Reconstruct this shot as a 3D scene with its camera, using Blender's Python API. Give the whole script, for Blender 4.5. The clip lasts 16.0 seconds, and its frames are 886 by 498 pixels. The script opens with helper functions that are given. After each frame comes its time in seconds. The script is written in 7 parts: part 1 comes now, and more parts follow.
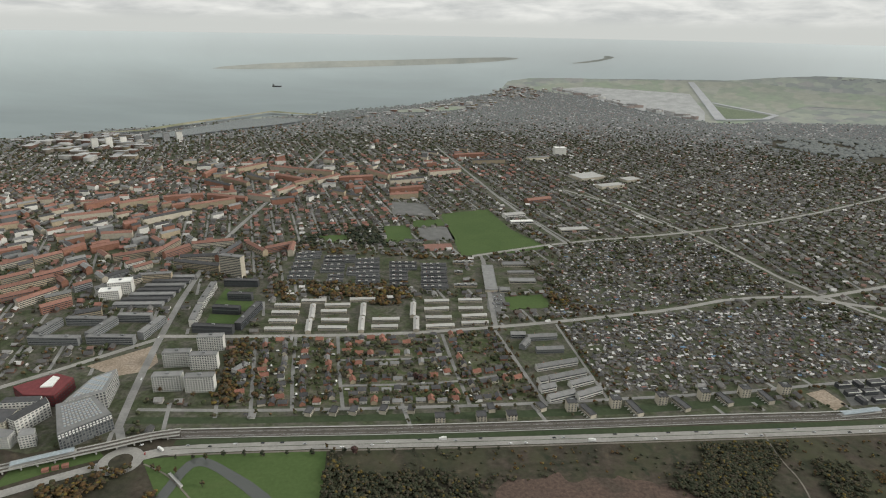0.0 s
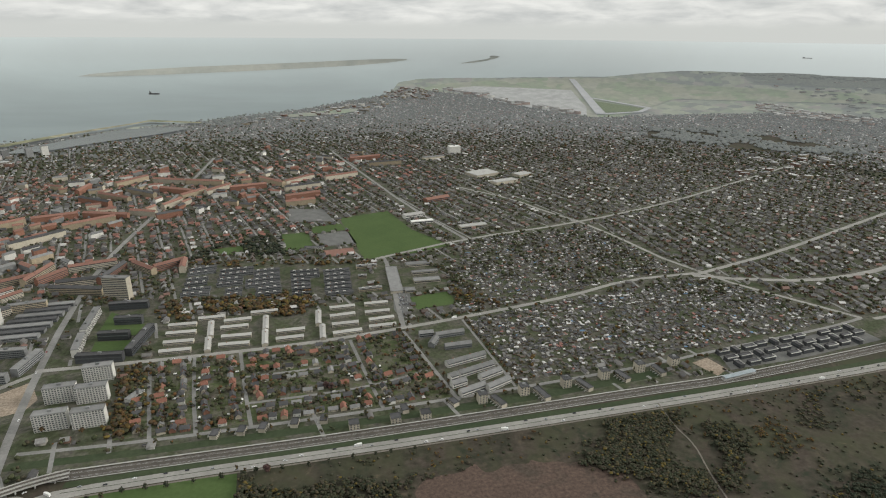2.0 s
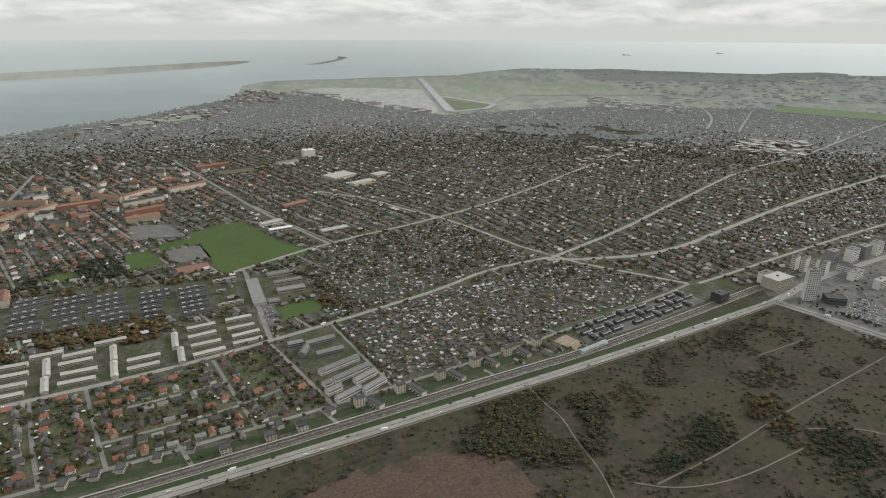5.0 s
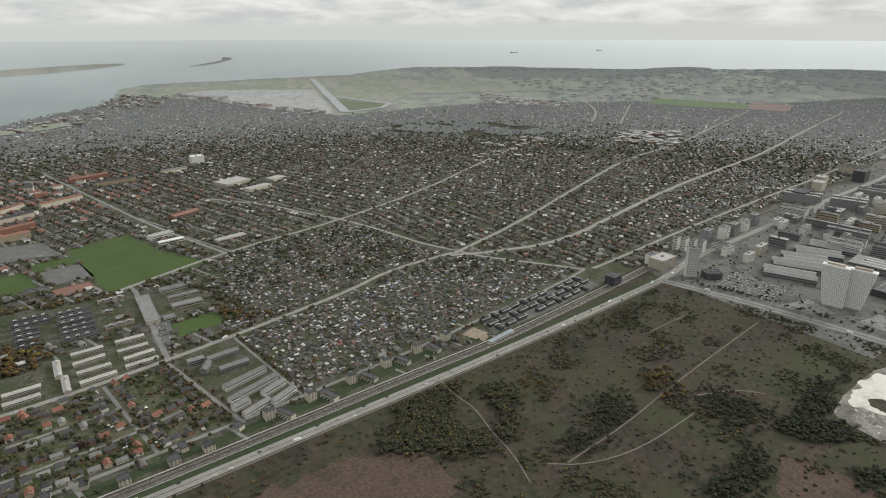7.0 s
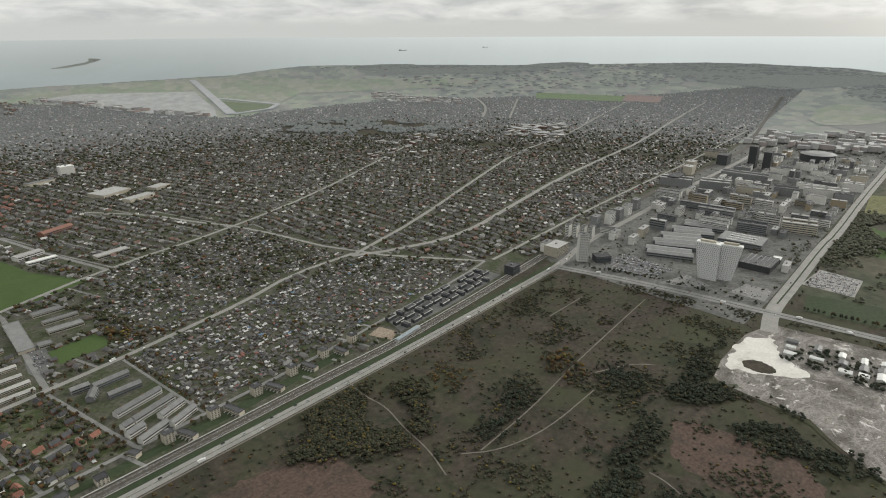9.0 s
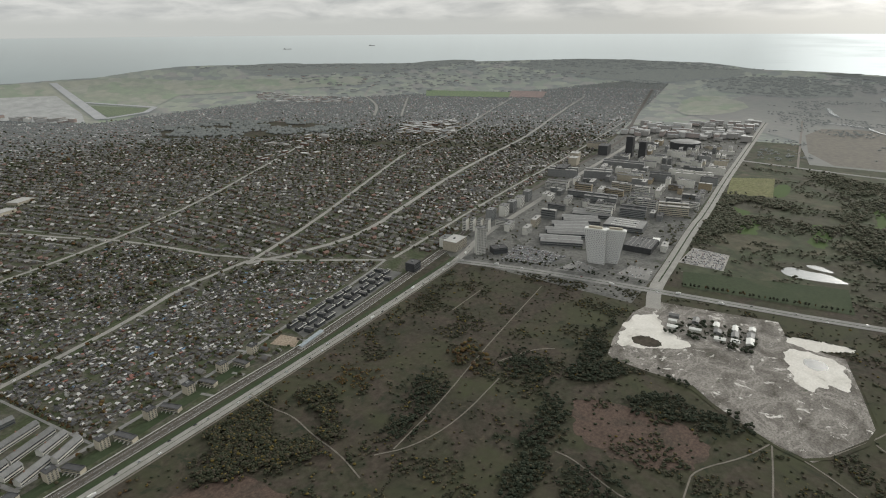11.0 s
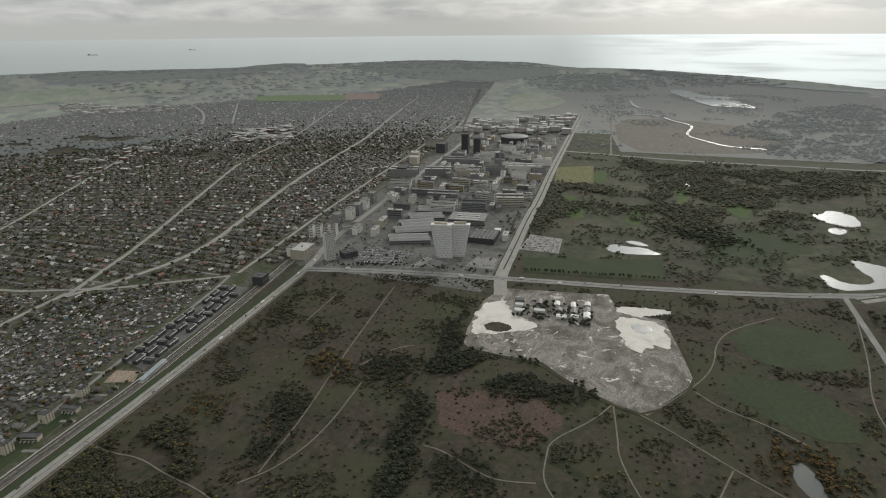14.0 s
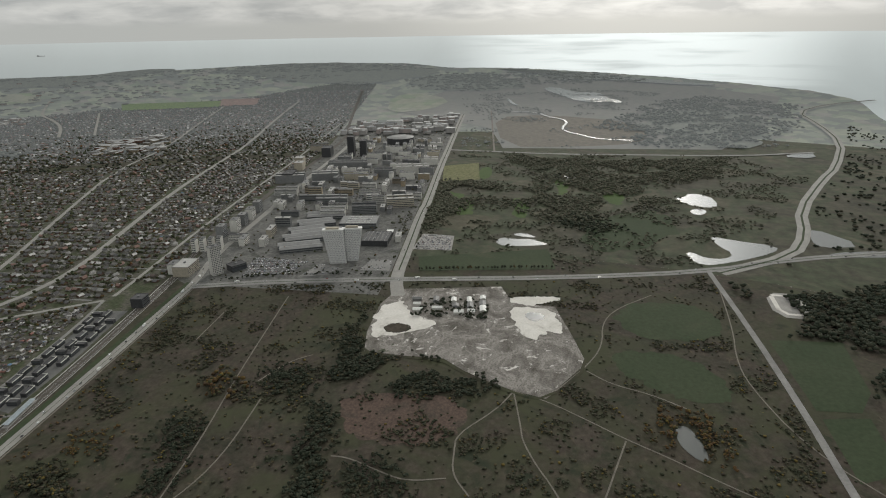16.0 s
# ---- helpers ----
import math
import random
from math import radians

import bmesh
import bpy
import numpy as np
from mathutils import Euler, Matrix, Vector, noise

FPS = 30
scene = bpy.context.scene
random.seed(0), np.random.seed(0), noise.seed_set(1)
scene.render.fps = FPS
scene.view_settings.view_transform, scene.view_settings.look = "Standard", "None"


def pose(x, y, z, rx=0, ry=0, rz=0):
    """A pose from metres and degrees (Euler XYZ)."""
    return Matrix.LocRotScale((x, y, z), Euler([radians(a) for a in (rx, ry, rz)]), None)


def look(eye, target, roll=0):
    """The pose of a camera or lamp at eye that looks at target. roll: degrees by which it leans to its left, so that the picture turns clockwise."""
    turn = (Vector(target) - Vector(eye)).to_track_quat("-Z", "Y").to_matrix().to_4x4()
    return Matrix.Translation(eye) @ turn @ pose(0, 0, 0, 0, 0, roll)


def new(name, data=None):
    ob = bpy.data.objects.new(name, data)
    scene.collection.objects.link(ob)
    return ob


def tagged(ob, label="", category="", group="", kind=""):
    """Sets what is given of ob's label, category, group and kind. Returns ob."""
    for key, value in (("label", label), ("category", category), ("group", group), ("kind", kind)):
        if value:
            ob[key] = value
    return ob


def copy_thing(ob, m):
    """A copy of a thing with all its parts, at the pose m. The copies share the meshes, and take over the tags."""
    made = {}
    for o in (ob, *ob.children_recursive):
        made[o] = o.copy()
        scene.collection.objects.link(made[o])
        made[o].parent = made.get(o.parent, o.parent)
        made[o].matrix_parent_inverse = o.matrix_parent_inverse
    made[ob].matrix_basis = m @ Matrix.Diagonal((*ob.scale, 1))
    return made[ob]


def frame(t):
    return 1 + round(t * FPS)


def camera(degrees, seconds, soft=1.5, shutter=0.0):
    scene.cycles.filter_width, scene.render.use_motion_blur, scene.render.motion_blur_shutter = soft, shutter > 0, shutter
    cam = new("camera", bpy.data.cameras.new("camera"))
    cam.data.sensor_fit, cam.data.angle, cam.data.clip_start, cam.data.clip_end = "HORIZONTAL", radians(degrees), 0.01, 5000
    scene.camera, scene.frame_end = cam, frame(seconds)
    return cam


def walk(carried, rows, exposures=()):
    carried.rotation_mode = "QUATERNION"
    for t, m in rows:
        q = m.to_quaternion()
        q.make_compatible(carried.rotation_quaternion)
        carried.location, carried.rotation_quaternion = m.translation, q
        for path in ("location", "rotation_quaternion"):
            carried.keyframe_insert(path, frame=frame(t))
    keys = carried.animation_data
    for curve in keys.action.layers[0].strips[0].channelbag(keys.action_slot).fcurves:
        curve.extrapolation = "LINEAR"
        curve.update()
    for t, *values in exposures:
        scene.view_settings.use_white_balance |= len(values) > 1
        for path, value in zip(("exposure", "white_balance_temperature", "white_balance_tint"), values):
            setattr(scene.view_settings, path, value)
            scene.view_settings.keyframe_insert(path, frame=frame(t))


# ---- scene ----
cam = camera(73.03, 16.0, soft=1.1)

PATH = [
    (0.0, pose(0, 0, 480, 69.70, -0.98, 0.02)),
    (0.5, pose(0, 0, 480, 69.79, -0.89, -2.56)),
    (1.0, pose(0, 0, 480, 69.83, -0.76, -5.04)),
    (1.5, pose(0, 0, 480, 69.88, -0.66, -7.55)),
    (2.0, pose(0, 0, 480, 69.95, -0.42, -10.11)),
    (2.5, pose(0, 0, 480, 70.00, -0.45, -12.65)),
    (3.0, pose(0, 0, 480, 70.00, -0.45, -15.23)),
    (3.5, pose(0, 0, 480, 70.03, -0.35, -17.47)),
    (4.0, pose(0, 0, 480, 70.05, -0.29, -19.58)),
    (6.5, pose(0, 0, 480, 70.04, -0.05, -31.20)),
    (7.0, pose(0, 0, 480, 70.00, 0.05, -33.81)),
    (7.5, pose(0, 0, 480, 69.94, 0.12, -36.41)),
    (8.0, pose(0, 0, 480, 69.88, 0.15, -38.96)),
    (8.5, pose(0, 0, 480, 69.83, 0.23, -41.46)),
    (9.0, pose(0, 0, 480, 69.78, 0.27, -43.92)),
    (11.5, pose(0, 0, 480, 69.55, 0.32, -56.59)),
    (12.0, pose(0, 0, 480, 69.55, 0.35, -59.01)),
    (12.5, pose(0, 0, 480, 69.57, 0.36, -61.59)),
    (13.0, pose(0, 0, 480, 69.61, 0.36, -64.18)),
    (13.5, pose(0, 0, 480, 69.64, 0.42, -66.82)),
    (14.0, pose(0, 0, 480, 69.68, 0.47, -69.42)),
    (14.5, pose(0, 0, 480, 69.70, 0.53, -72.08)),
    (15.0, pose(0, 0, 480, 69.72, 0.64, -74.81)),
    (15.5, pose(0, 0, 480, 69.69, 0.69, -77.53)),
    (16.0, pose(0, 0, 480, 69.69, 0.86, -80.37)),
]
EXPOSURES = [(0, 0.24), (4, 0.28), (9, 0.19), (12.5, -0.08), (16, -0.22)]
walk(cam, PATH, EXPOSURES)

# ---- world and sun ----
SUN_AZ, SUN_EL = 97.0, 22.0
sun_dir = Vector((math.sin(radians(SUN_AZ)) * math.cos(radians(SUN_EL)), math.cos(radians(SUN_AZ)) * math.cos(radians(SUN_EL)), math.sin(radians(SUN_EL))))


def make_world():
    w = bpy.data.worlds.new("cloudy_sky")
    scene.world = w
    w.use_nodes = True
    nt = w.node_tree
    N, L = nt.nodes, nt.links
    N.clear()
    out, bg = N.new("ShaderNodeOutputWorld"), N.new("ShaderNodeBackground")
    sky = N.new("ShaderNodeTexSky")
    sky.sky_type, sky.sun_disc = "NISHITA", False
    sky.sun_elevation, sky.sun_rotation = radians(SUN_EL), radians(SUN_AZ)
    skyk = N.new("ShaderNodeVectorMath"); skyk.operation = "SCALE"; skyk.inputs["Scale"].default_value = 0.1
    L.new(sky.outputs[0], skyk.inputs[0])
    co = N.new("ShaderNodeTexCoord")
    mp = N.new("ShaderNodeMapping"); mp.inputs["Scale"].default_value = (1.0, 1.0, 4.6)
    L.new(co.outputs["Generated"], mp.inputs[0])
    nz = N.new("ShaderNodeTexNoise"); nz.inputs["Scale"].default_value = 11.0; nz.inputs["Detail"].default_value = 8.0; nz.inputs["Roughness"].default_value = 0.56
    nz.inputs["Distortion"].default_value = 0.25
    L.new(mp.outputs[0], nz.inputs[0])
    ramp = N.new("ShaderNodeValToRGB")
    e = ramp.color_ramp.elements
    e[0].position, e[0].color = 0.36, (0.47, 0.485, 0.48, 1)
    e[1].position, e[1].color = 0.64, (0.70, 0.705, 0.68, 1)
    L.new(nz.outputs["Fac"], ramp.inputs[0])
    # towards the veiled sun the cloud glows
    dot = N.new("ShaderNodeVectorMath"); dot.operation = "DOT_PRODUCT"; dot.inputs[1].default_value = sun_dir
    L.new(co.outputs["Generated"], dot.inputs[0])
    mr = N.new("ShaderNodeMapRange"); mr.inputs[1].default_value = 0.84; mr.inputs[2].default_value = 1.0; mr.inputs[3].default_value = 1.0; mr.inputs[4].default_value = 1.8
    mr.interpolation_type = "SMOOTHSTEP"
    L.new(dot.outputs["Value"], mr.inputs[0])
    core = N.new("ShaderNodeMapRange"); core.inputs[1].default_value = 0.962; core.inputs[2].default_value = 1.0; core.inputs[3].default_value = 0.0; core.inputs[4].default_value = 4.5
    core.interpolation_type = "SMOOTHSTEP"
    L.new(dot.outputs["Value"], core.inputs[0])
    veil = N.new("ShaderNodeMath"); veil.operation = "ADD"
    L.new(mr.outputs[0], veil.inputs[0]); L.new(core.outputs[0], veil.inputs[1])
    # low in the sky the cloud base melts into even grey air
    sep = N.new("ShaderNodeSeparateXYZ"); L.new(co.outputs["Generated"], sep.inputs[0])
    low = N.new("ShaderNodeMapRange"); low.inputs[1].default_value = 0.002; low.inputs[2].default_value = 0.022; low.inputs[3].default_value = 0.0; low.inputs[4].default_value = 1.0
    low.interpolation_type = "SMOOTHSTEP"
    L.new(sep.outputs[2], low.inputs[0])
    base = N.new("ShaderNodeMix"); base.data_type = "RGBA"; base.inputs[6].default_value = (0.52, 0.535, 0.515, 1)
    L.new(low.outputs[0], base.inputs[0]); L.new(ramp.outputs[0], base.inputs[7])
    glow = N.new("ShaderNodeVectorMath"); glow.operation = "SCALE"
    L.new(base.outputs[2], glow.inputs[0]); L.new(veil.outputs[0], glow.inputs["Scale"])
    # an overcast sky is brighter overhead than at the horizon
    up = N.new("ShaderNodeMapRange"); up.inputs[1].default_value = 0.06; up.inputs[2].default_value = 1.0; up.inputs[3].default_value = 1.0; up.inputs[4].default_value = 1.75
    L.new(sep.outputs[2], up.inputs[0])
    dome = N.new("ShaderNodeVectorMath"); dome.operation = "SCALE"
    L.new(glow.outputs[0], dome.inputs[0]); L.new(up.outputs[0], dome.inputs["Scale"])
    mix = N.new("ShaderNodeMix"); mix.data_type = "RGBA"; mix.inputs[0].default_value = 0.975
    L.new(skyk.outputs[0], mix.inputs[6]); L.new(dome.outputs[0], mix.inputs[7])
    L.new(mix.outputs[2], bg.inputs[0]); L.new(bg.outputs[0], out.inputs[0])


make_world()
sun_data = bpy.data.lights.new("sun", "SUN")
sun_data.energy, sun_data.angle, sun_data.color = 1.5, radians(10), (1.0, 0.95, 0.86)
sun = new("sun", sun_data)
sun.matrix_world = look(sun_dir * 3000, (0, 0, 0))

# ---- materials ----
MATS = {}


def ramp_node(nt, stops, src, mode="LINEAR"):
    r = nt.nodes.new("ShaderNodeValToRGB")
    r.color_ramp.interpolation = mode
    while len(r.color_ramp.elements) < len(stops):
        r.color_ramp.elements.new(0.5)
    for el, (p, c) in zip(r.color_ramp.elements, stops):
        el.position, el.color = p, (*c, 1)
    nt.links.new(src, r.inputs[0])
    return r.outputs[0]


def noise_node(nt, scale, detail=5.0, rough=0.55, stretch=None, distort=0.0):
    co = nt.nodes.new("ShaderNodeTexCoord")
    src = co.outputs["Object"]
    if stretch:
        mp = nt.nodes.new("ShaderNodeMapping")
        mp.inputs["Scale"].default_value = stretch
        mp.inputs["Rotation"].default_value = (0, 0, radians(-6))
        nt.links.new(src, mp.inputs[0])
        src = mp.outputs[0]
    n = nt.nodes.new("ShaderNodeTexNoise")
    n.inputs["Scale"].default_value, n.inputs["Detail"].default_value, n.inputs["Roughness"].default_value, n.inputs["Distortion"].default_value = scale, detail, rough, distort
    nt.links.new(src, n.inputs[0])
    return n.outputs["Fac"]


def mixed(nt, a, b, fac, mode="MIX"):
    m = nt.nodes.new("ShaderNodeMix")
    m.data_type, m.blend_type = "RGBA", mode
    for s, v in ((0, fac), (6, a), (7, b)):
        if hasattr(v, "is_linked"):
            nt.links.new(v, m.inputs[s])
        elif s:
            m.inputs[s].default_value = (*v, 1)
        else:
            m.inputs[s].default_value = v
    return m.outputs[2]


def material(name, rough=0.9, spec=0.3, metal=0.0):
    m = bpy.data.materials.new(name)
    m.use_nodes = True
    b = m.node_tree.nodes["Principled BSDF"]
    b.inputs["Roughness"].default_value, b.inputs["Metallic"].default_value, b.inputs["Specular IOR Level"].default_value = rough, metal, spec
    MATS[name] = m
    return m, m.node_tree, b


def plain(name, col, vary=0.18, scale=0.25, rough=0.85, spec=0.3, metal=0.0, by_object=0.0):
    """A surface of one paint with wear at two scales."""
    m, nt, b = material(name, rough, spec, metal)
    lo, hi = [c * (1 - vary) for c in col], [min(1, c * (1 + vary)) for c in col]
    c = ramp_node(nt, ((0.3, lo), (0.7, hi)), noise_node(nt, scale, 6))
    c = mixed(nt, c, ramp_node(nt, ((0.35, (0.82, 0.82, 0.82)), (0.65, (1, 1, 1))), noise_node(nt, scale * 9, 3)), 1.0, "MULTIPLY")
    if by_object:
        oi = nt.nodes.new("ShaderNodeObjectInfo")
        c = mixed(nt, c, ramp_node(nt, ((0, (1 - by_object,) * 3), (1, (1, 1, 1))), oi.outputs["Random"]), 1.0, "MULTIPLY")
    nt.links.new(c, b.inputs["Base Color"])
    return m


def island(name, stops, rough=0.8, spec=0.3, scale=0.4, wear=0.35):
    """A different paint on each loose piece of the mesh, with wear."""
    m, nt, b = material(name, rough, spec)
    g = nt.nodes.new("ShaderNodeNewGeometry")
    c = ramp_node(nt, stops, g.outputs["Random Per Island"], "CONSTANT")
    c = mixed(nt, c, ramp_node(nt, ((0.3, (1 - wear,) * 3), (0.7, (1, 1, 1))), noise_node(nt, scale, 4)), 1.0, "MULTIPLY")
    nt.links.new(c, b.inputs["Base Color"])
    return m


def paint_haze(m, strength):
    """Backdrop of the far distance, past three kilometres: haze painted on as pale emission."""
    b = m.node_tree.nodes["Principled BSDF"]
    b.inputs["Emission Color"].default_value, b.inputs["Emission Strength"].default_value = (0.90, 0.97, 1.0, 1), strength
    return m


def terrain(name, stops, big, small, stretch=None, rough=0.95, fine=((0.3, (0.55, 0.55, 0.55)), (0.7, (1.25, 1.25, 1.25)))):
    """Ground cover: patches at a large scale, tufts at a small one."""
    m, nt, b = material(name, rough, 0.15)
    c = ramp_node(nt, stops, noise_node(nt, big, 7, 0.6, stretch, 0.6))
    c = mixed(nt, c, ramp_node(nt, fine, noise_node(nt, small, 5, 0.65)), 1.0, "MULTIPLY")
    nt.links.new(c, b.inputs["Base Color"])
    return m


HEATH = terrain("heath", ((0.28, (0.028, 0.030, 0.020)), (0.40, (0.042, 0.038, 0.028)), (0.50, (0.058, 0.047, 0.037)), (0.58, (0.041, 0.041, 0.027)), (0.66, (0.060, 0.049, 0.039)), (0.76, (0.047, 0.047, 0.031))), 0.010, 0.12)


def overgrow(m, colour, scale, low, high, distort=0.8):
    """Lets a second plant cover grow over a ground in drifts."""
    nt = m.node_tree
    b = nt.nodes["Principled BSDF"]
    src = b.inputs["Base Color"].links[0].from_socket
    fac = ramp_node(nt, ((low, (0, 0, 0)), (high, (1, 1, 1))), noise_node(nt, scale, 8, 0.68, None, distort))
    nt.links.new(mixed(nt, src, colour, fac), b.inputs["Base Color"])


overgrow(HEATH, (0.044, 0.047, 0.026), 0.0075, 0.46, 0.64)
overgrow(HEATH, (0.024, 0.029, 0.018), 0.022, 0.55, 0.66)
overgrow(HEATH, (0.082, 0.066, 0.046), 0.05, 0.60, 0.72)
overgrow(HEATH, (0.095, 0.078, 0.028), 0.03, 0.67, 0.74)
FARLAND = terrain("meadow", ((0.3, (0.042, 0.044, 0.032)), (0.42, (0.064, 0.060, 0.044)), (0.52, (0.050, 0.060, 0.036)), (0.62, (0.082, 0.075, 0.053)), (0.75, (0.056, 0.066, 0.040))), 0.0055, 0.03, (1, 1, 1))


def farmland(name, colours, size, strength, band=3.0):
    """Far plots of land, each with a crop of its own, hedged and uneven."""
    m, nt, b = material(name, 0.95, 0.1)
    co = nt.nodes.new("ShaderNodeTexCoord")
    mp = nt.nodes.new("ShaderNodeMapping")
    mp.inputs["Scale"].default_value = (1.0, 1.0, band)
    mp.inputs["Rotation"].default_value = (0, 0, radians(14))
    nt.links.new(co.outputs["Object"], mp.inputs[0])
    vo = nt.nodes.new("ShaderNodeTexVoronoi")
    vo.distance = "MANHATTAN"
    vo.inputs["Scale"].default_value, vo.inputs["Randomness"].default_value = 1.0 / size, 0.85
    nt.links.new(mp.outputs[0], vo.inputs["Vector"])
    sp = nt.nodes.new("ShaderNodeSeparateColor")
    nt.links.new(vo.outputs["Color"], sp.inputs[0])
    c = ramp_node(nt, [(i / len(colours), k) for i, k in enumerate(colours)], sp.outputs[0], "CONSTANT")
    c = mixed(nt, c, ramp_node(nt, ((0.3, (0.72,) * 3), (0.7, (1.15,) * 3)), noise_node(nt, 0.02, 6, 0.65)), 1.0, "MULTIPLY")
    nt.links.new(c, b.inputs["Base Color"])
    # haze over the plots goes in as emission
    return paint_haze(m, strength)


# far ground covers, each with haze painted on as emission
LAND_HAZED = farmland("hazed_farmland", ((0.10, 0.11, 0.075), (0.07, 0.075, 0.055), (0.12, 0.125, 0.085), (0.085, 0.10, 0.06), (0.11, 0.10, 0.08), (0.06, 0.066, 0.05), (0.13, 0.14, 0.09)), 70.0, 0.135)
FENLAND = paint_haze(terrain("hazed_fen_reed", ((0.3, (0.060, 0.056, 0.046)), (0.45, (0.078, 0.070, 0.055)), (0.6, (0.066, 0.064, 0.048)), (0.75, (0.090, 0.080, 0.060))), 0.006, 0.03, (1, 1, 3), fine=((0.3, (0.8,) * 3), (0.7, (1.12,) * 3))), 0.125)
GARDEN_HAZED = paint_haze(terrain("hazed_gardens", ((0.3, (0.040, 0.046, 0.032)), (0.5, (0.066, 0.066, 0.054)), (0.7, (0.050, 0.054, 0.040))), 0.03, 0.12), 0.065)
REED = terrain("brown_reed", ((0.3, (0.070, 0.050, 0.040)), (0.5, (0.088, 0.062, 0.050)), (0.62, (0.060, 0.048, 0.038)), (0.75, (0.078, 0.060, 0.047))), 0.02, 0.25)
GARDEN = terrain("garden_ground", ((0.3, (0.040, 0.052, 0.026)), (0.45, (0.056, 0.064, 0.036)), (0.58, (0.092, 0.086, 0.072)), (0.66, (0.046, 0.054, 0.032)), (0.8, (0.074, 0.066, 0.048))), 0.03, 0.16)
GRASS = terrain("mown_grass", ((0.3, (0.046, 0.074, 0.024)), (0.6, (0.058, 0.088, 0.030)), (0.8, (0.072, 0.088, 0.038))), 0.012, 0.2, fine=((0.3, (0.85,) * 3), (0.7, (1.1,) * 3)))
DARKGRASS = terrain("rough_grass", ((0.3, (0.030, 0.044, 0.022)), (0.6, (0.040, 0.052, 0.028)), (0.8, (0.056, 0.058, 0.036))), 0.01, 0.15, fine=((0.3, (0.8,) * 3), (0.7, (1.15,) * 3)))
FIELD = farmland("hazed_pale_field", ((0.13, 0.14, 0.09), (0.115, 0.13, 0.08), (0.145, 0.145, 0.10), (0.11, 0.135, 0.075), (0.15, 0.15, 0.11)), 110.0, 0.11)
SAND = terrain("chalky_sand", ((0.30, (0.075, 0.070, 0.058)), (0.42, (0.125, 0.115, 0.102)), (0.50, (0.17, 0.157, 0.143)), (0.56, (0.24, 0.225, 0.205)), (0.60, (0.15, 0.138, 0.125)), (0.72, (0.20, 0.187, 0.172))), 0.02, 0.35, (1, 1.4, 1), fine=((0.34, (0.6,) * 3), (0.5, (0.95,) * 3), (0.66, (1.25,) * 3)))
overgrow(SAND, (0.50, 0.48, 0.45), 0.045, 0.585, 0.64)
overgrow(SAND, (0.055, 0.062, 0.040), 0.018, 0.62, 0.68)
WHITESAND = terrain("white_sand", ((0.30, (0.30, 0.28, 0.25)), (0.42, (0.52, 0.50, 0.46)), (0.7, (0.62, 0.60, 0.56))), 0.025, 0.3, fine=((0.3, (0.85,) * 3), (0.7, (1.08,) * 3)))
BEACH = terrain("beach_sand", ((0.3, (0.30, 0.27, 0.2)), (0.6, (0.16, 0.17, 0.10)), (0.75, (0.36, 0.32, 0.25))), 0.004, 0.02)
EARTH = terrain("bare_earth", ((0.3, (0.20, 0.16, 0.12)), (0.6, (0.28, 0.23, 0.18)), (0.8, (0.16, 0.14, 0.11))), 0.03, 0.3)
TOWNGROUND = terrain("town_ground", ((0.3, (0.05, 0.055, 0.04)), (0.42, (0.10, 0.10, 0.095)), (0.55, (0.14, 0.138, 0.13)), (0.66, (0.07, 0.072, 0.062)), (0.8, (0.17, 0.16, 0.15))), 0.02, 0.14)
ASPHALT = plain("asphalt", (0.115, 0.115, 0.11), 0.2, 0.05)
PALEROAD = plain("worn_concrete_road", (0.235, 0.228, 0.21), 0.14, 0.04)
STREET = plain("street_asphalt", (0.19, 0.187, 0.178), 0.22, 0.03)
PAVING = plain("pale_paving", (0.25, 0.24, 0.225), 0.2, 0.06)
BALLAST = plain("track_ballast", (0.075, 0.066, 0.056), 0.25, 0.1)
PATHM = plain("gravel_path", (0.14, 0.125, 0.105), 0.2, 0.1)
CONCRETE = plain("concrete", (0.34, 0.335, 0.315), 0.15, 0.12)
WHITEWALL = plain("white_render", (0.62, 0.61, 0.57), 0.1, 0.2, by_object=0.25)
CREAM = plain("cream_render", (0.46, 0.42, 0.34), 0.12, 0.2, by_object=0.3)
BRICK = plain("red_brick_wall", (0.26, 0.13, 0.09), 0.2, 0.3, by_object=0.35)
YBRICK = plain("yellow_brick_wall", (0.36, 0.30, 0.21), 0.15, 0.3, by_object=0.35)
GREYWALL = plain("grey_facade", (0.22, 0.225, 0.225), 0.15, 0.2, by_object=0.45)
DARKWALL = plain("dark_facade", (0.06, 0.062, 0.065), 0.2, 0.2, by_object=0.4)
REDTILE = plain("red_roof_tile", (0.24, 0.125, 0.095), 0.2, 0.35, by_object=0.35)
DARKROOF = plain("dark_felt_roof", (0.07, 0.07, 0.072), 0.25, 0.15, 0.7, by_object=0.4)
GREYROOF = plain("grey_roof", (0.20, 0.20, 0.195), 0.18, 0.12, 0.6, by_object=0.35)
PALEROOF = plain("pale_fibre_cement_roof", (0.36, 0.355, 0.335), 0.15, 0.1, 0.6, by_object=0.15)
WHITEROOF = plain("white_roof", (0.66, 0.66, 0.63), 0.1, 0.1, 0.6)
REDPAINT = plain("dark_red_cladding", (0.13, 0.03, 0.032), 0.2, 0.2)
STEEL = plain("galvanised_steel", (0.42, 0.43, 0.43), 0.1, 0.5, 0.45, 0.5, 0.6)
CHARCOAL = plain("tyre_rubber", (0.025, 0.025, 0.025), 0.1, 2)
BARK = plain("bark", (0.09, 0.07, 0.05), 0.3, 1.5)
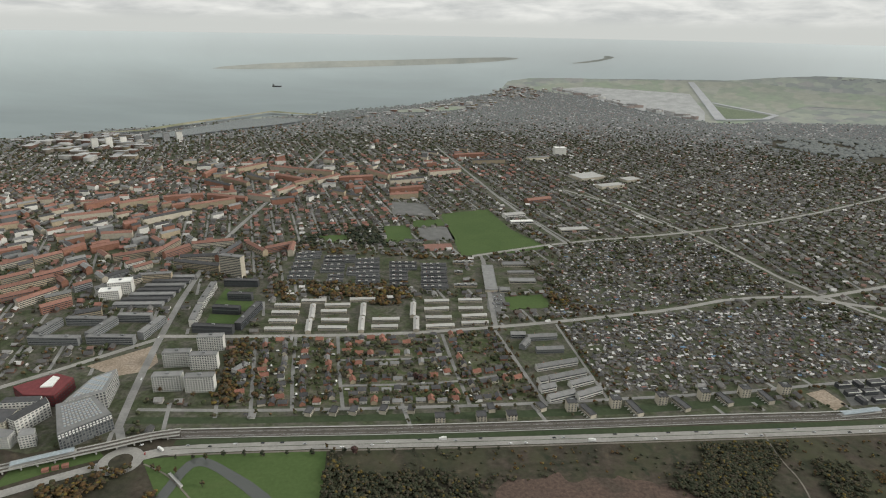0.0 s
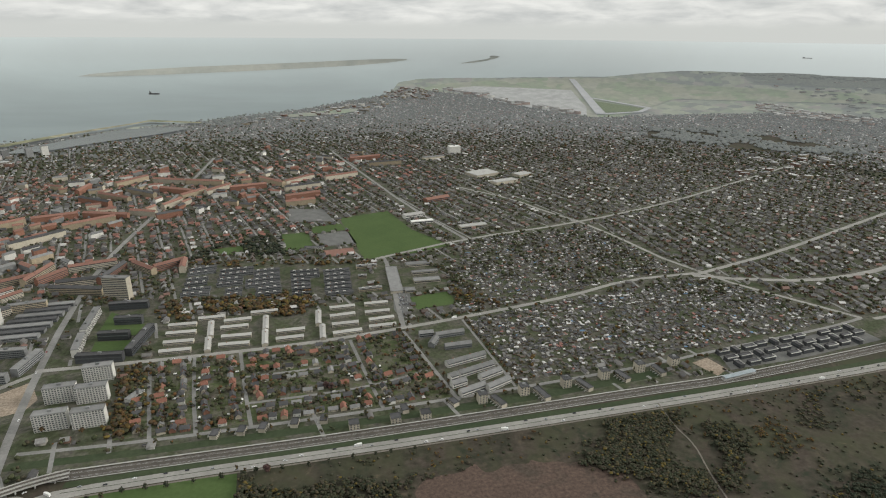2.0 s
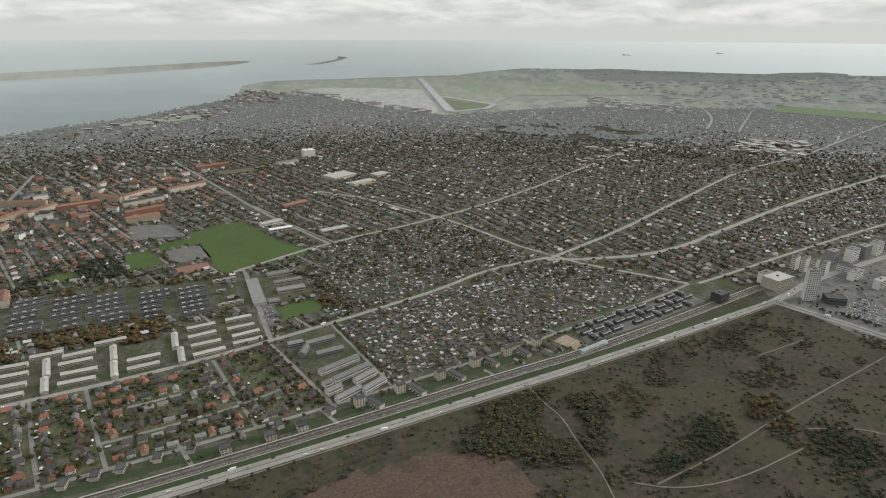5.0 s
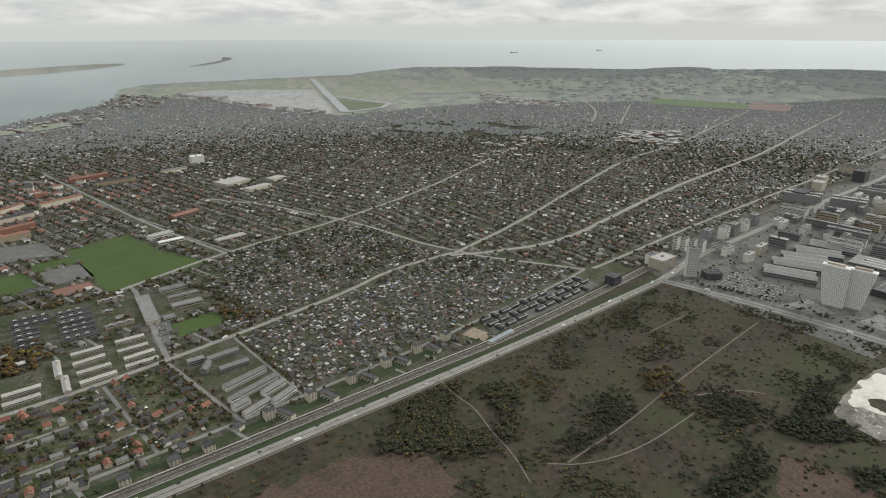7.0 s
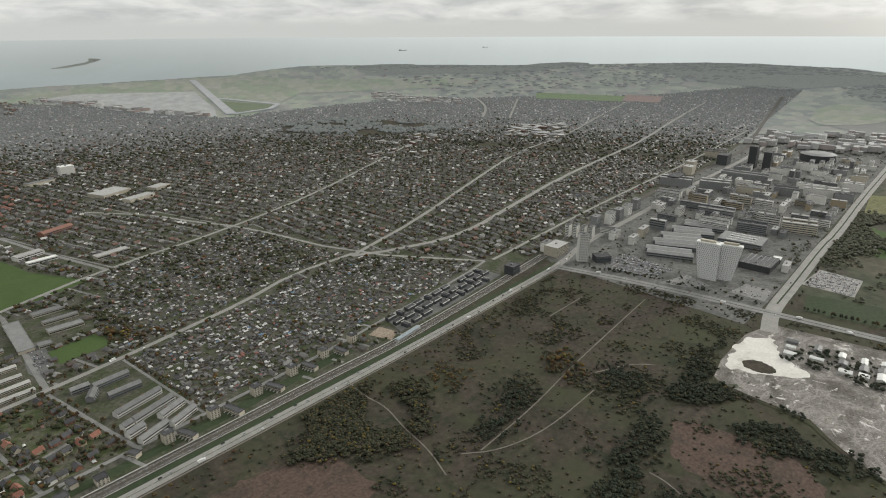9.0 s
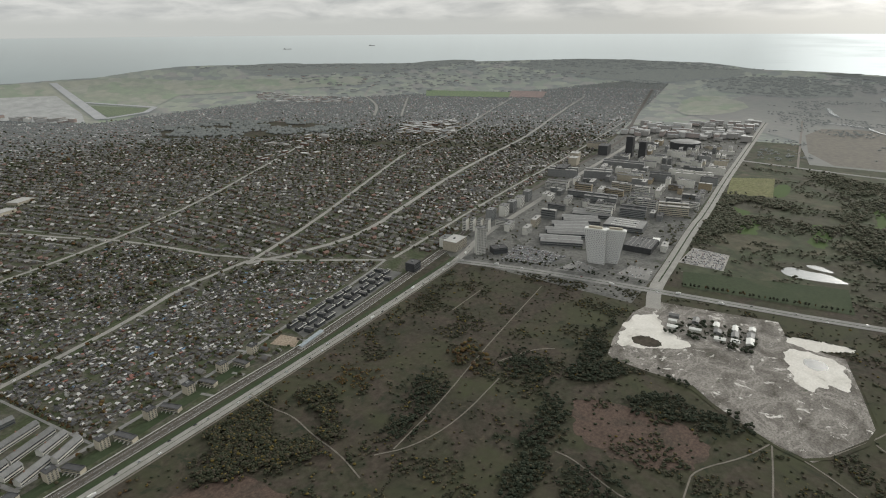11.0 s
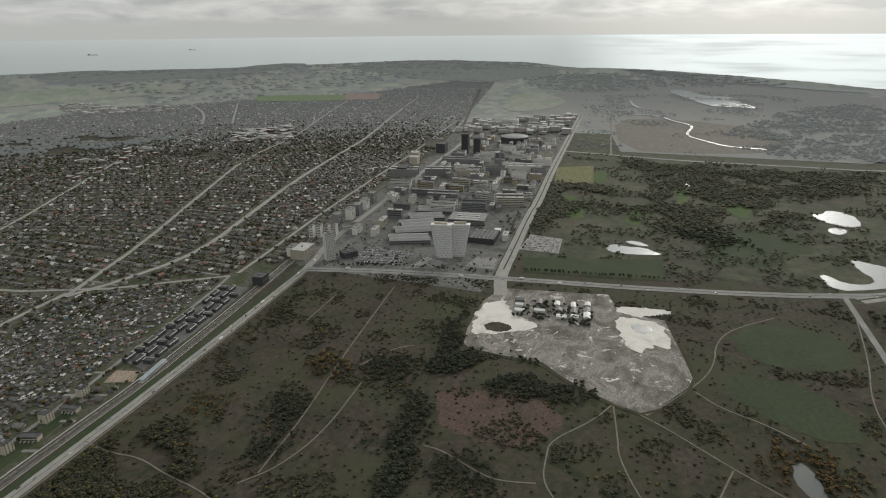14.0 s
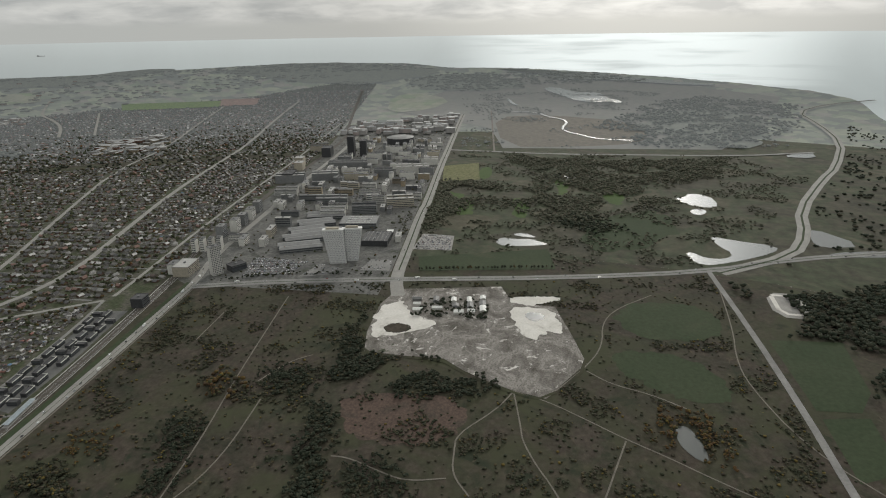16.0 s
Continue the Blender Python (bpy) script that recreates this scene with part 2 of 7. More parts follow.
COURT = plain("red_clay_court", (0.19, 0.10, 0.078), 0.12, 0.08)


def glassy():
    m, nt, b = material("window_glass", 0.12, 0.6)
    oi = nt.nodes.new("ShaderNodeObjectInfo")
    c = ramp_node(nt, ((0, (0.03, 0.035, 0.04)), (0.7, (0.06, 0.068, 0.075)), (1, (0.12, 0.13, 0.13))), oi.outputs["Random"])
    nt.links.new(c, b.inputs["Base Color"])
    return m


GLASS = glassy()
ROOF_TOWN = island("roofs_of_red_and_black", ((0, (0.22, 0.10, 0.075)), (0.2, (0.17, 0.08, 0.06)), (0.32, (0.055, 0.053, 0.052)), (0.6, (0.10, 0.097, 0.094)), (0.8, (0.17, 0.165, 0.155)), (0.9, (0.07, 0.05, 0.042)), (0.96, (0.42, 0.41, 0.39))), 0.65)
ROOF_MIX = island("roofs_of_slate_and_felt", ((0, (0.058, 0.056, 0.055)), (0.34, (0.085, 0.081, 0.078)), (0.56, (0.125, 0.118, 0.11)), (0.68, (0.080, 0.060, 0.050)), (0.75, (0.16, 0.090, 0.070)), (0.82, (0.21, 0.205, 0.195)), (0.93, (0.44, 0.43, 0.415))), 0.5)
ROOF_HUT = island("roofs_of_huts", ((0, (0.04, 0.04, 0.04)), (0.34, (0.085, 0.082, 0.08)), (0.55, (0.14, 0.134, 0.125)), (0.72, (0.26, 0.255, 0.24)), (0.78, (0.085, 0.068, 0.052)), (0.85, (0.48, 0.47, 0.455)), (0.96, (0.22, 0.095, 0.075)), (0.99, (0.10, 0.18, 0.28))), 0.5)
WALLS = island("house_walls", ((0, (0.17, 0.15, 0.125)), (0.3, (0.30, 0.285, 0.26)), (0.5, (0.14, 0.085, 0.065)), (0.72, (0.20, 0.165, 0.115)), (0.88, (0.45, 0.44, 0.41))))
# copies of roofs and walls for far houses, haze added as emission
ROOF_HAZED = paint_haze(island("hazed_roofs", ((0, (0.055, 0.054, 0.053)), (0.34, (0.085, 0.083, 0.08)), (0.58, (0.125, 0.12, 0.115)), (0.74, (0.15, 0.09, 0.075)), (0.84, (0.24, 0.235, 0.225)), (0.93, (0.36, 0.355, 0.34))), 0.6), 0.075)
WALLS_HAZED = paint_haze(island("hazed_walls", ((0, (0.17, 0.15, 0.125)), (0.3, (0.30, 0.285, 0.26)), (0.6, (0.2, 0.14, 0.11)), (0.88, (0.45, 0.44, 0.41)))), 0.06)
LEAF_MIX = island("mixed_foliage", ((0, (0.048, 0.058, 0.030)), (0.3, (0.064, 0.070, 0.038)), (0.55, (0.074, 0.065, 0.042)), (0.75, (0.058, 0.054, 0.038)), (0.9, (0.092, 0.074, 0.038)), (0.97, (0.13, 0.072, 0.032))), 0.9, 0.1, 0.8, 0.4)
LEAF_SCRUB = island("scrub_foliage", ((0, (0.037, 0.042, 0.026)), (0.35, (0.048, 0.050, 0.031)), (0.6, (0.060, 0.053, 0.038)), (0.82, (0.074, 0.063, 0.036)), (0.95, (0.12, 0.092, 0.030))), 0.9, 0.1, 0.8, 0.4)
# olive foliage lightened in colour for the haze over the golf course
LEAF_GOLF = island("haze_paled_copse", ((0, (0.080, 0.085, 0.060)), (0.4, (0.095, 0.097, 0.070)), (0.75, (0.11, 0.103, 0.076))), 0.9, 0.1, 0.5, 0.3)
LEAF_GOLD = island("autumn_foliage", ((0, (0.095, 0.058, 0.027)), (0.22, (0.105, 0.072, 0.028)), (0.42, (0.075, 0.052, 0.031)), (0.6, (0.056, 0.056, 0.029)), (0.8, (0.062, 0.05, 0.032)), (0.94, (0.15, 0.115, 0.035))), 0.9, 0.1, 0.8, 0.4)
LEAF_DARK = island("dark_thicket", ((0, (0.028, 0.036, 0.024)), (0.4, (0.036, 0.043, 0.029)), (0.7, (0.046, 0.049, 0.033)), (0.92, (0.058, 0.054, 0.035))), 0.9, 0.1, 0.8, 0.4)
# far foliage: haze put into a paler base colour and an emission
LEAF_HAZED = island("hazed_woodland", ((0, (0.075, 0.082, 0.066)), (0.4, (0.085, 0.09, 0.074)), (0.7, (0.095, 0.096, 0.078))), 0.95, 0.1, 0.8, 0.25)
paint_haze(LEAF_HAZED, 0.095)
ALUMINIUM = plain("white_aluminium_cladding", (0.60, 0.60, 0.59), 0.05, 0.3, 0.45, 0.5)
SHADOWGLASS = plain("grey_window_glass", (0.13, 0.14, 0.15), 0.1, 0.3, 0.2, 0.5)
CARPAINT = island("car_paint", ((0, (0.03, 0.03, 0.035)), (0.4, (0.12, 0.125, 0.13)), (0.62, (0.26, 0.27, 0.28)), (0.8, (0.15, 0.04, 0.035)), (0.84, (0.04, 0.06, 0.11)), (0.9, (0.5, 0.5, 0.5))), 0.3, 0.5)


def water(name, base, rough, wave):
    m, nt, b = material(name, rough, 0.5)
    b.inputs["IOR"].default_value = 1.33
    c = ramp_node(nt, ((0.35, [v * 0.88 for v in base]), (0.65, [v * 1.1 for v in base])), noise_node(nt, 0.0011, 6, 0.6, (1, 2.6, 1)))
    nt.links.new(c, b.inputs["Base Color"])
    bump = nt.nodes.new("ShaderNodeBump")
    bump.inputs["Strength"].default_value, bump.inputs["Distance"].default_value = 0.35, wave
    nt.links.new(noise_node(nt, 0.05, 4, 0.6), bump.inputs["Height"])
    nt.links.new(bump.outputs[0], b.inputs["Normal"])
    return m, nt, b


SEA, sea_nt, sea_b = water("sea_haze_sheen", (0.118, 0.147, 0.150), 0.6, 1.0)
# the sea is the backdrop of the far distance: its emission paints in the haze, more towards the horizon, and the sheen
# under the veiled sun
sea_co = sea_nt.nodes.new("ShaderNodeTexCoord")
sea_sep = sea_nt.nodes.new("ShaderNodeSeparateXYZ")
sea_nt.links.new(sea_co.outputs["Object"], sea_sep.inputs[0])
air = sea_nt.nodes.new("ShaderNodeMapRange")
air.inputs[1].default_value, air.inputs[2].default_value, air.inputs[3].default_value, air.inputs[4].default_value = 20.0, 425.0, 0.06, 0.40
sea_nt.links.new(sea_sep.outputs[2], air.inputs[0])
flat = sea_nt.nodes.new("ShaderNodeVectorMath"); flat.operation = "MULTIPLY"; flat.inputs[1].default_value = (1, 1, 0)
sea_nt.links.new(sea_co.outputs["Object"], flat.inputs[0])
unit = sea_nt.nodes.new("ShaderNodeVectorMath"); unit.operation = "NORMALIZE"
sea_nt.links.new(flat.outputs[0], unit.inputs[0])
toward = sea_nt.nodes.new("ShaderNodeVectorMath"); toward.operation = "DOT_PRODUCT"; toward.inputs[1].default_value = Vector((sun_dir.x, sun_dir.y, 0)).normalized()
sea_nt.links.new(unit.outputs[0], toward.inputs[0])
# painted sun glitter: an emissive wedge under the sun, broken by noise streaks
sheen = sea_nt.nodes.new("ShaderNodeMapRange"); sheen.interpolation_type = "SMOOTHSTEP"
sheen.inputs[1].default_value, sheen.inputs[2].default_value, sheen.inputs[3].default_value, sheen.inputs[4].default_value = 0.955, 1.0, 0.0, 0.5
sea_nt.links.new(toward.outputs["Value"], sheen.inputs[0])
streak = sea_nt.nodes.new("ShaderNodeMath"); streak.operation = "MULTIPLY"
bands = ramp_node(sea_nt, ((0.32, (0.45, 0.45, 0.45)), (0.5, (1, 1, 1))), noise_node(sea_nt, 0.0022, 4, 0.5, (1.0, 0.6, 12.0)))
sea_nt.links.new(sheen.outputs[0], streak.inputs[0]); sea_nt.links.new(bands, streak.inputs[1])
# broad painted haze, brighter on the sun's side of the sea
sunward_haze = sea_nt.nodes.new("ShaderNodeMapRange")
sunward_haze.inputs[1].default_value, sunward_haze.inputs[2].default_value, sunward_haze.inputs[3].default_value, sunward_haze.inputs[4].default_value = 0.2, 1.0, 0.0, 0.24
sea_nt.links.new(toward.outputs["Value"], sunward_haze.inputs[0])
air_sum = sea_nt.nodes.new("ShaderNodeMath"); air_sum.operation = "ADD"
sea_nt.links.new(air.outputs[0], air_sum.inputs[0]); sea_nt.links.new(sunward_haze.outputs[0], air_sum.inputs[1])
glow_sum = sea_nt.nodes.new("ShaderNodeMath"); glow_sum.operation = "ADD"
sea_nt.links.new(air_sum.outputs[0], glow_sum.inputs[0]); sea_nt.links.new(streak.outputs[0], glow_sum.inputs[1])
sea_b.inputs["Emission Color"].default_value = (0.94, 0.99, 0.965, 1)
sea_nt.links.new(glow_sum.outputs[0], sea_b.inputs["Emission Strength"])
POND = water("pond_water", (0.06, 0.065, 0.06), 0.2, 0.1)[0]

# pale grey base colour stands in for the haze over the islands
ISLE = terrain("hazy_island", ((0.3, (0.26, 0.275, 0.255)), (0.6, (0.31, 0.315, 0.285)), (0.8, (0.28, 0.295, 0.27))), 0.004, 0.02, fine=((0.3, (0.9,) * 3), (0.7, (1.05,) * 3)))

# ---- the lie of the land ----
EYE_Z, FLAT, REACH = 480.0, 3000.0, 1700.0


def lay(p):
    """Plan to world. Up to FLAT metres out nothing changes; past that the land draws in towards the eye along the line of sight, as the distance does behind a stage, so that the horizon stays within reach."""
    p = np.array(p, dtype=np.float64).reshape(-1, 3)
    d = np.maximum(np.hypot(p[:, 0], p[:, 1]), 1e-6)
    q = p.copy()
    q[:, 2] -= np.maximum(0, d * d - FLAT * FLAT) / 12742000.0
    s = np.where(d > FLAT, (FLAT + REACH * (1 - np.exp(-np.maximum(0, d - FLAT) / REACH))) / d, 1.0)
    eye = np.array((0, 0, EYE_Z))
    return eye + (q - eye) * s[:, None]


def lifted(p2, h):
    """Plan points with a height of h, more in the distance so that layers stay apart."""
    p2 = np.array(p2, dtype=np.float64).reshape(-1, 2)
    d = np.hypot(p2[:, 0], p2[:, 1])
    return np.column_stack([p2, h * (1 + np.clip((d - 2400) / 60, 0, 14))])


def mesh_object(name, verts, faces, mats, index=None, parent=None, smooth=False):
    me = bpy.data.meshes.new(name)
    verts, faces = np.asarray(verts, dtype=np.float32), np.asarray(faces, dtype=np.int32)
    k = faces.shape[1]
    me.vertices.add(len(verts)); me.vertices.foreach_set("co", verts.ravel())
    me.loops.add(faces.size); me.loops.foreach_set("vertex_index", faces.ravel())
    me.polygons.add(len(faces)); me.polygons.foreach_set("loop_start", np.arange(0, faces.size, k, dtype=np.int32))
    for m in mats if isinstance(mats, (list, tuple)) else [mats]:
        me.materials.append(m)
    if index is not None:
        me.polygons.foreach_set("material_index", np.asarray(index, dtype=np.int32))
    me.update(calc_edges=True)
    ob = new(name, me)
    ob.parent = parent
    return ob


def structure(ob, label, category):
    return tagged(ob, label, category, kind="structure")


def chaikin(pts, times=2, closed=False):
    pts = [np.array(p, float) for p in pts]
    for _ in range(times):
        out = []
        n = len(pts)
        for i in range(n if closed else n - 1):
            a, b = pts[i], pts[(i + 1) % n]
            out += [a * 0.75 + b * 0.25, a * 0.25 + b * 0.75]
        pts = out if closed else [pts[0]] + out + [pts[-1]]
    return [tuple(p) for p in pts]


def ribbon_arrays(pts, width, h, step=40.0):
    p = [np.array(pts[0], float)]
    for a, b in zip(pts, pts[1:]):
        a, b = np.array(a, float), np.array(b, float)
        n = max(1, int(np.linalg.norm(b - a) / step))
        p += [a + (b - a) * (i + 1) / n for i in range(n)]
    p = np.array(p)
    t = np.gradient(p, axis=0)
    t /= np.maximum(np.linalg.norm(t, axis=1), 1e-9)[:, None]
    nrm = np.column_stack([-t[:, 1], t[:, 0]])
    v = np.empty((2 * len(p), 2))
    v[0::2], v[1::2] = p - nrm * width / 2, p + nrm * width / 2
    i = np.arange(len(p) - 1)
    return lay(lifted(v, h)), np.column_stack([2 * i, 2 * i + 2, 2 * i + 3, 2 * i + 1])


def ribbon(name, pts, width, h, mat, label, category="road", smooth=1):
    v, f = ribbon_arrays(chaikin(pts, smooth) if smooth else pts, width, h)
    return structure(mesh_object(name, v, f, mat), label, category)


def shift(pts, off):
    """The line moved to its left by off metres."""
    p = np.array(pts, float)
    t = np.gradient(p, axis=0)
    t /= np.linalg.norm(t, axis=1)[:, None]
    return [tuple(a) for a in p + np.column_stack([-t[:, 1], t[:, 0]]) * off]


def patch(name, pts, h, mat, label, category="ground", smooth=0, far=None):
    """A sheet of ground cover over a stretch of the plan."""
    pts = chaikin(pts, smooth, True) if smooth else pts
    if smooth > 1:
        # uneven natural edge
        size = max(max(p[0] for p in pts) - min(p[0] for p in pts), max(p[1] for p in pts) - min(p[1] for p in pts))
        pts = [(x + size * 0.07 * noise.noise((x * 9 / size, y * 9 / size, 1)), y + size * 0.07 * noise.noise((x * 9 / size, y * 9 / size, 7))) for x, y in chaikin(pts, 2, True)]
    bm = bmesh.new()
    bm.faces.new([bm.verts.new((x, y, 0)) for x, y in pts])
    if max(math.hypot(x, y) for x, y in pts) > 2300:
        for ax in (0, 1):
            lo, hi = min(p[ax] for p in pts), max(p[ax] for p in pts)
            c = lo + 120
            while c < hi:
                n = [0, 0, 0]; n[ax] = 1
                q = [0, 0, 0]; q[ax] = c
                bmesh.ops.bisect_plane(bm, geom=bm.verts[:] + bm.edges[:] + bm.faces[:], plane_co=q, plane_no=n)
                c += 120
    bmesh.ops.triangulate(bm, faces=bm.faces[:])
    bmesh.ops.recalc_face_normals(bm, faces=bm.faces[:])
    co = lay(lifted([(v.co.x, v.co.y) for v in bm.verts], h))
    for v, c in zip(bm.verts, co):
        v.co = c
    me = bpy.data.meshes.new(name)
    bm.to_mesh(me); bm.free()
    me.materials.append(mat)
    # distant faces take the far material, which has haze painted in
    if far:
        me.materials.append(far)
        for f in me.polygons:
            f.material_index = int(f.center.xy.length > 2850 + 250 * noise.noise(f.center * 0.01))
    if len(me.polygons) and me.polygons[0].normal.z < 0:
        me.flip_normals()
    return structure(new(name, me), label, category)


def inside(p, poly):
    x, y = p[:, 0], p[:, 1]
    r = np.zeros(len(p), bool)
    n = len(poly)
    for i in range(n):
        (x1, y1), (x2, y2) = poly[i], poly[(i + 1) % n]
        if y1 != y2:
            r ^= ((y1 > y) != (y2 > y)) & (x < (x2 - x1) * (y - y1) / (y2 - y1) + x1)
    return r


def near_line(p, pts, w):
    r = np.zeros(len(p), bool)
    for a, b in zip(pts, pts[1:]):
        a, b = np.array(a, float), np.array(b, float)
        t = np.clip(((p - a) @ (b - a)) / ((b - a) @ (b - a)), 0, 1)
        r |= np.hypot(*(p - a - t[:, None] * (b - a)).T) < w
    return r


# coast as seen round the compass from under the camera
COAST = [(-1887, 2507), (-1734, 2649), (-1579, 2838), (-1371, 2982), (-1216, 3099), (-1051, 3332), (-739, 3508), (-473, 3780), (-235, 3965), (69, 4383), (403, 4869), (565, 5469), (589, 5960), (947, 6585), (1896, 6634), (3113, 6708), (4707, 7745), (5810, 6925), (6791, 5612), (8196, 4636), (9189, 3971), (9055, 2123), (7890, 1252), (7835, 515), (7182, -307), (6042, -1314), (4973, -1917), (4395, -1986), (3489, -1709), (3118, -1658)]
caz = np.degrees(np.arctan2([p[0] for p in COAST], [p[1] for p in COAST]))
cdd = np.hypot([p[0] for p in COAST], [p[1] for p in COAST])


def coast_at(az):
    """Distance of the shore in a direction."""
    az = np.asarray(az, float)
    base = np.interp(az, caz, cdd)
    return base * (1 + 0.004 * np.sin(az * 5.1) + 0.003 * np.sin(az * 13.7 + 1))


def polar(name, az, inner, outer, rings, mat, label, category, power=1.0):
    f = np.linspace(0, 1, rings) ** power
    A, Fm = np.meshgrid(np.radians(az), f)
    D = inner[None, :] + (outer - inner)[None, :] * Fm
    v = lay(np.column_stack([(D * np.sin(A)).ravel(), (D * np.cos(A)).ravel(), np.zeros(D.size)]))
    n = len(az)
    i, j = np.meshgrid(np.arange(n - 1), np.arange(rings - 1))
    a = (j * n + i).ravel()
    return structure(mesh_object(name, v, np.column_stack([a, a + n, a + n + 1, a + 1]), mat), label, category)


azs = np.linspace(-46, 124, 341)
sea_from = coast_at(azs)
polar("ground", np.linspace(-180, 180, 361), np.full(361, 1.0), np.full(361, 1250.0), 14, HEATH, "brown autumn heath with rough grass", "ground")
full = np.linspace(-180, 180, 721)
shore = np.where(np.abs(full - 39) < 85, np.interp(full, azs, sea_from), 30000.0)
polar("ground_mid", full, np.full(721, 1250.0), np.minimum(2950.0, shore), 36, FARLAND, "brown and olive rough land beyond the road", "ground")
polar("ground_far", full, np.minimum(2950.0, shore), shore, 80, LAND_HAZED, "flat green and brown farmland running to the coast", "ground", 1.4)
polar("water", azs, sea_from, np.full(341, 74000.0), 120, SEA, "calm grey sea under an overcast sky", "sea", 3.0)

# ---- roads and railway ----
MOTORWAY = [(-348, 576), (-318, 589), (-186, 599), (-51, 606), (87, 614), (229, 624), (375, 634), (525, 645), (748, 665), (898, 681), (1019, 693), (1164, 733), (1421, 756), (1872, 802), (2140, 822), (2465, 846), (2816, 891)]
RAIL = [(-337, 616), (-196, 624), (-54, 631), (92, 641), (242, 653), (398, 666), (553, 675), (714, 697), (886, 724), (1034, 749), (1265, 810), (1439, 820), (1829, 862), (2142, 875), (2688, 919), (2949, 1001), (4851, 1497)]
STREET_A = [(-396, 667), (-247, 668), (-61, 679), (92, 690), (251, 707), (417, 727), (507, 742), (639, 766), (817, 795), (914, 820)]
STREET_B = [(-456, 865), (-299, 869), (-77, 884), (57, 907), (183, 933), (307, 963), (434, 995), (570, 1050), (737, 1063)]
ROAD_L = [(724, 1052), (810, 1018), (953, 985), (1092, 1002), (1229, 1043), (1663, 1162), (2048, 1237), (2473, 1307), (3327, 1539), (4089, 1730)]
ROAD_L2 = [(724, 1052), (1011, 1153), (1398, 1330), (1916, 1558), (2385, 1639), (3157, 1918), (3780, 2131)]
ROAD_X = [(914, 820), (737, 1063), (649, 1425), (574, 1557), (521, 1695), (392, 1862)]
ROAD_N = [(74, 1254), (301, 1357), (618, 1437), (972, 1583), (1421, 1838), (1817, 2057)]
ROAD_K = [(301, 1357), (200, 1658), (81, 2144), (-21, 2558)]
ROAD_W = [(-399, 619), (-424, 724), (-450, 853), (-481, 1038), (-510, 1310), (-504, 1562), (-485, 1879), (-474, 2467)]
ROAD_T = [(-609, 712), (-557, 758), (-447, 862)]
ROAD_V = [(999, 687), (1048, 521), (1089, 292), (1142, -46), (1213, -338), (1309, -533), (1376, -756)]
ROAD_E = [(1011, 266), (1077, 286), (1137, 295), (1239, 303), (1554, 332), (1653, 334), (2097, 376), (2455, 403), (3462, 475)]
ROAD_S = [(2455, 403), (2405, -75), (2422, -375), (2424, -713), (2514, -1024)]
ROAD_SW = [(1213, -342), (953, -349), (733, -349), (579, -344), (475, -343)]
EXPRESS = [(1209, -363), (1333, -544), (1479, -622), (1700, -688), (2073, -888), (2262, -1005), (2710, -1206), (3198, -1306), (3661, -1366), (4028, -1650), (4276, -2037)]
ROAD_F = [(4057, 3701), (3574, 3317), (3291, 3090), (3048, 2780), (2830, 2552), (2549, 2327)]
ROAD_F2 = [(3426, 2790), (2623, 2191)]
ROAD_NS = [(2433, 207), (3638, 332)]
ROAD_C = [(934, 814), (1030, 826), (1328, 871), (1710, 918), (2226, 971), (3103, 1087)]
ROAD_G = [(96, 903), (149, 689)]
ROAD_H = [(204, 930), (236, 710)]
ROAD_J = [(90, 1268), (98, 1215), (98, 918)]

ribbon("road_motorway", MOTORWAY, 15.5, 0.45, PALEROAD, "pale worn dual carriageway with traffic", smooth=1)
ribbon("road_median", MOTORWAY[1:11], 0.8, 0.6, DARKGRASS, "narrow median strip of the carriageway", "median", 1)
ribbon("road_cycleway", shift(MOTORWAY[1:11], -10.5), 2.6, 0.4, PATHM, "pale cycle path beside the carriageway", "path")
ribbon("verge", shift(MOTORWAY[1:11], 13), 10, 0.3, DARKGRASS, "green verge between carriageway and railway", "verge")
ribbon("railway", RAIL, 15, 0.5, BALLAST, "dark ballast bed of the metro railway", "railway")
for k, off in enumerate((-4.6, -3.1, 3.1, 4.6)):
    ribbon("rail", shift(RAIL[:11], off), 0.22, 0.75, STEEL, "steel running rail on the ballast bed", "rail")
ribbon("trim_noise_wall", shift(RAIL[:10], 10.0), 2.2, 0.9, CONCRETE, "pale concrete strip along the railway", "strip")
ribbon("trim_kerb_wall", shift(RAIL[:10], -7.9), 1.2, 0.9, CONCRETE, "low concrete wall along the railway", "wall")
ROAD_ORDER = ["road_garden", "road_hedge", "road_lane", "road_edge", "road_town", "road_school", "road_market", "road_fen", "road_fork", "road_oblique", "road_cross", "road_heath", "road_west", "road_allee", "road_long", "road_north", "road_far", "road_south", "road_express", "road_boulevard", "road_wide"]
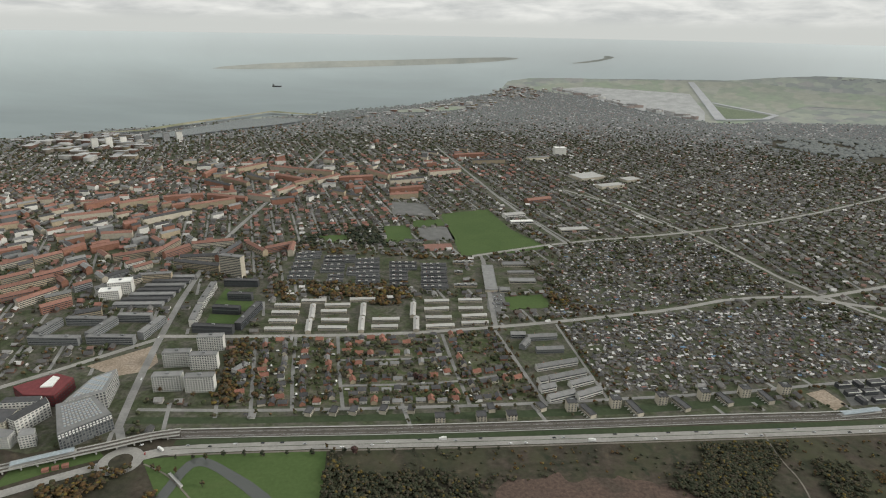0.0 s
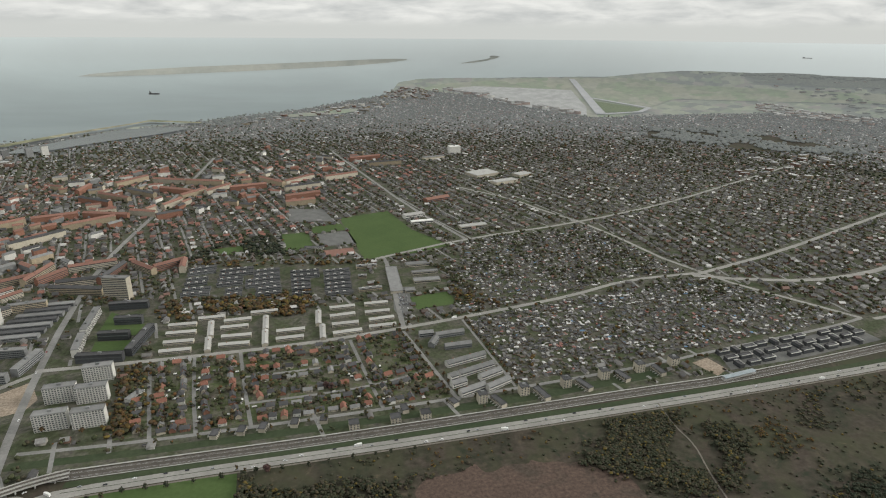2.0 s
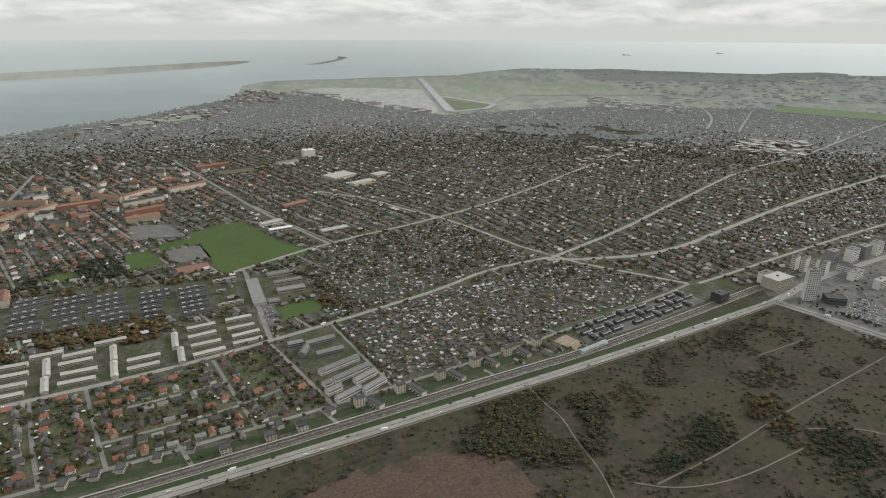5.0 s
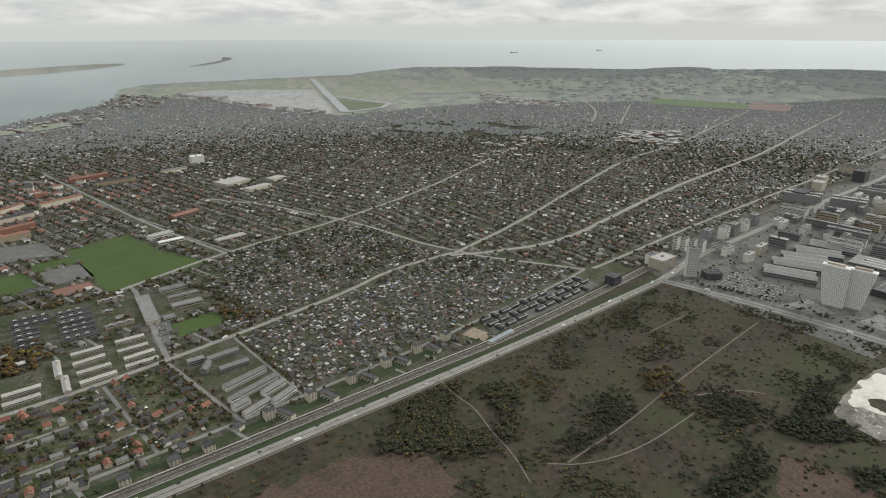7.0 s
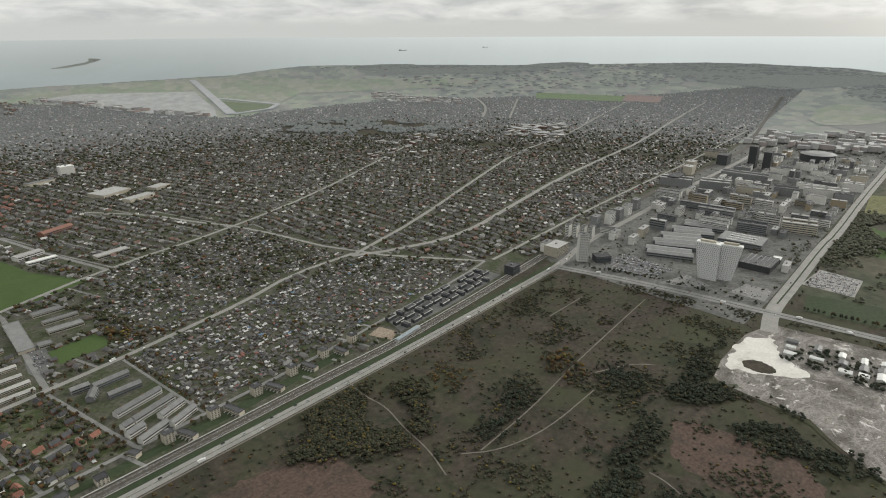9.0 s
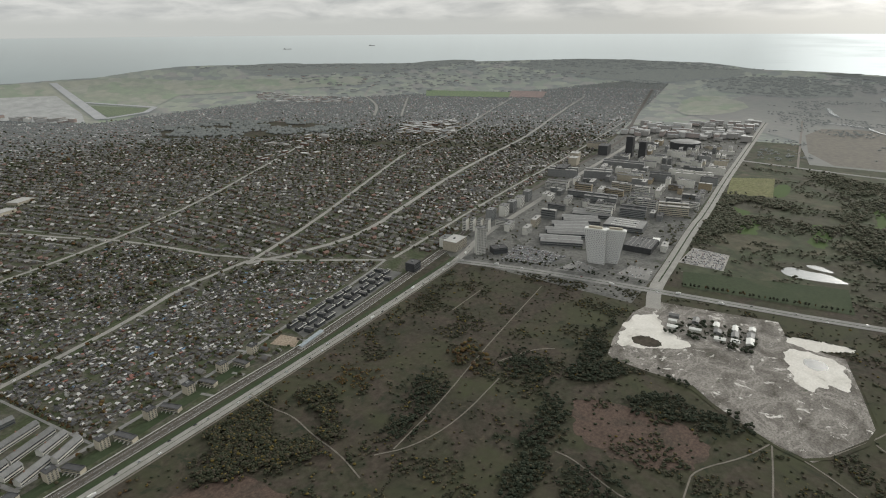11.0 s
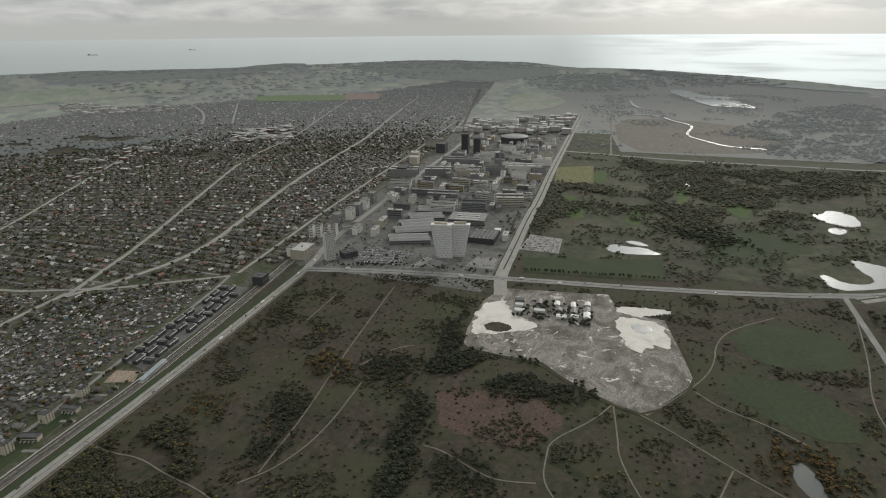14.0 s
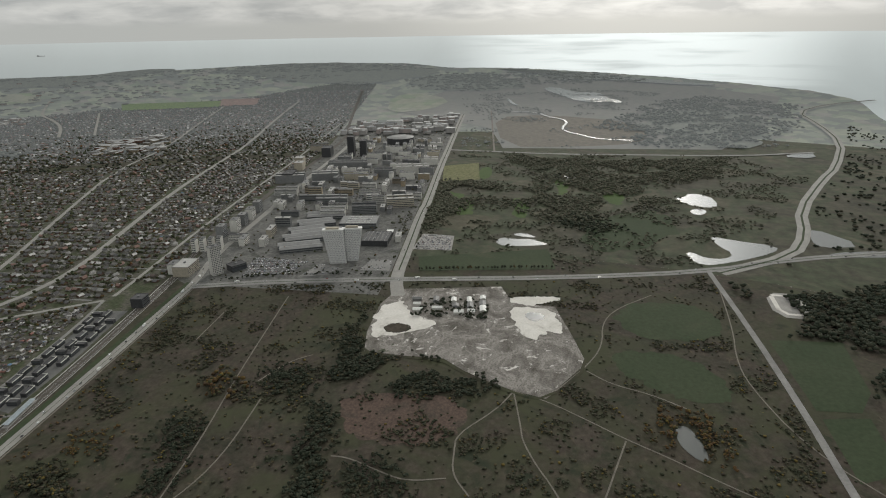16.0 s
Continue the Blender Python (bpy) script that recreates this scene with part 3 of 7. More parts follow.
for nm, pts, w, mt in (("road_garden", STREET_A, 6.5, STREET), ("road_allee", STREET_B, 10, PALEROAD), ("road_long", ROAD_L, 14, PALEROAD), ("road_oblique", ROAD_L2, 11, PALEROAD), ("road_cross", ROAD_X, 9, PALEROAD),
                       ("road_north", ROAD_N, 10, PALEROAD), ("road_school", ROAD_K, 9, STREET), ("road_west", ROAD_W, 11, STREET), ("road_town", ROAD_T, 10, PALEROAD), ("road_wide", ROAD_V, 22, STREET),
                       ("road_boulevard", ROAD_E, 26, PALEROAD), ("road_south", ROAD_S, 18, STREET), ("road_heath", ROAD_SW, 10, STREET), ("road_express", EXPRESS, 30, PALEROAD), ("road_far", ROAD_F, 16, PALEROAD),
                       ("road_fork", ROAD_F2, 12, PALEROAD), ("road_fen", ROAD_NS, 8, PATHM), ("road_edge", ROAD_C, 8, PALEROAD), ("road_lane", ROAD_G, 6, STREET), ("road_hedge", ROAD_H, 4, STREET), ("road_market", ROAD_J, 9, STREET)):
    road_level = 0.42 + 0.014 * ROAD_ORDER.index(nm)
    ribbon(nm, pts, w, road_level, mt, "grey asphalt road through the suburb" if w < 15 else "wide grey multi-lane road", "road")
ribbon("road_median_wide", ROAD_V, 2.0, 0.75, DARKGRASS, "planted median strip of a wide road", "median")
ribbon("road_median_boulevard", ROAD_E[2:], 3.0, 0.75, DARKGRASS, "planted median strip of the boulevard", "median")
ribbon("road_median_express", EXPRESS, 5.0, 0.75, DARKGRASS, "grass median of the expressway", "median")
ROADS = [(MOTORWAY, 18), (RAIL, 16), (STREET_A, 6), (STREET_B, 9), (ROAD_L, 9), (ROAD_L2, 8), (ROAD_X, 9), (ROAD_N, 8), (ROAD_K, 8), (ROAD_W, 9), (ROAD_T, 9), (ROAD_V, 18), (ROAD_E, 18), (ROAD_S, 14), (ROAD_SW, 9), (EXPRESS, 22), (ROAD_F, 12), (ROAD_F2, 10), (ROAD_C, 7), (ROAD_G, 5), (ROAD_H, 3), (ROAD_J, 7)]

# ---- ground cover ----
SUBURB = [(-1979, 2490), (-1010, 689), (-484, 578), (-337, 627), (-54, 644), (242, 665), (553, 686), (886, 738), (1265, 822), (2142, 891), (3102, 1062), (4400, 1330), (5500, 1560), (5750, 1950), (4300, 2250), (3850, 2700), (3300, 3050), (2903, 3431), (1689, 3422), (1289, 4595), (585, 5367), (402, 4834), (69, 4358), (-235, 3943), (-739, 3480), (-1216, 3064), (-1579, 2802), (-1825, 2587)]
patch("ground_suburb", SUBURB, 0.12, GARDEN, "gardens, hedges and yards between the houses", "ground", far=GARDEN_HAZED)
CITY = [(1009, 710), (1011, 306), (1136, 310), (1553, 346), (2097, 391), (2455, 417), (3461, 492), (3066, 1041), (2142, 870), (1439, 815), (1034, 745)]
patch("ground_city", CITY, 0.15, TOWNGROUND, "paved ground of the new town", "ground")

EXCLUDE = []


def zone(name, pts, h, mat, label, category="ground", smooth=0, keep_out=True):
    if keep_out:
        EXCLUDE.append(pts)
    return patch(name, pts, h, mat, label, category, smooth)


zone("pitch", [(0, 1572), (134, 1627), (180, 1450), (257, 1318), (159, 1274), (49, 1256)], 0.3, GRASS, "large mown green playing field", "playing field")
zone("pitch_small", [(-146, 1458), (-80, 1469), (-64, 1348), (-125, 1339)], 0.3, GRASS, "small green football pitch", "playing field")
zone("pitch_worn", [(-72, 1509), (1, 1528), (17, 1473), (-68, 1455)], 0.3, GRASS, "worn green training pitch", "playing field")
zone("court_grey", [(-57, 1450), (19, 1464), (38, 1364), (-47, 1356)], 0.3, ASPHALT, "dark asphalt sports court", "court")
zone("court_red", [(-42, 1326), (27, 1337), (32, 1293), (-32, 1282)], 0.35, COURT, "red clay tennis court", "court")
zone("yard_grey", [(-142, 1692), (-42, 1671), (-16, 1553), (-132, 1564)], 0.3, ASPHALT, "dark flat allotment yard", "yard")
zone("lawn", [(124, 1038), (204, 1055), (205, 997), (131, 983)], 0.3, GRASS, "green lawn ringed by autumn trees", "lawn")
zone("lawn_park", [(-303, 1373), (-237, 1387), (-192, 1367), (-252, 1328)], 0.3, GRASS, "park lawn among trees", "lawn")
zone("garden_lawns", [(-295, 676), (143, 700), (91, 893), (-295, 864)], 0.16, terrain("garden_lawn", ((0.3, (0.052, 0.066, 0.030)), (0.45, (0.070, 0.084, 0.038)), (0.56, (0.11, 0.10, 0.082)), (0.66, (0.060, 0.074, 0.034)), (0.8, (0.085, 0.074, 0.054))), 0.05, 0.25), "green lawns and terraces of the garden quarter", "gardens", 0, False)
zone("lawn_canal", [(-344, 571), (-271, 583), (-132, 592), (-125, 527), (-132, 458), (-262, 459)], 0.25, GRASS, "bright green lawn beside the canal", "lawn")
zone("canal", [(-308, 469), (-301, 518), (-294, 564), (-281, 577), (-264, 573), (-243, 561), (-192, 528), (-152, 488), (-162, 482), (-202, 516), (-247, 550), (-270, 562), (-282, 558), (-288, 518), (-293, 469)], 0.45, POND, "dark narrow curving canal", "canal", 1)
zone("car_park_school", [(97, 1093), (128, 1088), (123, 979), (99, 948), (89, 988)], 0.3, ASPHALT, "asphalt car park beside the school", "car park")
zone("sand_yard", [(-521, 772), (-449, 835), (-421, 786), (-427, 761), (-464, 746)], 0.3, EARTH, "bare earth building yard", "yard")
zone("garden_strip", [(-396, 651), (-247, 654), (-61, 666), (92, 676), (251, 691), (478, 722), (478, 703), (251, 673), (92, 661), (-61, 651), (-247, 641), (-396, 637)], 0.2, DARKGRASS, "green lawns between the railway blocks", "lawn")
zone("clay_yard", [(525, 728), (557, 739), (567, 702), (542, 688)], 0.3, EARTH, "bare earth yard beside the station", "yard")
zone("reed_bed", [(65, 537), (108, 552), (168, 558), (248, 545), (286, 537), (311, 505), (323, 455), (288, 406), (178, 417), (58, 467)], 0.2, REED, "reddish brown reed bed", "reed bed", 2, False)
zone("reed_bed_south", [(670, 270), (692, 228), (704, 101), (631, 82), (589, 125), (586, 196), (600, 238)], 0.2, REED, "reddish brown ploughed meadow", "reed bed", 2, False)
zone("construction_site", [(974, 290), (1028, 277), (1045, 264), (1081, 74), (1044, 60), (1010, 42), (1004, -29), (899, -56), (814, -75), (711, -15), (725, 32), (746, 74), (769, 110), (796, 141), (796, 204), (801, 270), (862, 284), (926, 288)], 0.3, SAND, "pale churned sand of a building site", "building site")
zone("sand_white", [(956, 291), (986, 266), (983, 241), (928, 220), (913, 162), (885, 196), (857, 238), (840, 272), (911, 285)], 0.5, WHITESAND, "smooth white sand of the building site", "sand", 2)
zone("sand_pool", [(995, 56), (994, 1), (988, -29), (897, -47), (908, -20), (886, -7), (874, 15), (921, 37)], 0.5, WHITESAND, "pale flooded sand pool", "sand", 2)
zone("site_pond", [(1019, 58), (1039, 44), (1046, -18), (1045, -49), (1019, -19), (998, 26)], 0.5, WHITESAND, "pale sandy pool beside the building site", "sand", 2)
zone("site_puddle", [(975, 22), (976, -6), (952, -14), (938, 8), (955, 24)], 0.7, POND, "shallow bright puddle on the sand", "puddle", 2)
zone("site_scrub", [(876, 263), (904, 250), (897, 213), (874, 213), (864, 240)], 0.7, HEATH, "patch of scrub on the sand", "scrub", 2)
zone("field_round", [(996, -126), (1057, -200), (1040, -292), (969, -312), (927, -293), (895, -220), (917, -146)], 0.3, DARKGRASS, "dull green oval meadow", "meadow", 2)
zone("field_long", [(859, -111), (867, -215), (806, -264), (739, -269), (723, -217), (762, -152), (807, -115)], 0.3, DARKGRASS, "dull green meadow", "meadow", 2)
zone("pitch_right", [(927, -367), (935, -479), (789, -455), (738, -422), (735, -366)], 0.3, DARKGRASS, "green sports ground", "playing field")
zone("pitch_right_lower", [(717, -366), (727, -427), (676, -421), (617, -401), (597, -359)], 0.3, DARKGRASS, "green training ground", "playing field")
zone("kart_track", [(1122, -419), (1119, -487), (1011, -472), (1017, -407)], 0.3, PAVING, "pale asphalt training track", "track", 1)
zone("pond_near", [(673, -176), (678, -192), (651, -203), (617, -206), (608, -200), (617, -187), (640, -175)], 0.4, POND, "small grey pond among trees", "pond", 1)
zone("pond_golf", [(1344, 109), (1377, 96), (1366, 62), (1373, 24), (1349, -2), (1339, -17), (1325, 16), (1316, 71), (1320, 97)], 0.5, POND, "bright pond on the golf course", "pond", 1)
zone("pond_golf_small", [(1400, 75), (1417, 46), (1386, 9), (1382, 37)], 0.5, POND, "little pond on the golf course", "pond", 1)
zone("pond_lake", [(1448, -397), (1424, -435), (1390, -533), (1346, -512), (1275, -408), (1242, -332), (1314, -315), (1330, -330), (1291, -355), (1293, -396), (1327, -420), (1380, -399)], 0.5, POND, "bright lake by the interchange", "lake", 1)
zone("pond_east", [(1549, -653), (1413, -726), (1389, -619), (1447, -621)], 0.5, POND, "bright pond beside the expressway", "pond", 1)
zone("pond_strip", [(1361, -629), (1391, -757), (1349, -766), (1331, -618)], 0.5, POND, "narrow bright pond beside the road", "pond", 1)
zone("pond_back", [(1787, -377), (1803, -412), (1848, -427), (1829, -482), (1723, -488), (1693, -453), (1711, -411), (1747, -391)], 0.5, POND, "bright pond behind the golf course", "pond", 1)
zone("pond_back_small", [(1666, -396), (1685, -425), (1660, -442), (1620, -419), (1627, -395)], 0.5, POND, "small bright pond", "pond", 1)
zone("pond_mid", [(2062, -25), (2052, -62), (1998, -88), (2010, -58)], 0.5, POND, "thin bright pond among copses", "pond", 1)
zone("pond_bend", [(2431, -869), (2536, -1025), (2403, -998)], 0.5, POND, "bright pond inside the road bend", "pond", 1)
zone("golf_green", [(1221, 270), (1308, -14), (1186, -32), (1141, 251)], 0.3, DARKGRASS, "dark green practice field with row of trees", "field")
zone("golf_fairway", [(1783, 296), (1793, 259), (1592, 181), (1543, 200), (1538, 237)], 0.25, GRASS, "green golf fairway", "fairway", 2)
zone("golf_fairway_mid", [(1736, 92), (1744, 58), (1545, 32), (1529, 76)], 0.25, GRASS, "green golf fairway", "fairway", 2)
zone("golf_fairway_east", [(2002, -34), (1959, -72), (1822, -78), (1748, -36)], 0.25, GRASS, "green golf fairway", "fairway", 2)
zone("golf_fairway_high", [(1915, -169), (1916, -242), (1712, -233), (1675, -181)], 0.25, GRASS, "green golf fairway", "fairway", 2)
zone("golf_rough", [(1437, -79), (1585, -165), (1672, -313), (1505, -350), (1346, -242), (1293, -117)], 0.22, DARKGRASS, "green golf fairway", "fairway", 2, False)
zone("field_yellow", [(2152, 368), (2216, 247), (1955, 214), (1906, 333)], 0.3, terrain("yellow_stubble", ((0.3, (0.12, 0.125, 0.055)), (0.7, (0.15, 0.145, 0.075))), 0.02, 0.1), "yellow-green stubble field", "field")
zone("golf_lawn", [(2122, 235), (2153, 191), (1998, 178), (1940, 212)], 0.5, GRASS, "bright green lawn", "lawn", 1)
zone("car_park_golf", [(1268, 294), (1270, 203), (1372, 212), (1379, 292)], 0.35, PAVING, "large pale car park", "car park")
# fen, wood floors, airfield and crops below have haze added as emission
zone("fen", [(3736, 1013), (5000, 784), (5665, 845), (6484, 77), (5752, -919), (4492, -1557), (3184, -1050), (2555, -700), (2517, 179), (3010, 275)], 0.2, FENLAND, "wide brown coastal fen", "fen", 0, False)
zone("fen_brown", [(3399, 296), (3517, 7), (3269, -449), (2846, -466), (2653, -378), (2560, -115), (2540, 180)], 0.35, paint_haze(terrain("russet_fen", ((0.3, (0.085, 0.072, 0.052)), (0.7, (0.105, 0.088, 0.064))), 0.01, 0.05), 0.06), "russet reed flats of the fen", "fen", 1, False)
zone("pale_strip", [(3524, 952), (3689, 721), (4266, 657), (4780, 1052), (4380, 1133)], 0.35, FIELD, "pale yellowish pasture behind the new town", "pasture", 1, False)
SHADEWOOD = paint_haze(terrain("far_wood_floor", ((0.3, (0.045, 0.050, 0.040)), (0.5, (0.075, 0.08, 0.058)), (0.7, (0.055, 0.060, 0.046))), 0.02, 0.1), 0.115)
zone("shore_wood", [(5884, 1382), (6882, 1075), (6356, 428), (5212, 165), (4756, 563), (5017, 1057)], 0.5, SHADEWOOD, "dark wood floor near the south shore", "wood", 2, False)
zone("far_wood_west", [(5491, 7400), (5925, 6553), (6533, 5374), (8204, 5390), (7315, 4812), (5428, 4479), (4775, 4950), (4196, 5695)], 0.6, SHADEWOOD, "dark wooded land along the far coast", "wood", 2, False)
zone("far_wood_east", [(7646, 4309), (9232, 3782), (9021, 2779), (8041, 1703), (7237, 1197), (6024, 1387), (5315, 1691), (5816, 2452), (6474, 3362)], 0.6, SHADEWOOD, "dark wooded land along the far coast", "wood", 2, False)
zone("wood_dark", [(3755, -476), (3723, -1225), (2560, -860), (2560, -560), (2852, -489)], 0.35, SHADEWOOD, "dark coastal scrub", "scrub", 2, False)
zone("lagoon", [(5045, 65), (5211, -53), (4728, -208), (4763, -362), (4383, -414), (4072, -504), (4121, -354), (4145, -206), (4481, -108)], 0.6, POND, "bright shallow lagoon in the fen", "lagoon", 1)
zone("lagoon_small", [(4320, 285), (4288, 262), (4039, 222), (3931, 180), (3925, 200), (4030, 242)], 0.6, POND, "small lagoon in the fen", "lagoon", 1)
zone("mudflat", [(7529, 676), (7402, 253), (6867, -221), (6461, -469), (6128, -780), (5647, -1145), (5210, -1433), (5348, -1089), (5751, -648), (5905, -293), (6379, -53), (6854, 289)], 0.8, POND, "wet shining mudflats along the shore", "mudflat", 2)
zone("mudflat_inner", [(6151, 49), (6329, -157), (5966, -295), (5806, -101)], 0.8, POND, "wet shining pool behind the shore", "mudflat", 2)
ribbon("creek", [(3612, 291), (3627, 133), (3554, 44), (3429, 6), (3326, -80), (3217, -106), (3030, -72), (2937, -89), (2861, -148), (2764, -213), (2734, -300), (2731, -387)], 13, 0.6, POND, "bright winding creek in the fen", "creek", 2)
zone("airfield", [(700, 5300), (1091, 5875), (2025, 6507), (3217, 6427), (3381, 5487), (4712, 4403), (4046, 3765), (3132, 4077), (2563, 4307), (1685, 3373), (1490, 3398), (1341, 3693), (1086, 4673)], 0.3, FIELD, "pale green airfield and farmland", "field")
zone("runway_apron", [(915, 5200), (1086, 4673), (1192, 4091), (1341, 3693), (1490, 3430), (1657, 3834), (2026, 5040), (1650, 5302), (1283, 5509)], 0.5, paint_haze(plain("airport_concrete", (0.24, 0.24, 0.23), 0.22, 0.02), 0.07), "grey airport apron", "apron")
RUNWAY = paint_haze(plain("runway_asphalt", (0.23, 0.23, 0.23), 0.12, 0.02), 0.10)
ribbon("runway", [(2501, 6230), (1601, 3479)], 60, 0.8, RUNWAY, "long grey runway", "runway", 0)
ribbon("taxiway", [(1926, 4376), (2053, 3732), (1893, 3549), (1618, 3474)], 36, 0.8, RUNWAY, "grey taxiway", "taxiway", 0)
zone("grass_runway", [(1865, 4183), (2022, 3707), (1907, 3576), (1664, 3549)], 0.6, paint_haze(terrain("airfield_grass", ((0.3, (0.075, 0.10, 0.045)), (0.7, (0.095, 0.115, 0.055))), 0.02, 0.1), 0.06), "green grass beside the runway", "grass")
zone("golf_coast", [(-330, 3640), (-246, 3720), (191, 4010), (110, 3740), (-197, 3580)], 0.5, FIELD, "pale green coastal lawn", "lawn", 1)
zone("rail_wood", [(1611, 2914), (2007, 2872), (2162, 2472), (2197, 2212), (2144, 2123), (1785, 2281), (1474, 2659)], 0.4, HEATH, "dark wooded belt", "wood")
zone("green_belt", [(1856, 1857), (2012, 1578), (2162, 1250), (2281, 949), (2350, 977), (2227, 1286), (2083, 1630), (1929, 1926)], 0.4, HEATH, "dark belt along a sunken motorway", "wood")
zone("field_far_green", [(3881, 2972), (4106, 2334), (3774, 2158), (3541, 2718)], 0.5, paint_haze(terrain("far_green_crop", ((0.3, (0.085, 0.125, 0.045)), (0.7, (0.105, 0.14, 0.055))), 0.02, 0.1), 0.06), "bright green field", "field")
zone("field_far_red", [(4218, 2387), (4279, 2114), (3891, 1956), (3802, 2187)], 0.5, paint_haze(terrain("far_red_soil", ((0.3, (0.15, 0.10, 0.085)), (0.7, (0.18, 0.12, 0.10))), 0.02, 0.1), 0.07), "reddish bare field", "field")
zone("beach", [(-1578, 2690), (-1409, 2790), (-1244, 3100), (-1044, 3395), (-983, 3520), (-698, 3400), (-691, 3360), (-971, 3450), (-1189, 3080), (-1362, 2770)], 0.9, BEACH, "long sandy beach island", "beach")
zone("lagoon_beach", [(-1329, 2628), (-1157, 2930), (-1000, 3233), (-683, 3229), (-801, 3040), (-1018, 2843), (-1192, 2628)], 0.9, POND, "calm shallow lagoon behind the beach", "lagoon", 1)
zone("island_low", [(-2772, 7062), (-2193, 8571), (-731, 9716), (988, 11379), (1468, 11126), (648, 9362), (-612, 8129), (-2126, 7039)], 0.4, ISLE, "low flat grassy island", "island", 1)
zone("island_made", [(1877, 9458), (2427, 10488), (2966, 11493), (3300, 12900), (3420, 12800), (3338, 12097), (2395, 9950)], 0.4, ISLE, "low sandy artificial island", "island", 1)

PATHS = [
    [(982, 475), (814, 452), (684, 433), (553, 409), (445, 399)],
    [(908, 564), (797, 558)],
    [(695, 399), (755, 375), (778, 347)],
    [(418, 637), (413, 587), (419, 549), (406, 497), (401, 446), (385, 398)],
    [(653, 375), (535, 367), (461, 383), (423, 411)],
    [(723, 29), (674, 51), (617, 95), (585, 93), (546, 90), (514, 66)],
    [(719, 29), (645, 16), (618, 13), (575, -5), (542, -24), (480, -50)],
    [(723, 29), (704, -19), (673, -65), (638, -114), (612, -158), (583, -200), (540, -270)],
    [(635, -113), (595, -100), (545, -84), (490, -66)],
    [(711, -15), (807, -77), (871, -103), (949, -108), (1009, -136), (1078, -208)],
    [(791, -74), (760, -107), (743, -157), (713, -202)],
    [(555, 238), (555, 215), (535, 167), (527, 138), (538, 95)],
    [(1135, -342), (951, -320), (860, -300), (785, -297), (651, -326), (556, -396)],
    [(-338, 563), (-303, 546), (-272, 518), (-242, 488)],
]
for p in PATHS:
    ribbon("path", p, 2.0, 0.5, PATHM, "narrow gravel footpath across the heath", "path", 2)
ribbon("ditch", [(930, 294), (858, 290), (796, 274), (791, 204), (791, 143), (765, 112), (742, 77), (720, 33), (706, -18), (814, -82), (899, -62), (1008, -34), (1048, -56)], 5.0, 0.6, HEATH, "dark ditch round the building site", "ditch", 1)
ribbon("kart_loop", [(1110, -428), (1108, -476), (1028, -467), (1029, -420), (1105, -427)], 8, 0.5, WHITESAND, "white training track loop", "track", 1)

# ---- houses of the suburb ----
rng = np.random.default_rng(7)


def spread(template, faces, x, y, z, rot, sx, sy, sz, jitter=0.0):
    """Copies of one small shape, as arrays."""
    n, k = len(x), len(template)
    t = np.broadcast_to(template, (n, k, 3)).copy()
    if jitter:
        t *= 1 + rng.uniform(-jitter, jitter, (n, k, 1))
    t[:, :, 0] *= np.asarray(sx)[:, None]; t[:, :, 1] *= np.asarray(sy)[:, None]; t[:, :, 2] *= np.asarray(sz)[:, None]
    c, s = np.cos(rot)[:, None], np.sin(rot)[:, None]
    v = np.stack([t[:, :, 0] * c - t[:, :, 1] * s + np.asarray(x)[:, None], t[:, :, 0] * s + t[:, :, 1] * c + np.asarray(y)[:, None], t[:, :, 2] + np.asarray(z)[:, None]], -1)
    f = (faces[None, :, :] + (np.arange(n) * k)[:, None, None]).reshape(-1, faces.shape[1])
    return v.reshape(-1, 3), f


# a house of unit size: ridge along x, eaves at 0.55, separate shells for walls, roof and gables
HW = np.array([(-.5, -.5, 0), (.5, -.5, 0), (.5, .5, 0), (-.5, .5, 0), (-.5, -.5, .52), (.5, -.5, .52), (.5, .5, .52), (-.5, .5, .52), (-.5, 0, .97), (.5, 0, .97)], float)
HWF = np.array([(0, 1, 5, 4), (1, 2, 6, 5), (2, 3, 7, 6), (3, 0, 4, 7), (4, 8, 8, 7), (5, 6, 9, 9)])
HWT = np.array([(0, 1, 5), (0, 5, 4), (1, 2, 6), (1, 6, 5), (2, 3, 7), (2, 7, 6), (3, 0, 4), (3, 4, 7), (4, 8, 7), (5, 6, 9)])
HR = np.array([(-.55, -.58, .47), (.55, -.58, .47), (.55, 0, 1.0), (-.55, 0, 1.0), (.55, .58, .47), (-.55, .58, .47)], float)
HRT = np.array([(0, 1, 2), (0, 2, 3), (3, 2, 4), (3, 4, 5)])

SEEDS = rng.uniform((-1900, 650), (4800, 5200), (150, 2))
SEED_TURN = rng.choice([0, 2, 4, 6, 8, 5, 3, -14], 150) * np.pi / 180
U0 = np.radians(6.0)
NEAR = [(-295, 676), (143, 700), (91, 893), (-295, 864)]
HUTS = [(243, 723), (507, 754), (757, 797), (898, 830), (732, 1044), (418, 977), (210, 925)]
HUTS_NORTH = [(213, 954), (418, 1007), (717, 1073), (637, 1408), (308, 1347), (208, 1127)]
HUTS_FAR = [(1265, 842), (2141, 911), (2225, 975), (2092, 1363), (1787, 1156), (1230, 1030)]
RED_TOWN = [(-1315, 1039), (-565, 964), (-423, 1300), (-102, 1475), (-152, 1692), (377, 1863), (297, 2453), (-908, 2275), (-1416, 1785)]


def free(p, margin=0):
    ok = np.ones(len(p), bool)
    for poly in EXCLUDE:
        ok &= ~inside(p, poly)
    for line, w in ROADS:
        ok &= ~near_line(p, line, w + margin)
    return ok


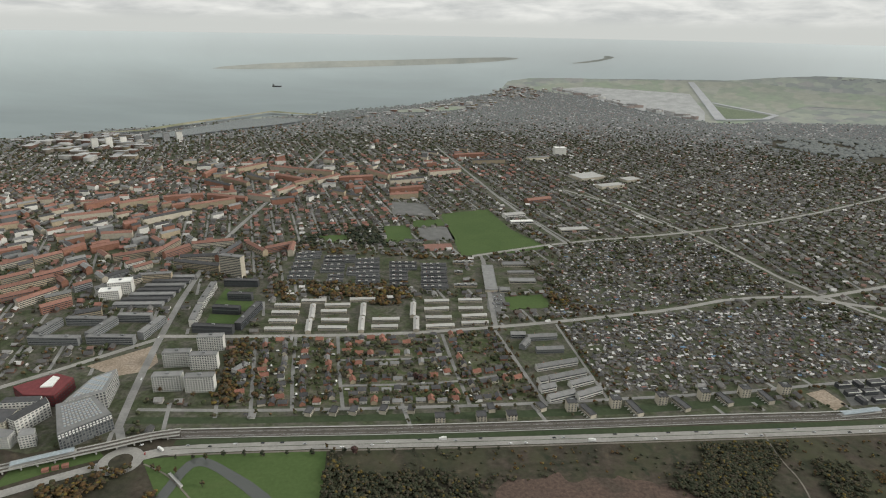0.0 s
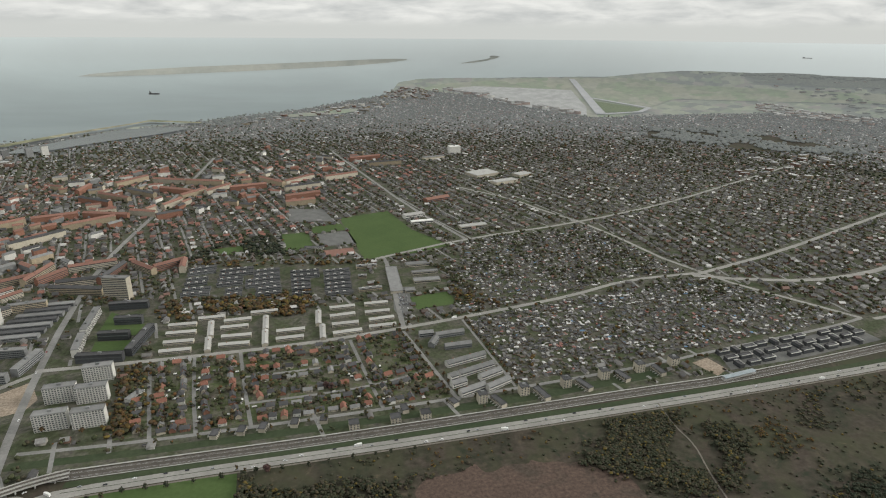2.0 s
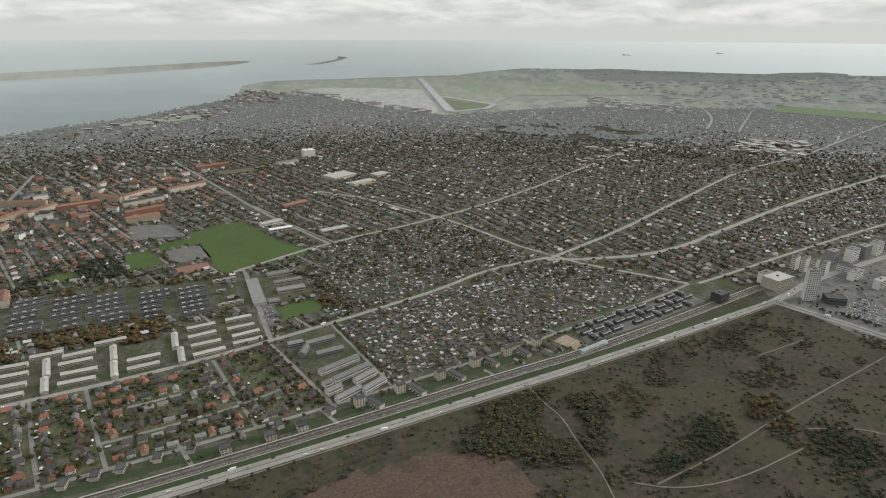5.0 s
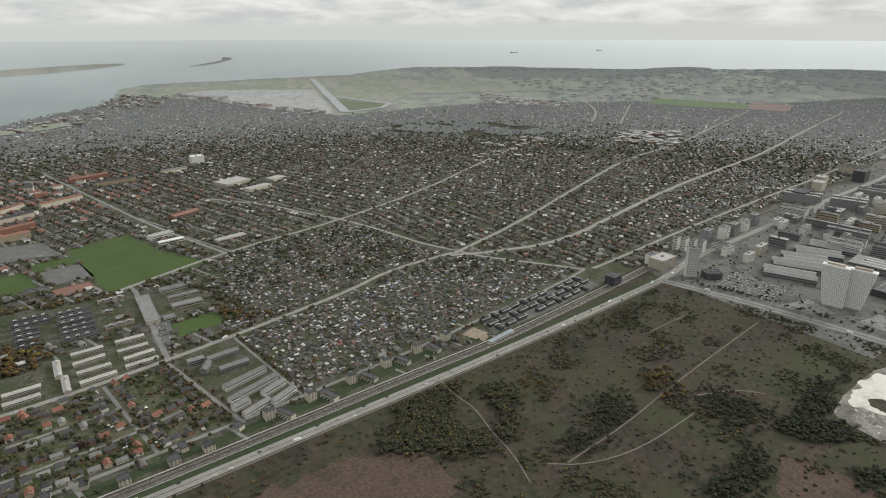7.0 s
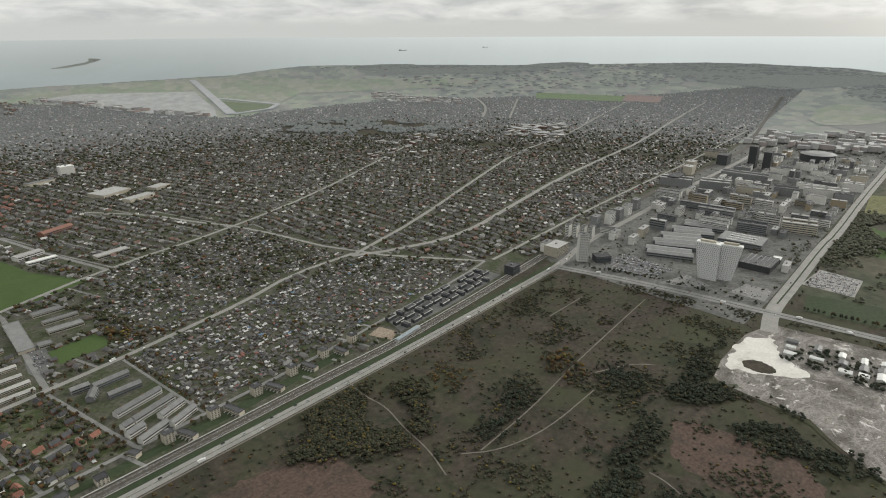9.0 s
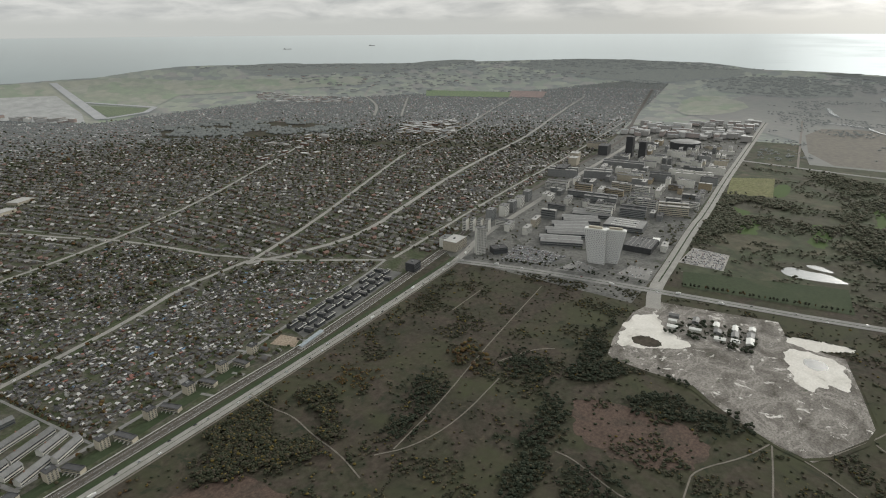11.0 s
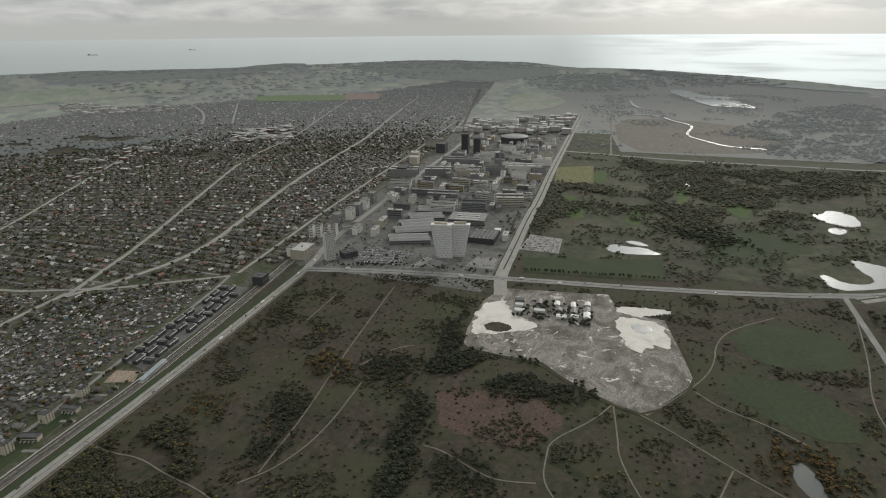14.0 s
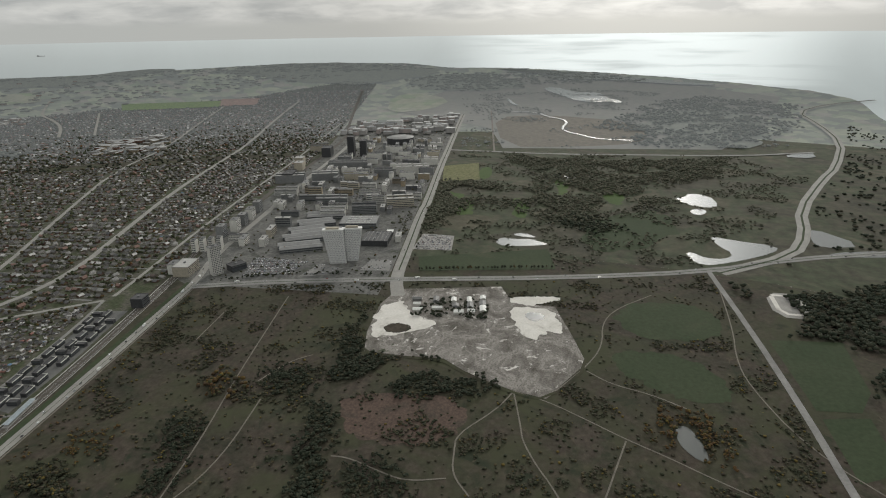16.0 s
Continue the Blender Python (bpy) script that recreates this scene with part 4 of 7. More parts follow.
def in_view(p):
    az = np.degrees(np.arctan2(p[:, 0], p[:, 1]))
    return (az > -42) & (az < 121)


def plots(k, su, sv):
    """House plots of one quarter, along its own streets: places, turns and the streets themselves."""
    a = U0 + SEED_TURN[k]
    u, v = np.array((math.cos(a), math.sin(a))), np.array((math.cos(a + 1.74), math.sin(a + 1.74)))
    i, j = np.meshgrid(np.arange(-12, 13), np.arange(-36, 37))
    out, turns = [], []
    for side in (-1, 1):
        p = SEEDS[k] + (i.ravel() * su + side * su * 0.24)[:, None] * u + (j.ravel() * sv)[:, None] * v
        out.append(p)
        turns.append(np.full(len(p), a))
    st = [(SEEDS[k] + c * su * u + d * sv * v, SEEDS[k] + c * su * u + (d + 1) * sv * v) for c in range(-12, 13) for d in range(-36, 36)]
    return np.concatenate(out), np.concatenate(turns), st


NEAR_LANES = [[(-247, 669), (-272, 765), (-298, 869)], [(-193, 672), (-214, 765), (-234, 874)], [(-126, 676), (-145, 764), (-166, 878)], [(45, 686), (25, 783), (6, 887)], [(-135, 730), (-42, 736), (32, 745), (118, 773)], [(-152, 799), (-52, 805), (17, 815)]]
OWN = lambda p: np.argmin(((p[:, None, :] - SEEDS[None]) ** 2).sum(-1), 1)
house_xy, house_turn, street_quads = [], [], []
for k in range(len(SEEDS)):
    far = np.hypot(*SEEDS[k]) > 2600
    p, t, st = plots(k, rng.uniform(52, 64), rng.uniform(17, 21))
    m = inside(p, SUBURB)
    p, t = p[m], t[m]
    if len(p) == 0:
        continue
    m = (OWN(p) == k) & in_view(p) & (np.hypot(*p.T) < 5200)
    house_xy.append(p[m]); house_turn.append(t[m])
    mid = np.array([(a + b) / 2 for a, b in st])
    m = inside(mid, SUBURB)
    sel = np.flatnonzero(m)
    sel = sel[(OWN(mid[sel]) == k)] if len(sel) else sel
    street_quads += [st[i] for i in sel]
house_xy, house_turn = np.concatenate(house_xy), np.concatenate(house_turn)
EXCLUDE += [[(-338, 1230), (-252, 1283), (43, 1226), (58, 1063), (-72, 1085), (-313, 1099)], [(-313, 997), (92, 1033), (96, 903), (-303, 879)], [(103, 899), (203, 930), (238, 711), (150, 692)], [(-645, 708), (-444, 776), (-403, 627), (-524, 549), (-645, 549)], [(-433, 855), (-333, 854), (-293, 686), (-413, 687)], [(-444, 890), (-313, 884), (-333, 1091), (-464, 1092)], [(-665, 836), (-459, 835), (-454, 929), (-665, 930)], [(562, 769), (697, 793), (903, 810), (898, 741), (567, 692)], [(68, 1216), (213, 1225), (198, 1073), (69, 1073)], [(878, 826), (998, 834), (999, 705), (878, 707)]]
BIG = []  # footprints of large buildings, kept free of houses and trees

# ---- buildings: shared builders ----
def part(name, bm, mat, parent, label="", at=None):
    """One mesh of its own under a thing or a part."""
    if isinstance(bm, bmesh.types.BMesh):
        me = bpy.data.meshes.new(name)
        bmesh.ops.recalc_face_normals(bm, faces=bm.faces[:])
        bm.to_mesh(me)
        bm.free()
        me.materials.append(mat)
    else:
        me = bm
    ob = new(name, me)
    ob.parent = parent
    if at is not None:
        ob.matrix_basis = at
    if label:
        tagged(ob, label)
    return ob


def box(bm, x0, x1, y0, y1, z0, z1, taper=0.0):
    c = [bm.verts.new(p) for p in ((x0, y0, z0), (x1, y0, z0), (x1, y1, z0), (x0, y1, z0), (x0 + taper, y0 + taper, z1), (x1 - taper, y0 + taper, z1), (x1 - taper, y1 - taper, z1), (x0 + taper, y1 - taper, z1))]
    for f in ((3, 2, 1, 0), (4, 5, 6, 7), (0, 1, 5, 4), (1, 2, 6, 5), (2, 3, 7, 6), (3, 0, 4, 7)):
        bm.faces.new([c[i] for i in f])
    return bm


def gable(bm, l, d, z, h, over=0.5, hip=0.0):
    """A pitched roof with thickness, ridge along x; hip draws the ridge ends in."""
    for s in (-1, 1):
        lo, hi = [(-l / 2 - over, s * (d / 2 + over), z - 0.3), (l / 2 + over, s * (d / 2 + over), z - 0.3)], [(l / 2 + over - hip, 0, z + h), (-l / 2 - over + hip, 0, z + h)]
        top = [bm.verts.new(p) for p in lo + hi]
        bot = [bm.verts.new((p[0], p[1], p[2] - 0.25)) for p in lo + hi]
        bm.faces.new(top); bm.faces.new(bot[::-1])
        for i in range(4):
            bm.faces.new((top[i], top[(i + 1) % 4], bot[(i + 1) % 4], bot[i]))
    if hip:
        for s in (-1, 1):
            bm.faces.new([bm.verts.new(p) for p in ((s * (l / 2 + over), -d / 2 - over, z - 0.3), (s * (l / 2 + over), d / 2 + over, z - 0.3), (s * (l / 2 + over - hip), 0, z + h))])
    return bm


def gable_wall(bm, l, d, z, h):
    box(bm, -l / 2, l / 2, -d / 2, d / 2, 0, z)
    for s in (-1, 1):
        bm.faces.new([bm.verts.new(p) for p in ((s * (l / 2 - 0.01), -d / 2, z), (s * (l / 2 - 0.01), d / 2, z), (s * (l / 2 - 0.01), 0, z + h))])
    return bm


SHARED = {}


def shared_box(name, sx, sy, sz, mat):
    """A small box mesh that alike pieces share."""
    key = (name, round(sx, 2), round(sy, 2), round(sz, 2), mat.name)
    if key not in SHARED:
        bm = box(bmesh.new(), -sx / 2, sx / 2, -sy / 2, sy / 2, 0, sz)
        me = bpy.data.meshes.new(name)
        bm.to_mesh(me); bm.free()
        me.materials.append(mat)
        SHARED[key] = me
    return SHARED[key]


def thing(name, x, y, turn, label, category, group="", z=0.1):
    e = new(name)
    e.empty_display_size = 1.0
    e.matrix_basis = pose(x, y, z, 0, 0, turn)
    return tagged(e, label, category, group)


def block(name, x, y, length, depth, h, turn, wall, roof, label, category="apartment block", group="", pitched=0.0, storeys=4, win="band", lift=0, win_mat=None, hip=0.0):
    """A long building: walls, roof, window bands or single windows, and roof housings."""
    BIG.append((x, y, max(depth, 6) / 2 + 4))
    n = int(length / max(depth, 8)) + 1
    for i in range(n + 1):
        s = (i / n - 0.5) * length
        BIG.append((x + s * math.cos(radians(turn)), y + s * math.sin(radians(turn)), depth / 2 + 5))
    t = thing(name, x, y, turn, label, category, group)
    win_mat = win_mat or GLASS
    if pitched:
        part("wall", gable_wall(bmesh.new(), length, depth, h, pitched - 0.4), wall, t)
        rf = part("roof", gable(bmesh.new(), length, depth, h, pitched, hip=hip), roof, t)
        if length > 25 and math.hypot(x, y) < 1350:
            for i in range(int(length // 30)):
                part("chimney", shared_box("chimney", 1.2, 1.2, 2.2, BRICK), None, rf, at=pose(-length / 2 + 12 + i * 30, 0.8, h + pitched - 1.0))
    else:
        part("wall", box(bmesh.new(), -length / 2, length / 2, -depth / 2, depth / 2, 0, h), wall, t)
        bm = box(bmesh.new(), -length / 2 - 0.2, length / 2 + 0.2, -depth / 2 - 0.2, depth / 2 + 0.2, h, h + 0.35)
        for a in ((-length / 2 - 0.2, length / 2 + 0.2, -depth / 2 - 0.2, -depth / 2 + 0.2), (-length / 2 - 0.2, length / 2 + 0.2, depth / 2 - 0.2, depth / 2 + 0.2), (-length / 2 - 0.2, -length / 2 + 0.2, -depth / 2 + 0.2, depth / 2 - 0.2), (length / 2 - 0.2, length / 2 + 0.2, -depth / 2 + 0.2, depth / 2 - 0.2)):
            box(bm, *a, h + 0.35, h + 0.95)
        rf = part("roof", bm, roof, t)
        if h > 12:
            for i in range(max(1, int(length // 35))):
                part("roof_housing", shared_box("roof_housing", 5, 3.2, 2.4, GREYWALL), None, rf, at=pose(-length / 2 + length * (i + 0.5) / max(1, int(length // 35)), 1.0, h + 0.35))
    st = h / storeys
    front = -1 if -math.sin(radians(turn)) * x + math.cos(radians(turn)) * y > 0 else 1  # the side towards the open heath
    if win == "band" and math.hypot(x, y) > (1450 if name == "town_block" else 1950):
        win = "none"  # too far off to tell windows
    if win == "band":
        for k in range(storeys):
            for s in ((-1, 1) if math.hypot(x, y) < 800 else (front,)):
                part("window_band", shared_box("window_band", length - 1.6, 0.16, st * 0.42, win_mat), None, t, at=pose(0, s * depth / 2, k * st + st * 0.32))
    elif win == "grid":
        cols = max(2, int(length / 3.4))
        for k in range(storeys):
            for i in range(cols):
                part("window", shared_box("window", 2.1, 0.2, st * 0.5, win_mat), None, t, at=pose(-length / 2 + (i + 0.5) * length / cols, front * depth / 2, k * st + st * 0.3))
            if math.hypot(x, y) < 1000:
                part("window_band", shared_box("window_band", length - 1.6, 0.16, st * 0.42, win_mat), None, t, at=pose(0, -front * depth / 2, k * st + st * 0.32))
    return t


def roof_of(t):
    return next(c for c in t.children if c.name.startswith("roof"))


def prism(bm, pts, z0, z1):
    lo, hi = [bm.verts.new((x, y, z0)) for x, y in pts], [bm.verts.new((x, y, z1)) for x, y in pts]
    bm.faces.new(lo[::-1]); bm.faces.new(hi)
    for i in range(len(pts)):
        j = (i + 1) % len(pts)
        bm.faces.new((lo[i], lo[j], hi[j], hi[i]))
    return bm


def shaped(name, pts, h, wall, roof, label, category, storeys=6, win_mat=None, fill=0.45, gap=3.2, group=""):
    """A flat-roofed building on a plan of any shape, with single windows on every side."""
    cx, cy = sum(p[0] for p in pts) / len(pts), sum(p[1] for p in pts) / len(pts)
    q = [(x - cx, y - cy) for x, y in pts]
    if sum(a[0] * b[1] - b[0] * a[1] for a, b in zip(q, q[1:] + q[:1])) < 0:
        q = q[::-1]
    BIG.append((cx, cy, max(math.hypot(*p) for p in q) * 0.85 + 4))
    t = thing(name, cx, cy, 0, label, category, group)
    part("wall", prism(bmesh.new(), q, 0, h), wall, t)
    part("roof", prism(bmesh.new(), [(a * 0.985, b * 0.985) for a, b in q], h, h + 0.5), roof, t)
    st = h / storeys
    for a, b in zip(q, q[1:] + q[:1]):
        ln, ang = math.hypot(b[0] - a[0], b[1] - a[1]), math.degrees(math.atan2(b[1] - a[1], b[0] - a[0]))
        n = int(ln / gap)
        if (b[1] - a[1]) * cx - (b[0] - a[0]) * cy > 0:
            n = max(1, n // 4)
        for k in range(storeys):
            for i in range(n):
                f = (i + 0.5) / n
                part("window", shared_box("window", gap * 0.62, 0.2, st * fill, win_mat or GLASS), None, t, at=pose(a[0] + (b[0] - a[0]) * f, a[1] + (b[1] - a[1]) * f, k * st + st * 0.3, 0, 0, ang))
    return t


# ---- estates beside the railway ----
for x, y in [(-374, 716), (-329, 715), (-387, 779), (-345, 773), (-355, 828)]:
    block("slab_block", x, y, 39, 13, 24, 6, WHITEWALL, GREYROOF, "white eight-storey slab block with gridded balconies", group="white slab blocks", storeys=8, win="grid")
block("low_pavilion", -291, 768, 26, 10, 6, 60, WHITEWALL, GREYROOF, "low white pavilion beside the slab blocks", "pavilion", storeys=2)
ROW = [(-274, 982, 45, 1), (-270, 952, 47, 1), (-267, 920, 46, 1), (-266, 891, 47, 2), (-224, 957, 55, -82), (-219, 903, 44, -82), (-230, 1002, 44, 4), (-184, 986, 45, 5), (-186, 960, 45, 4), (-178, 926, 47, 1), (-178, 898, 47, 1), (-142, 1012, 46, 5), (-135, 966, 50, -85), (-131, 912, 50, -85), (-91, 932, 46, 4), (-91, 905, 44, 5), (-46, 972, 53, -89), (-38, 917, 48, -88), (-4, 1009, 45, 5), (-4, 976, 44, 8), (0, 942, 45, 4), (3, 911, 48, 7), (58, 1016, 43, 4), (58, 980, 44, 4), (63, 951, 44, 8), (63, 924, 46, 5)]
for x, y, l, a in ROW:
    block("terrace_row", x, y, l, 9.5, 5.5, a, CREAM, PALEROOF, "long terrace of houses with pale fibre-cement roof", "terrace", "pale-roofed terraces", 1.6, 2)
TERR = [(180, 790, 68, 18), (152, 746, 14, 21), (190, 760, 62, 20), (156, 727, 24, 19), (207, 743, 39, 24), (172, 708, 42, 22), (212, 716, 41, 26), (132, 882, 24, 2), (140, 852, 26, 62), (177, 835, 44, 5), (171, 876, 49, 8)]
for i, (x, y, l, a) in enumerate(TERR):
    block("terrace_house_row", x, y, l, 10.5, 7.5, a, WHITEWALL if i < 7 else GREYWALL, GREYROOF, "terrace of white houses with grey pitched roof" if i < 7 else "low grey terrace in the garden estate", "terrace", "grey-roofed terraces", 3.2, 2)
DARK = [(-290, 1244, 55, 17), (-290, 1186, 42, 11), (-281, 1134, 52, 5), (-224, 1174, 49, 6), (-218, 1226, 67, 8), (-210, 1120, 32, 13), (-156, 1211, 51, 9), (-159, 1162, 67, 8), (-144, 1116, 48, 8), (-78, 1194, 58, 2), (-84, 1146, 37, 2), (-81, 1104, 36, 3), (-13, 1188, 54, 6), (-12, 1140, 52, 5), (-10, 1096, 53, 5), (51, 1206, 44, 6), (52, 1084, 45, 6), (40, 1150, 17, 0)]
DARK = DARK[:15] + [(x + 2, y - 24, l, a) for x, y, l, a in DARK[:15]] + DARK[15:]
for i, (x, y, l, a) in enumerate(DARK):
    t = block("maisonette_row", x, y, l, 10, 6.5, a, GREYWALL if i < 30 else YBRICK, DARKROOF if i < 30 else GREYROOF, "dark-roofed row of maisonettes with glazed dormers" if i < 30 else "yellow brick row of flats", "terrace", "dark-roofed maisonettes", 2.2, 2)
    for k in range(int(l // 14)):
        dm = part("dormer", shared_box("dormer", 5.5, 4.5, 3.2, PALEROOF), None, t, at=pose(-l / 2 + 8 + k * 14, -2.6, 5.8))
        part("dormer_window", shared_box("dormer_window", 4.6, 0.2, 1.6, GLASS), None, dm, at=pose(0, -2.3, 0.8))
POINT = [(98, 646, 7, 0), (58, 643, 7, 0), (4, 639, 8, 0), (180, 667, 9, 0), (242, 676, 10, 0), (308, 685, 11, 0), (371, 696, 10, 0), (432, 706, 11, 5), (492, 713, 11, 0)]
for x, y, l, a in POINT:
    block("point_block", x, y + 15, 13, 12, 14 if x > 150 else 8, 5, CREAM, DARKROOF, "small cream point block with dark flat roof", "apartment block", "railway point blocks", 0, 5 if x > 150 else 3, "grid")
SLABP = [(201, 668, 20, -66), (266, 676, 24, -73), (333, 687, 22, -68), (398, 700, 20, -72), (459, 706, 19, -78), (-168, 644, 9, -103), (-136, 646, 11, -100), (-110, 648, 11, -105), (-71, 651, 10, -101), (-34, 653, 10, -96), (72, 658, 11, -80), (140, 662, 11, -63)]
for x, y, l, a in SLABP:
    t = block("row_of_flats", x, y + (20 if l < 15 else 6), max(l, 14) + (6 if l > 15 else 0), 9, 6, a, CREAM, DARKROOF, "low dark-roofed row of flats with fenced yards", "terrace", "railway rows", 0, 2)
    for k in range(4):
        part("fence", shared_box("fence", 0.15, 4.0, 1.8, WHITEWALL), None, t, at=pose(-l / 2 + 2 + k * (l - 4) / 3, -6.6, 0))
zone("patio_yard", [(572, 700), (580, 742), (690, 762), (872, 796), (880, 744), (700, 712)], 0.3, ASPHALT, "dark paved yards between the patio houses", "yard", 0, False)
rq = random.Random(21)
for i in range(11):
    for j in range(3):
        if (i, j) in ((3, 0), (7, 2), (10, 0)):
            continue
        x, y = 592 + i * 26.5 - j * 2.5 + rq.uniform(-2, 2), 708 + i * 4.0 + j * 19 + rq.uniform(-1.5, 1.5)
        across = (i + j) % 3 == 0
        l = rq.uniform(13, 16) if across else rq.uniform(19, 23)
        t = block("patio_house", x, y, l, 8, 6, 8.5 + (90 if across else 0), DARKWALL, DARKROOF, "black-roofed patio house with white parapet", "terrace", "patio houses", 0, 2)
        part("parapet", shared_box("parapet", round(l), 0.5, 1.2, WHITEWALL), None, roof_of(t), at=pose(0, -4.0, 6.2))
        part("parapet", shared_box("parapet", 0.5, 7.4, 1.2, WHITEWALL), None, roof_of(t), at=pose(l / 2 - 0.2, 0, 6.2))

# school and sports buildings
for x, y, l, d, a in ((102, 1125, 130, 24, 90), (165, 1203, 60, 18, 4), (170, 1155, 56, 12, 4), (168, 1112, 54, 18, 2), (128, 1066, 20, 16, 0)):
    block("school_wing", x, y, l, d, 5, a, CREAM, GREYROOF, "low school wing with grey flat roof", "school", "school wings", 0, 1)
for x, y, l, d, h, a, w, r, lab in ((200, 1560, 60, 22, 9, 20, WHITEWALL, PALEROOF, "white sports hall with pale roof"), (215, 1505, 60, 14, 6, 8, WHITEWALL, WHITEROOF, "white-roofed club house beside pitch"), (340, 1445, 75, 22, 7, 12, CREAM, PALEROOF, "pale institution with flat roof"), (290, 1720, 80, 26, 9, 24, BRICK, REDTILE, "brick school with red tiled roof"), (-62, 1345, 45, 9, 4, -8, WHITEWALL, DARKROOF, "low grandstand beside the pitch"),
                                (484, 2433, 46, 34, 30, 5, WHITEWALL, WHITEROOF, "white cube-shaped storage building"), (507, 2032, 100, 70, 9, 25, CREAM, PALEROOF, "pale-roofed warehouse beside the road"), (553, 1905, 90, 34, 9, 22, CREAM, PALEROOF, "pale-roofed warehouse beside the road"), (645, 2000, 60, 40, 8, 25, CREAM, PALEROOF, "warehouse with pale flat roof"), (380, 2330, 90, 24, 10, 18, CREAM, GREYROOF, "long grey warehouse with flat roof")):
    block("hall", x, y, l, d, h, a, w, r, lab, "hall", storeys=max(1, int(h // 4)), pitched=4 if r is REDTILE else 0)
t = block("tower_slab", (-418, 1122)[0], (-418, 1122)[1], 48, 15, 44, -14, CREAM, GREYROOF, "tall grey residential slab with blank gable", group="", storeys=12, win="band")

# ---- the old town ----
TOWN = [(-783, 1045, 88, 45), (-768, 992, 51, 40), (-730, 989, 68, 59), (-829, 1076, 47, 48), (-773, 1092, 50, 47), (-876, 1154, 61, 53), (-830, 1184, 54, 51), (-807, 1237, 50, 61), (-749, 1128, 56, 57), (-610, 1252, 94, 80), (-578, 1234, 64, 59), (-510, 1198, 86, 9), (-503, 1157, 104, -12), (-466, 1240, 93, 78), (-518, 1288, 90, 19), (-410, 1259, 76, -45), (-362, 1270, 66, 37), (-332, 1262, 56, -83), (-602, 928, 39, 26), (-676, 957, 49, 47), (-602, 1068, 45, 40), (-652, 1214, 100, 33), (-747, 1254, 57, 43), (-762, 1338, 67, 13), (-850, 1324, 80, 27)]
for i, (x, y, l, a) in enumerate(TOWN):
    grey = 11 <= i <= 13 or i in (18, 20)
    block("town_block", x, y, l, 12.5, 14, a, (YBRICK, BRICK, CREAM)[i % 3], DARKROOF if grey else REDTILE, "four-storey brick block with dark roof" if grey else "four-storey brick block with red tiled roof", group="town blocks", pitched=3.8)
TOWN_FAR = [(-694, 1824, 123, -33), (-654, 1864, 124, -34), (-524, 1682, 78, -21), (-615, 1671, 139, -15), (-636, 1610, 138, 36), (-708, 1486, 132, 46), (-935, 1596, 93, 56), (-842, 1614, 105, 45), (-910, 1480, 114, 29), (-740, 1670, 105, 20), (-589, 1906, 119, -38), (-544, 2056, 114, -20), (-492, 1920, 120, -28), (-434, 1877, 97, 55), (-471, 1767, 78, 64), (-452, 1655, 66, 31), (-428, 2020, 129, -16), (-370, 1920, 102, 55), (-280, 1936, 112, 16), (-214, 2004, 130, -48), (-111, 1916, 117, 23), (-106, 1804, 107, 22), (-109, 1730, 85, 16), (14, 2048, 120, 25), (110, 2345, 143, 18), (181, 2242, 201, 13), (-126, 2018, 130, 45), (-778, 1976, 84, 85), (-665, 2072, 120, 54)]
for i, (x, y, l, a) in enumerate(TOWN_FAR):
    block("town_block", x, y, min(l, 125), 14, 15, a, (BRICK, YBRICK, CREAM)[i % 3], REDTILE if i % 5 else DARKROOF, "long brick block with red tiled roof" if i % 5 else "long brick block with dark roof", group="town blocks", pitched=4.0)

rt = random.Random(5)
for q, n, lab in ([(-1264, 1038), (-645, 945), (-564, 1311), (-706, 1460), (-1263, 1684)], 90, ""), ([(-1264, 1485), (-524, 1459), (-333, 1674), (-122, 1672), (-102, 2165), (-908, 2226)], 70, ""), ([(-706, 2223), (98, 2062), (297, 2404), (-302, 2661)], 24, ""):
    lo, hi = np.min(q, 0), np.max(q, 0)
    made = 0
    cand = np.array([(rt.uniform(lo[0], hi[0]), rt.uniform(lo[1], hi[1])) for _ in range(900)])
    for x, y in cand[inside(cand, q) & free(cand, 12) & in_view(cand)]:
        if made >= n or any(math.hypot(x - a, y - b) < r + 14 for a, b, r in BIG):
            continue
        made += 1
        k = rt.random()
        block("town_block", x, y, rt.uniform(20, 46), rt.uniform(10, 13), rt.uniform(10, 15), rt.choice([48, 48, -42, 52, 40]) if y < 1600 else rt.choice([-25, 62, 20]), rt.choice([YBRICK, BRICK, CREAM, WHITEWALL, WHITEWALL, GREYWALL]), REDTILE if k < 0.46 else DARKROOF if k < 0.72 else GREYROOF, "brick town block with red tiled roof" if k < 0.46 else "brick town block with grey roof", group="town blocks", pitched=3.6)
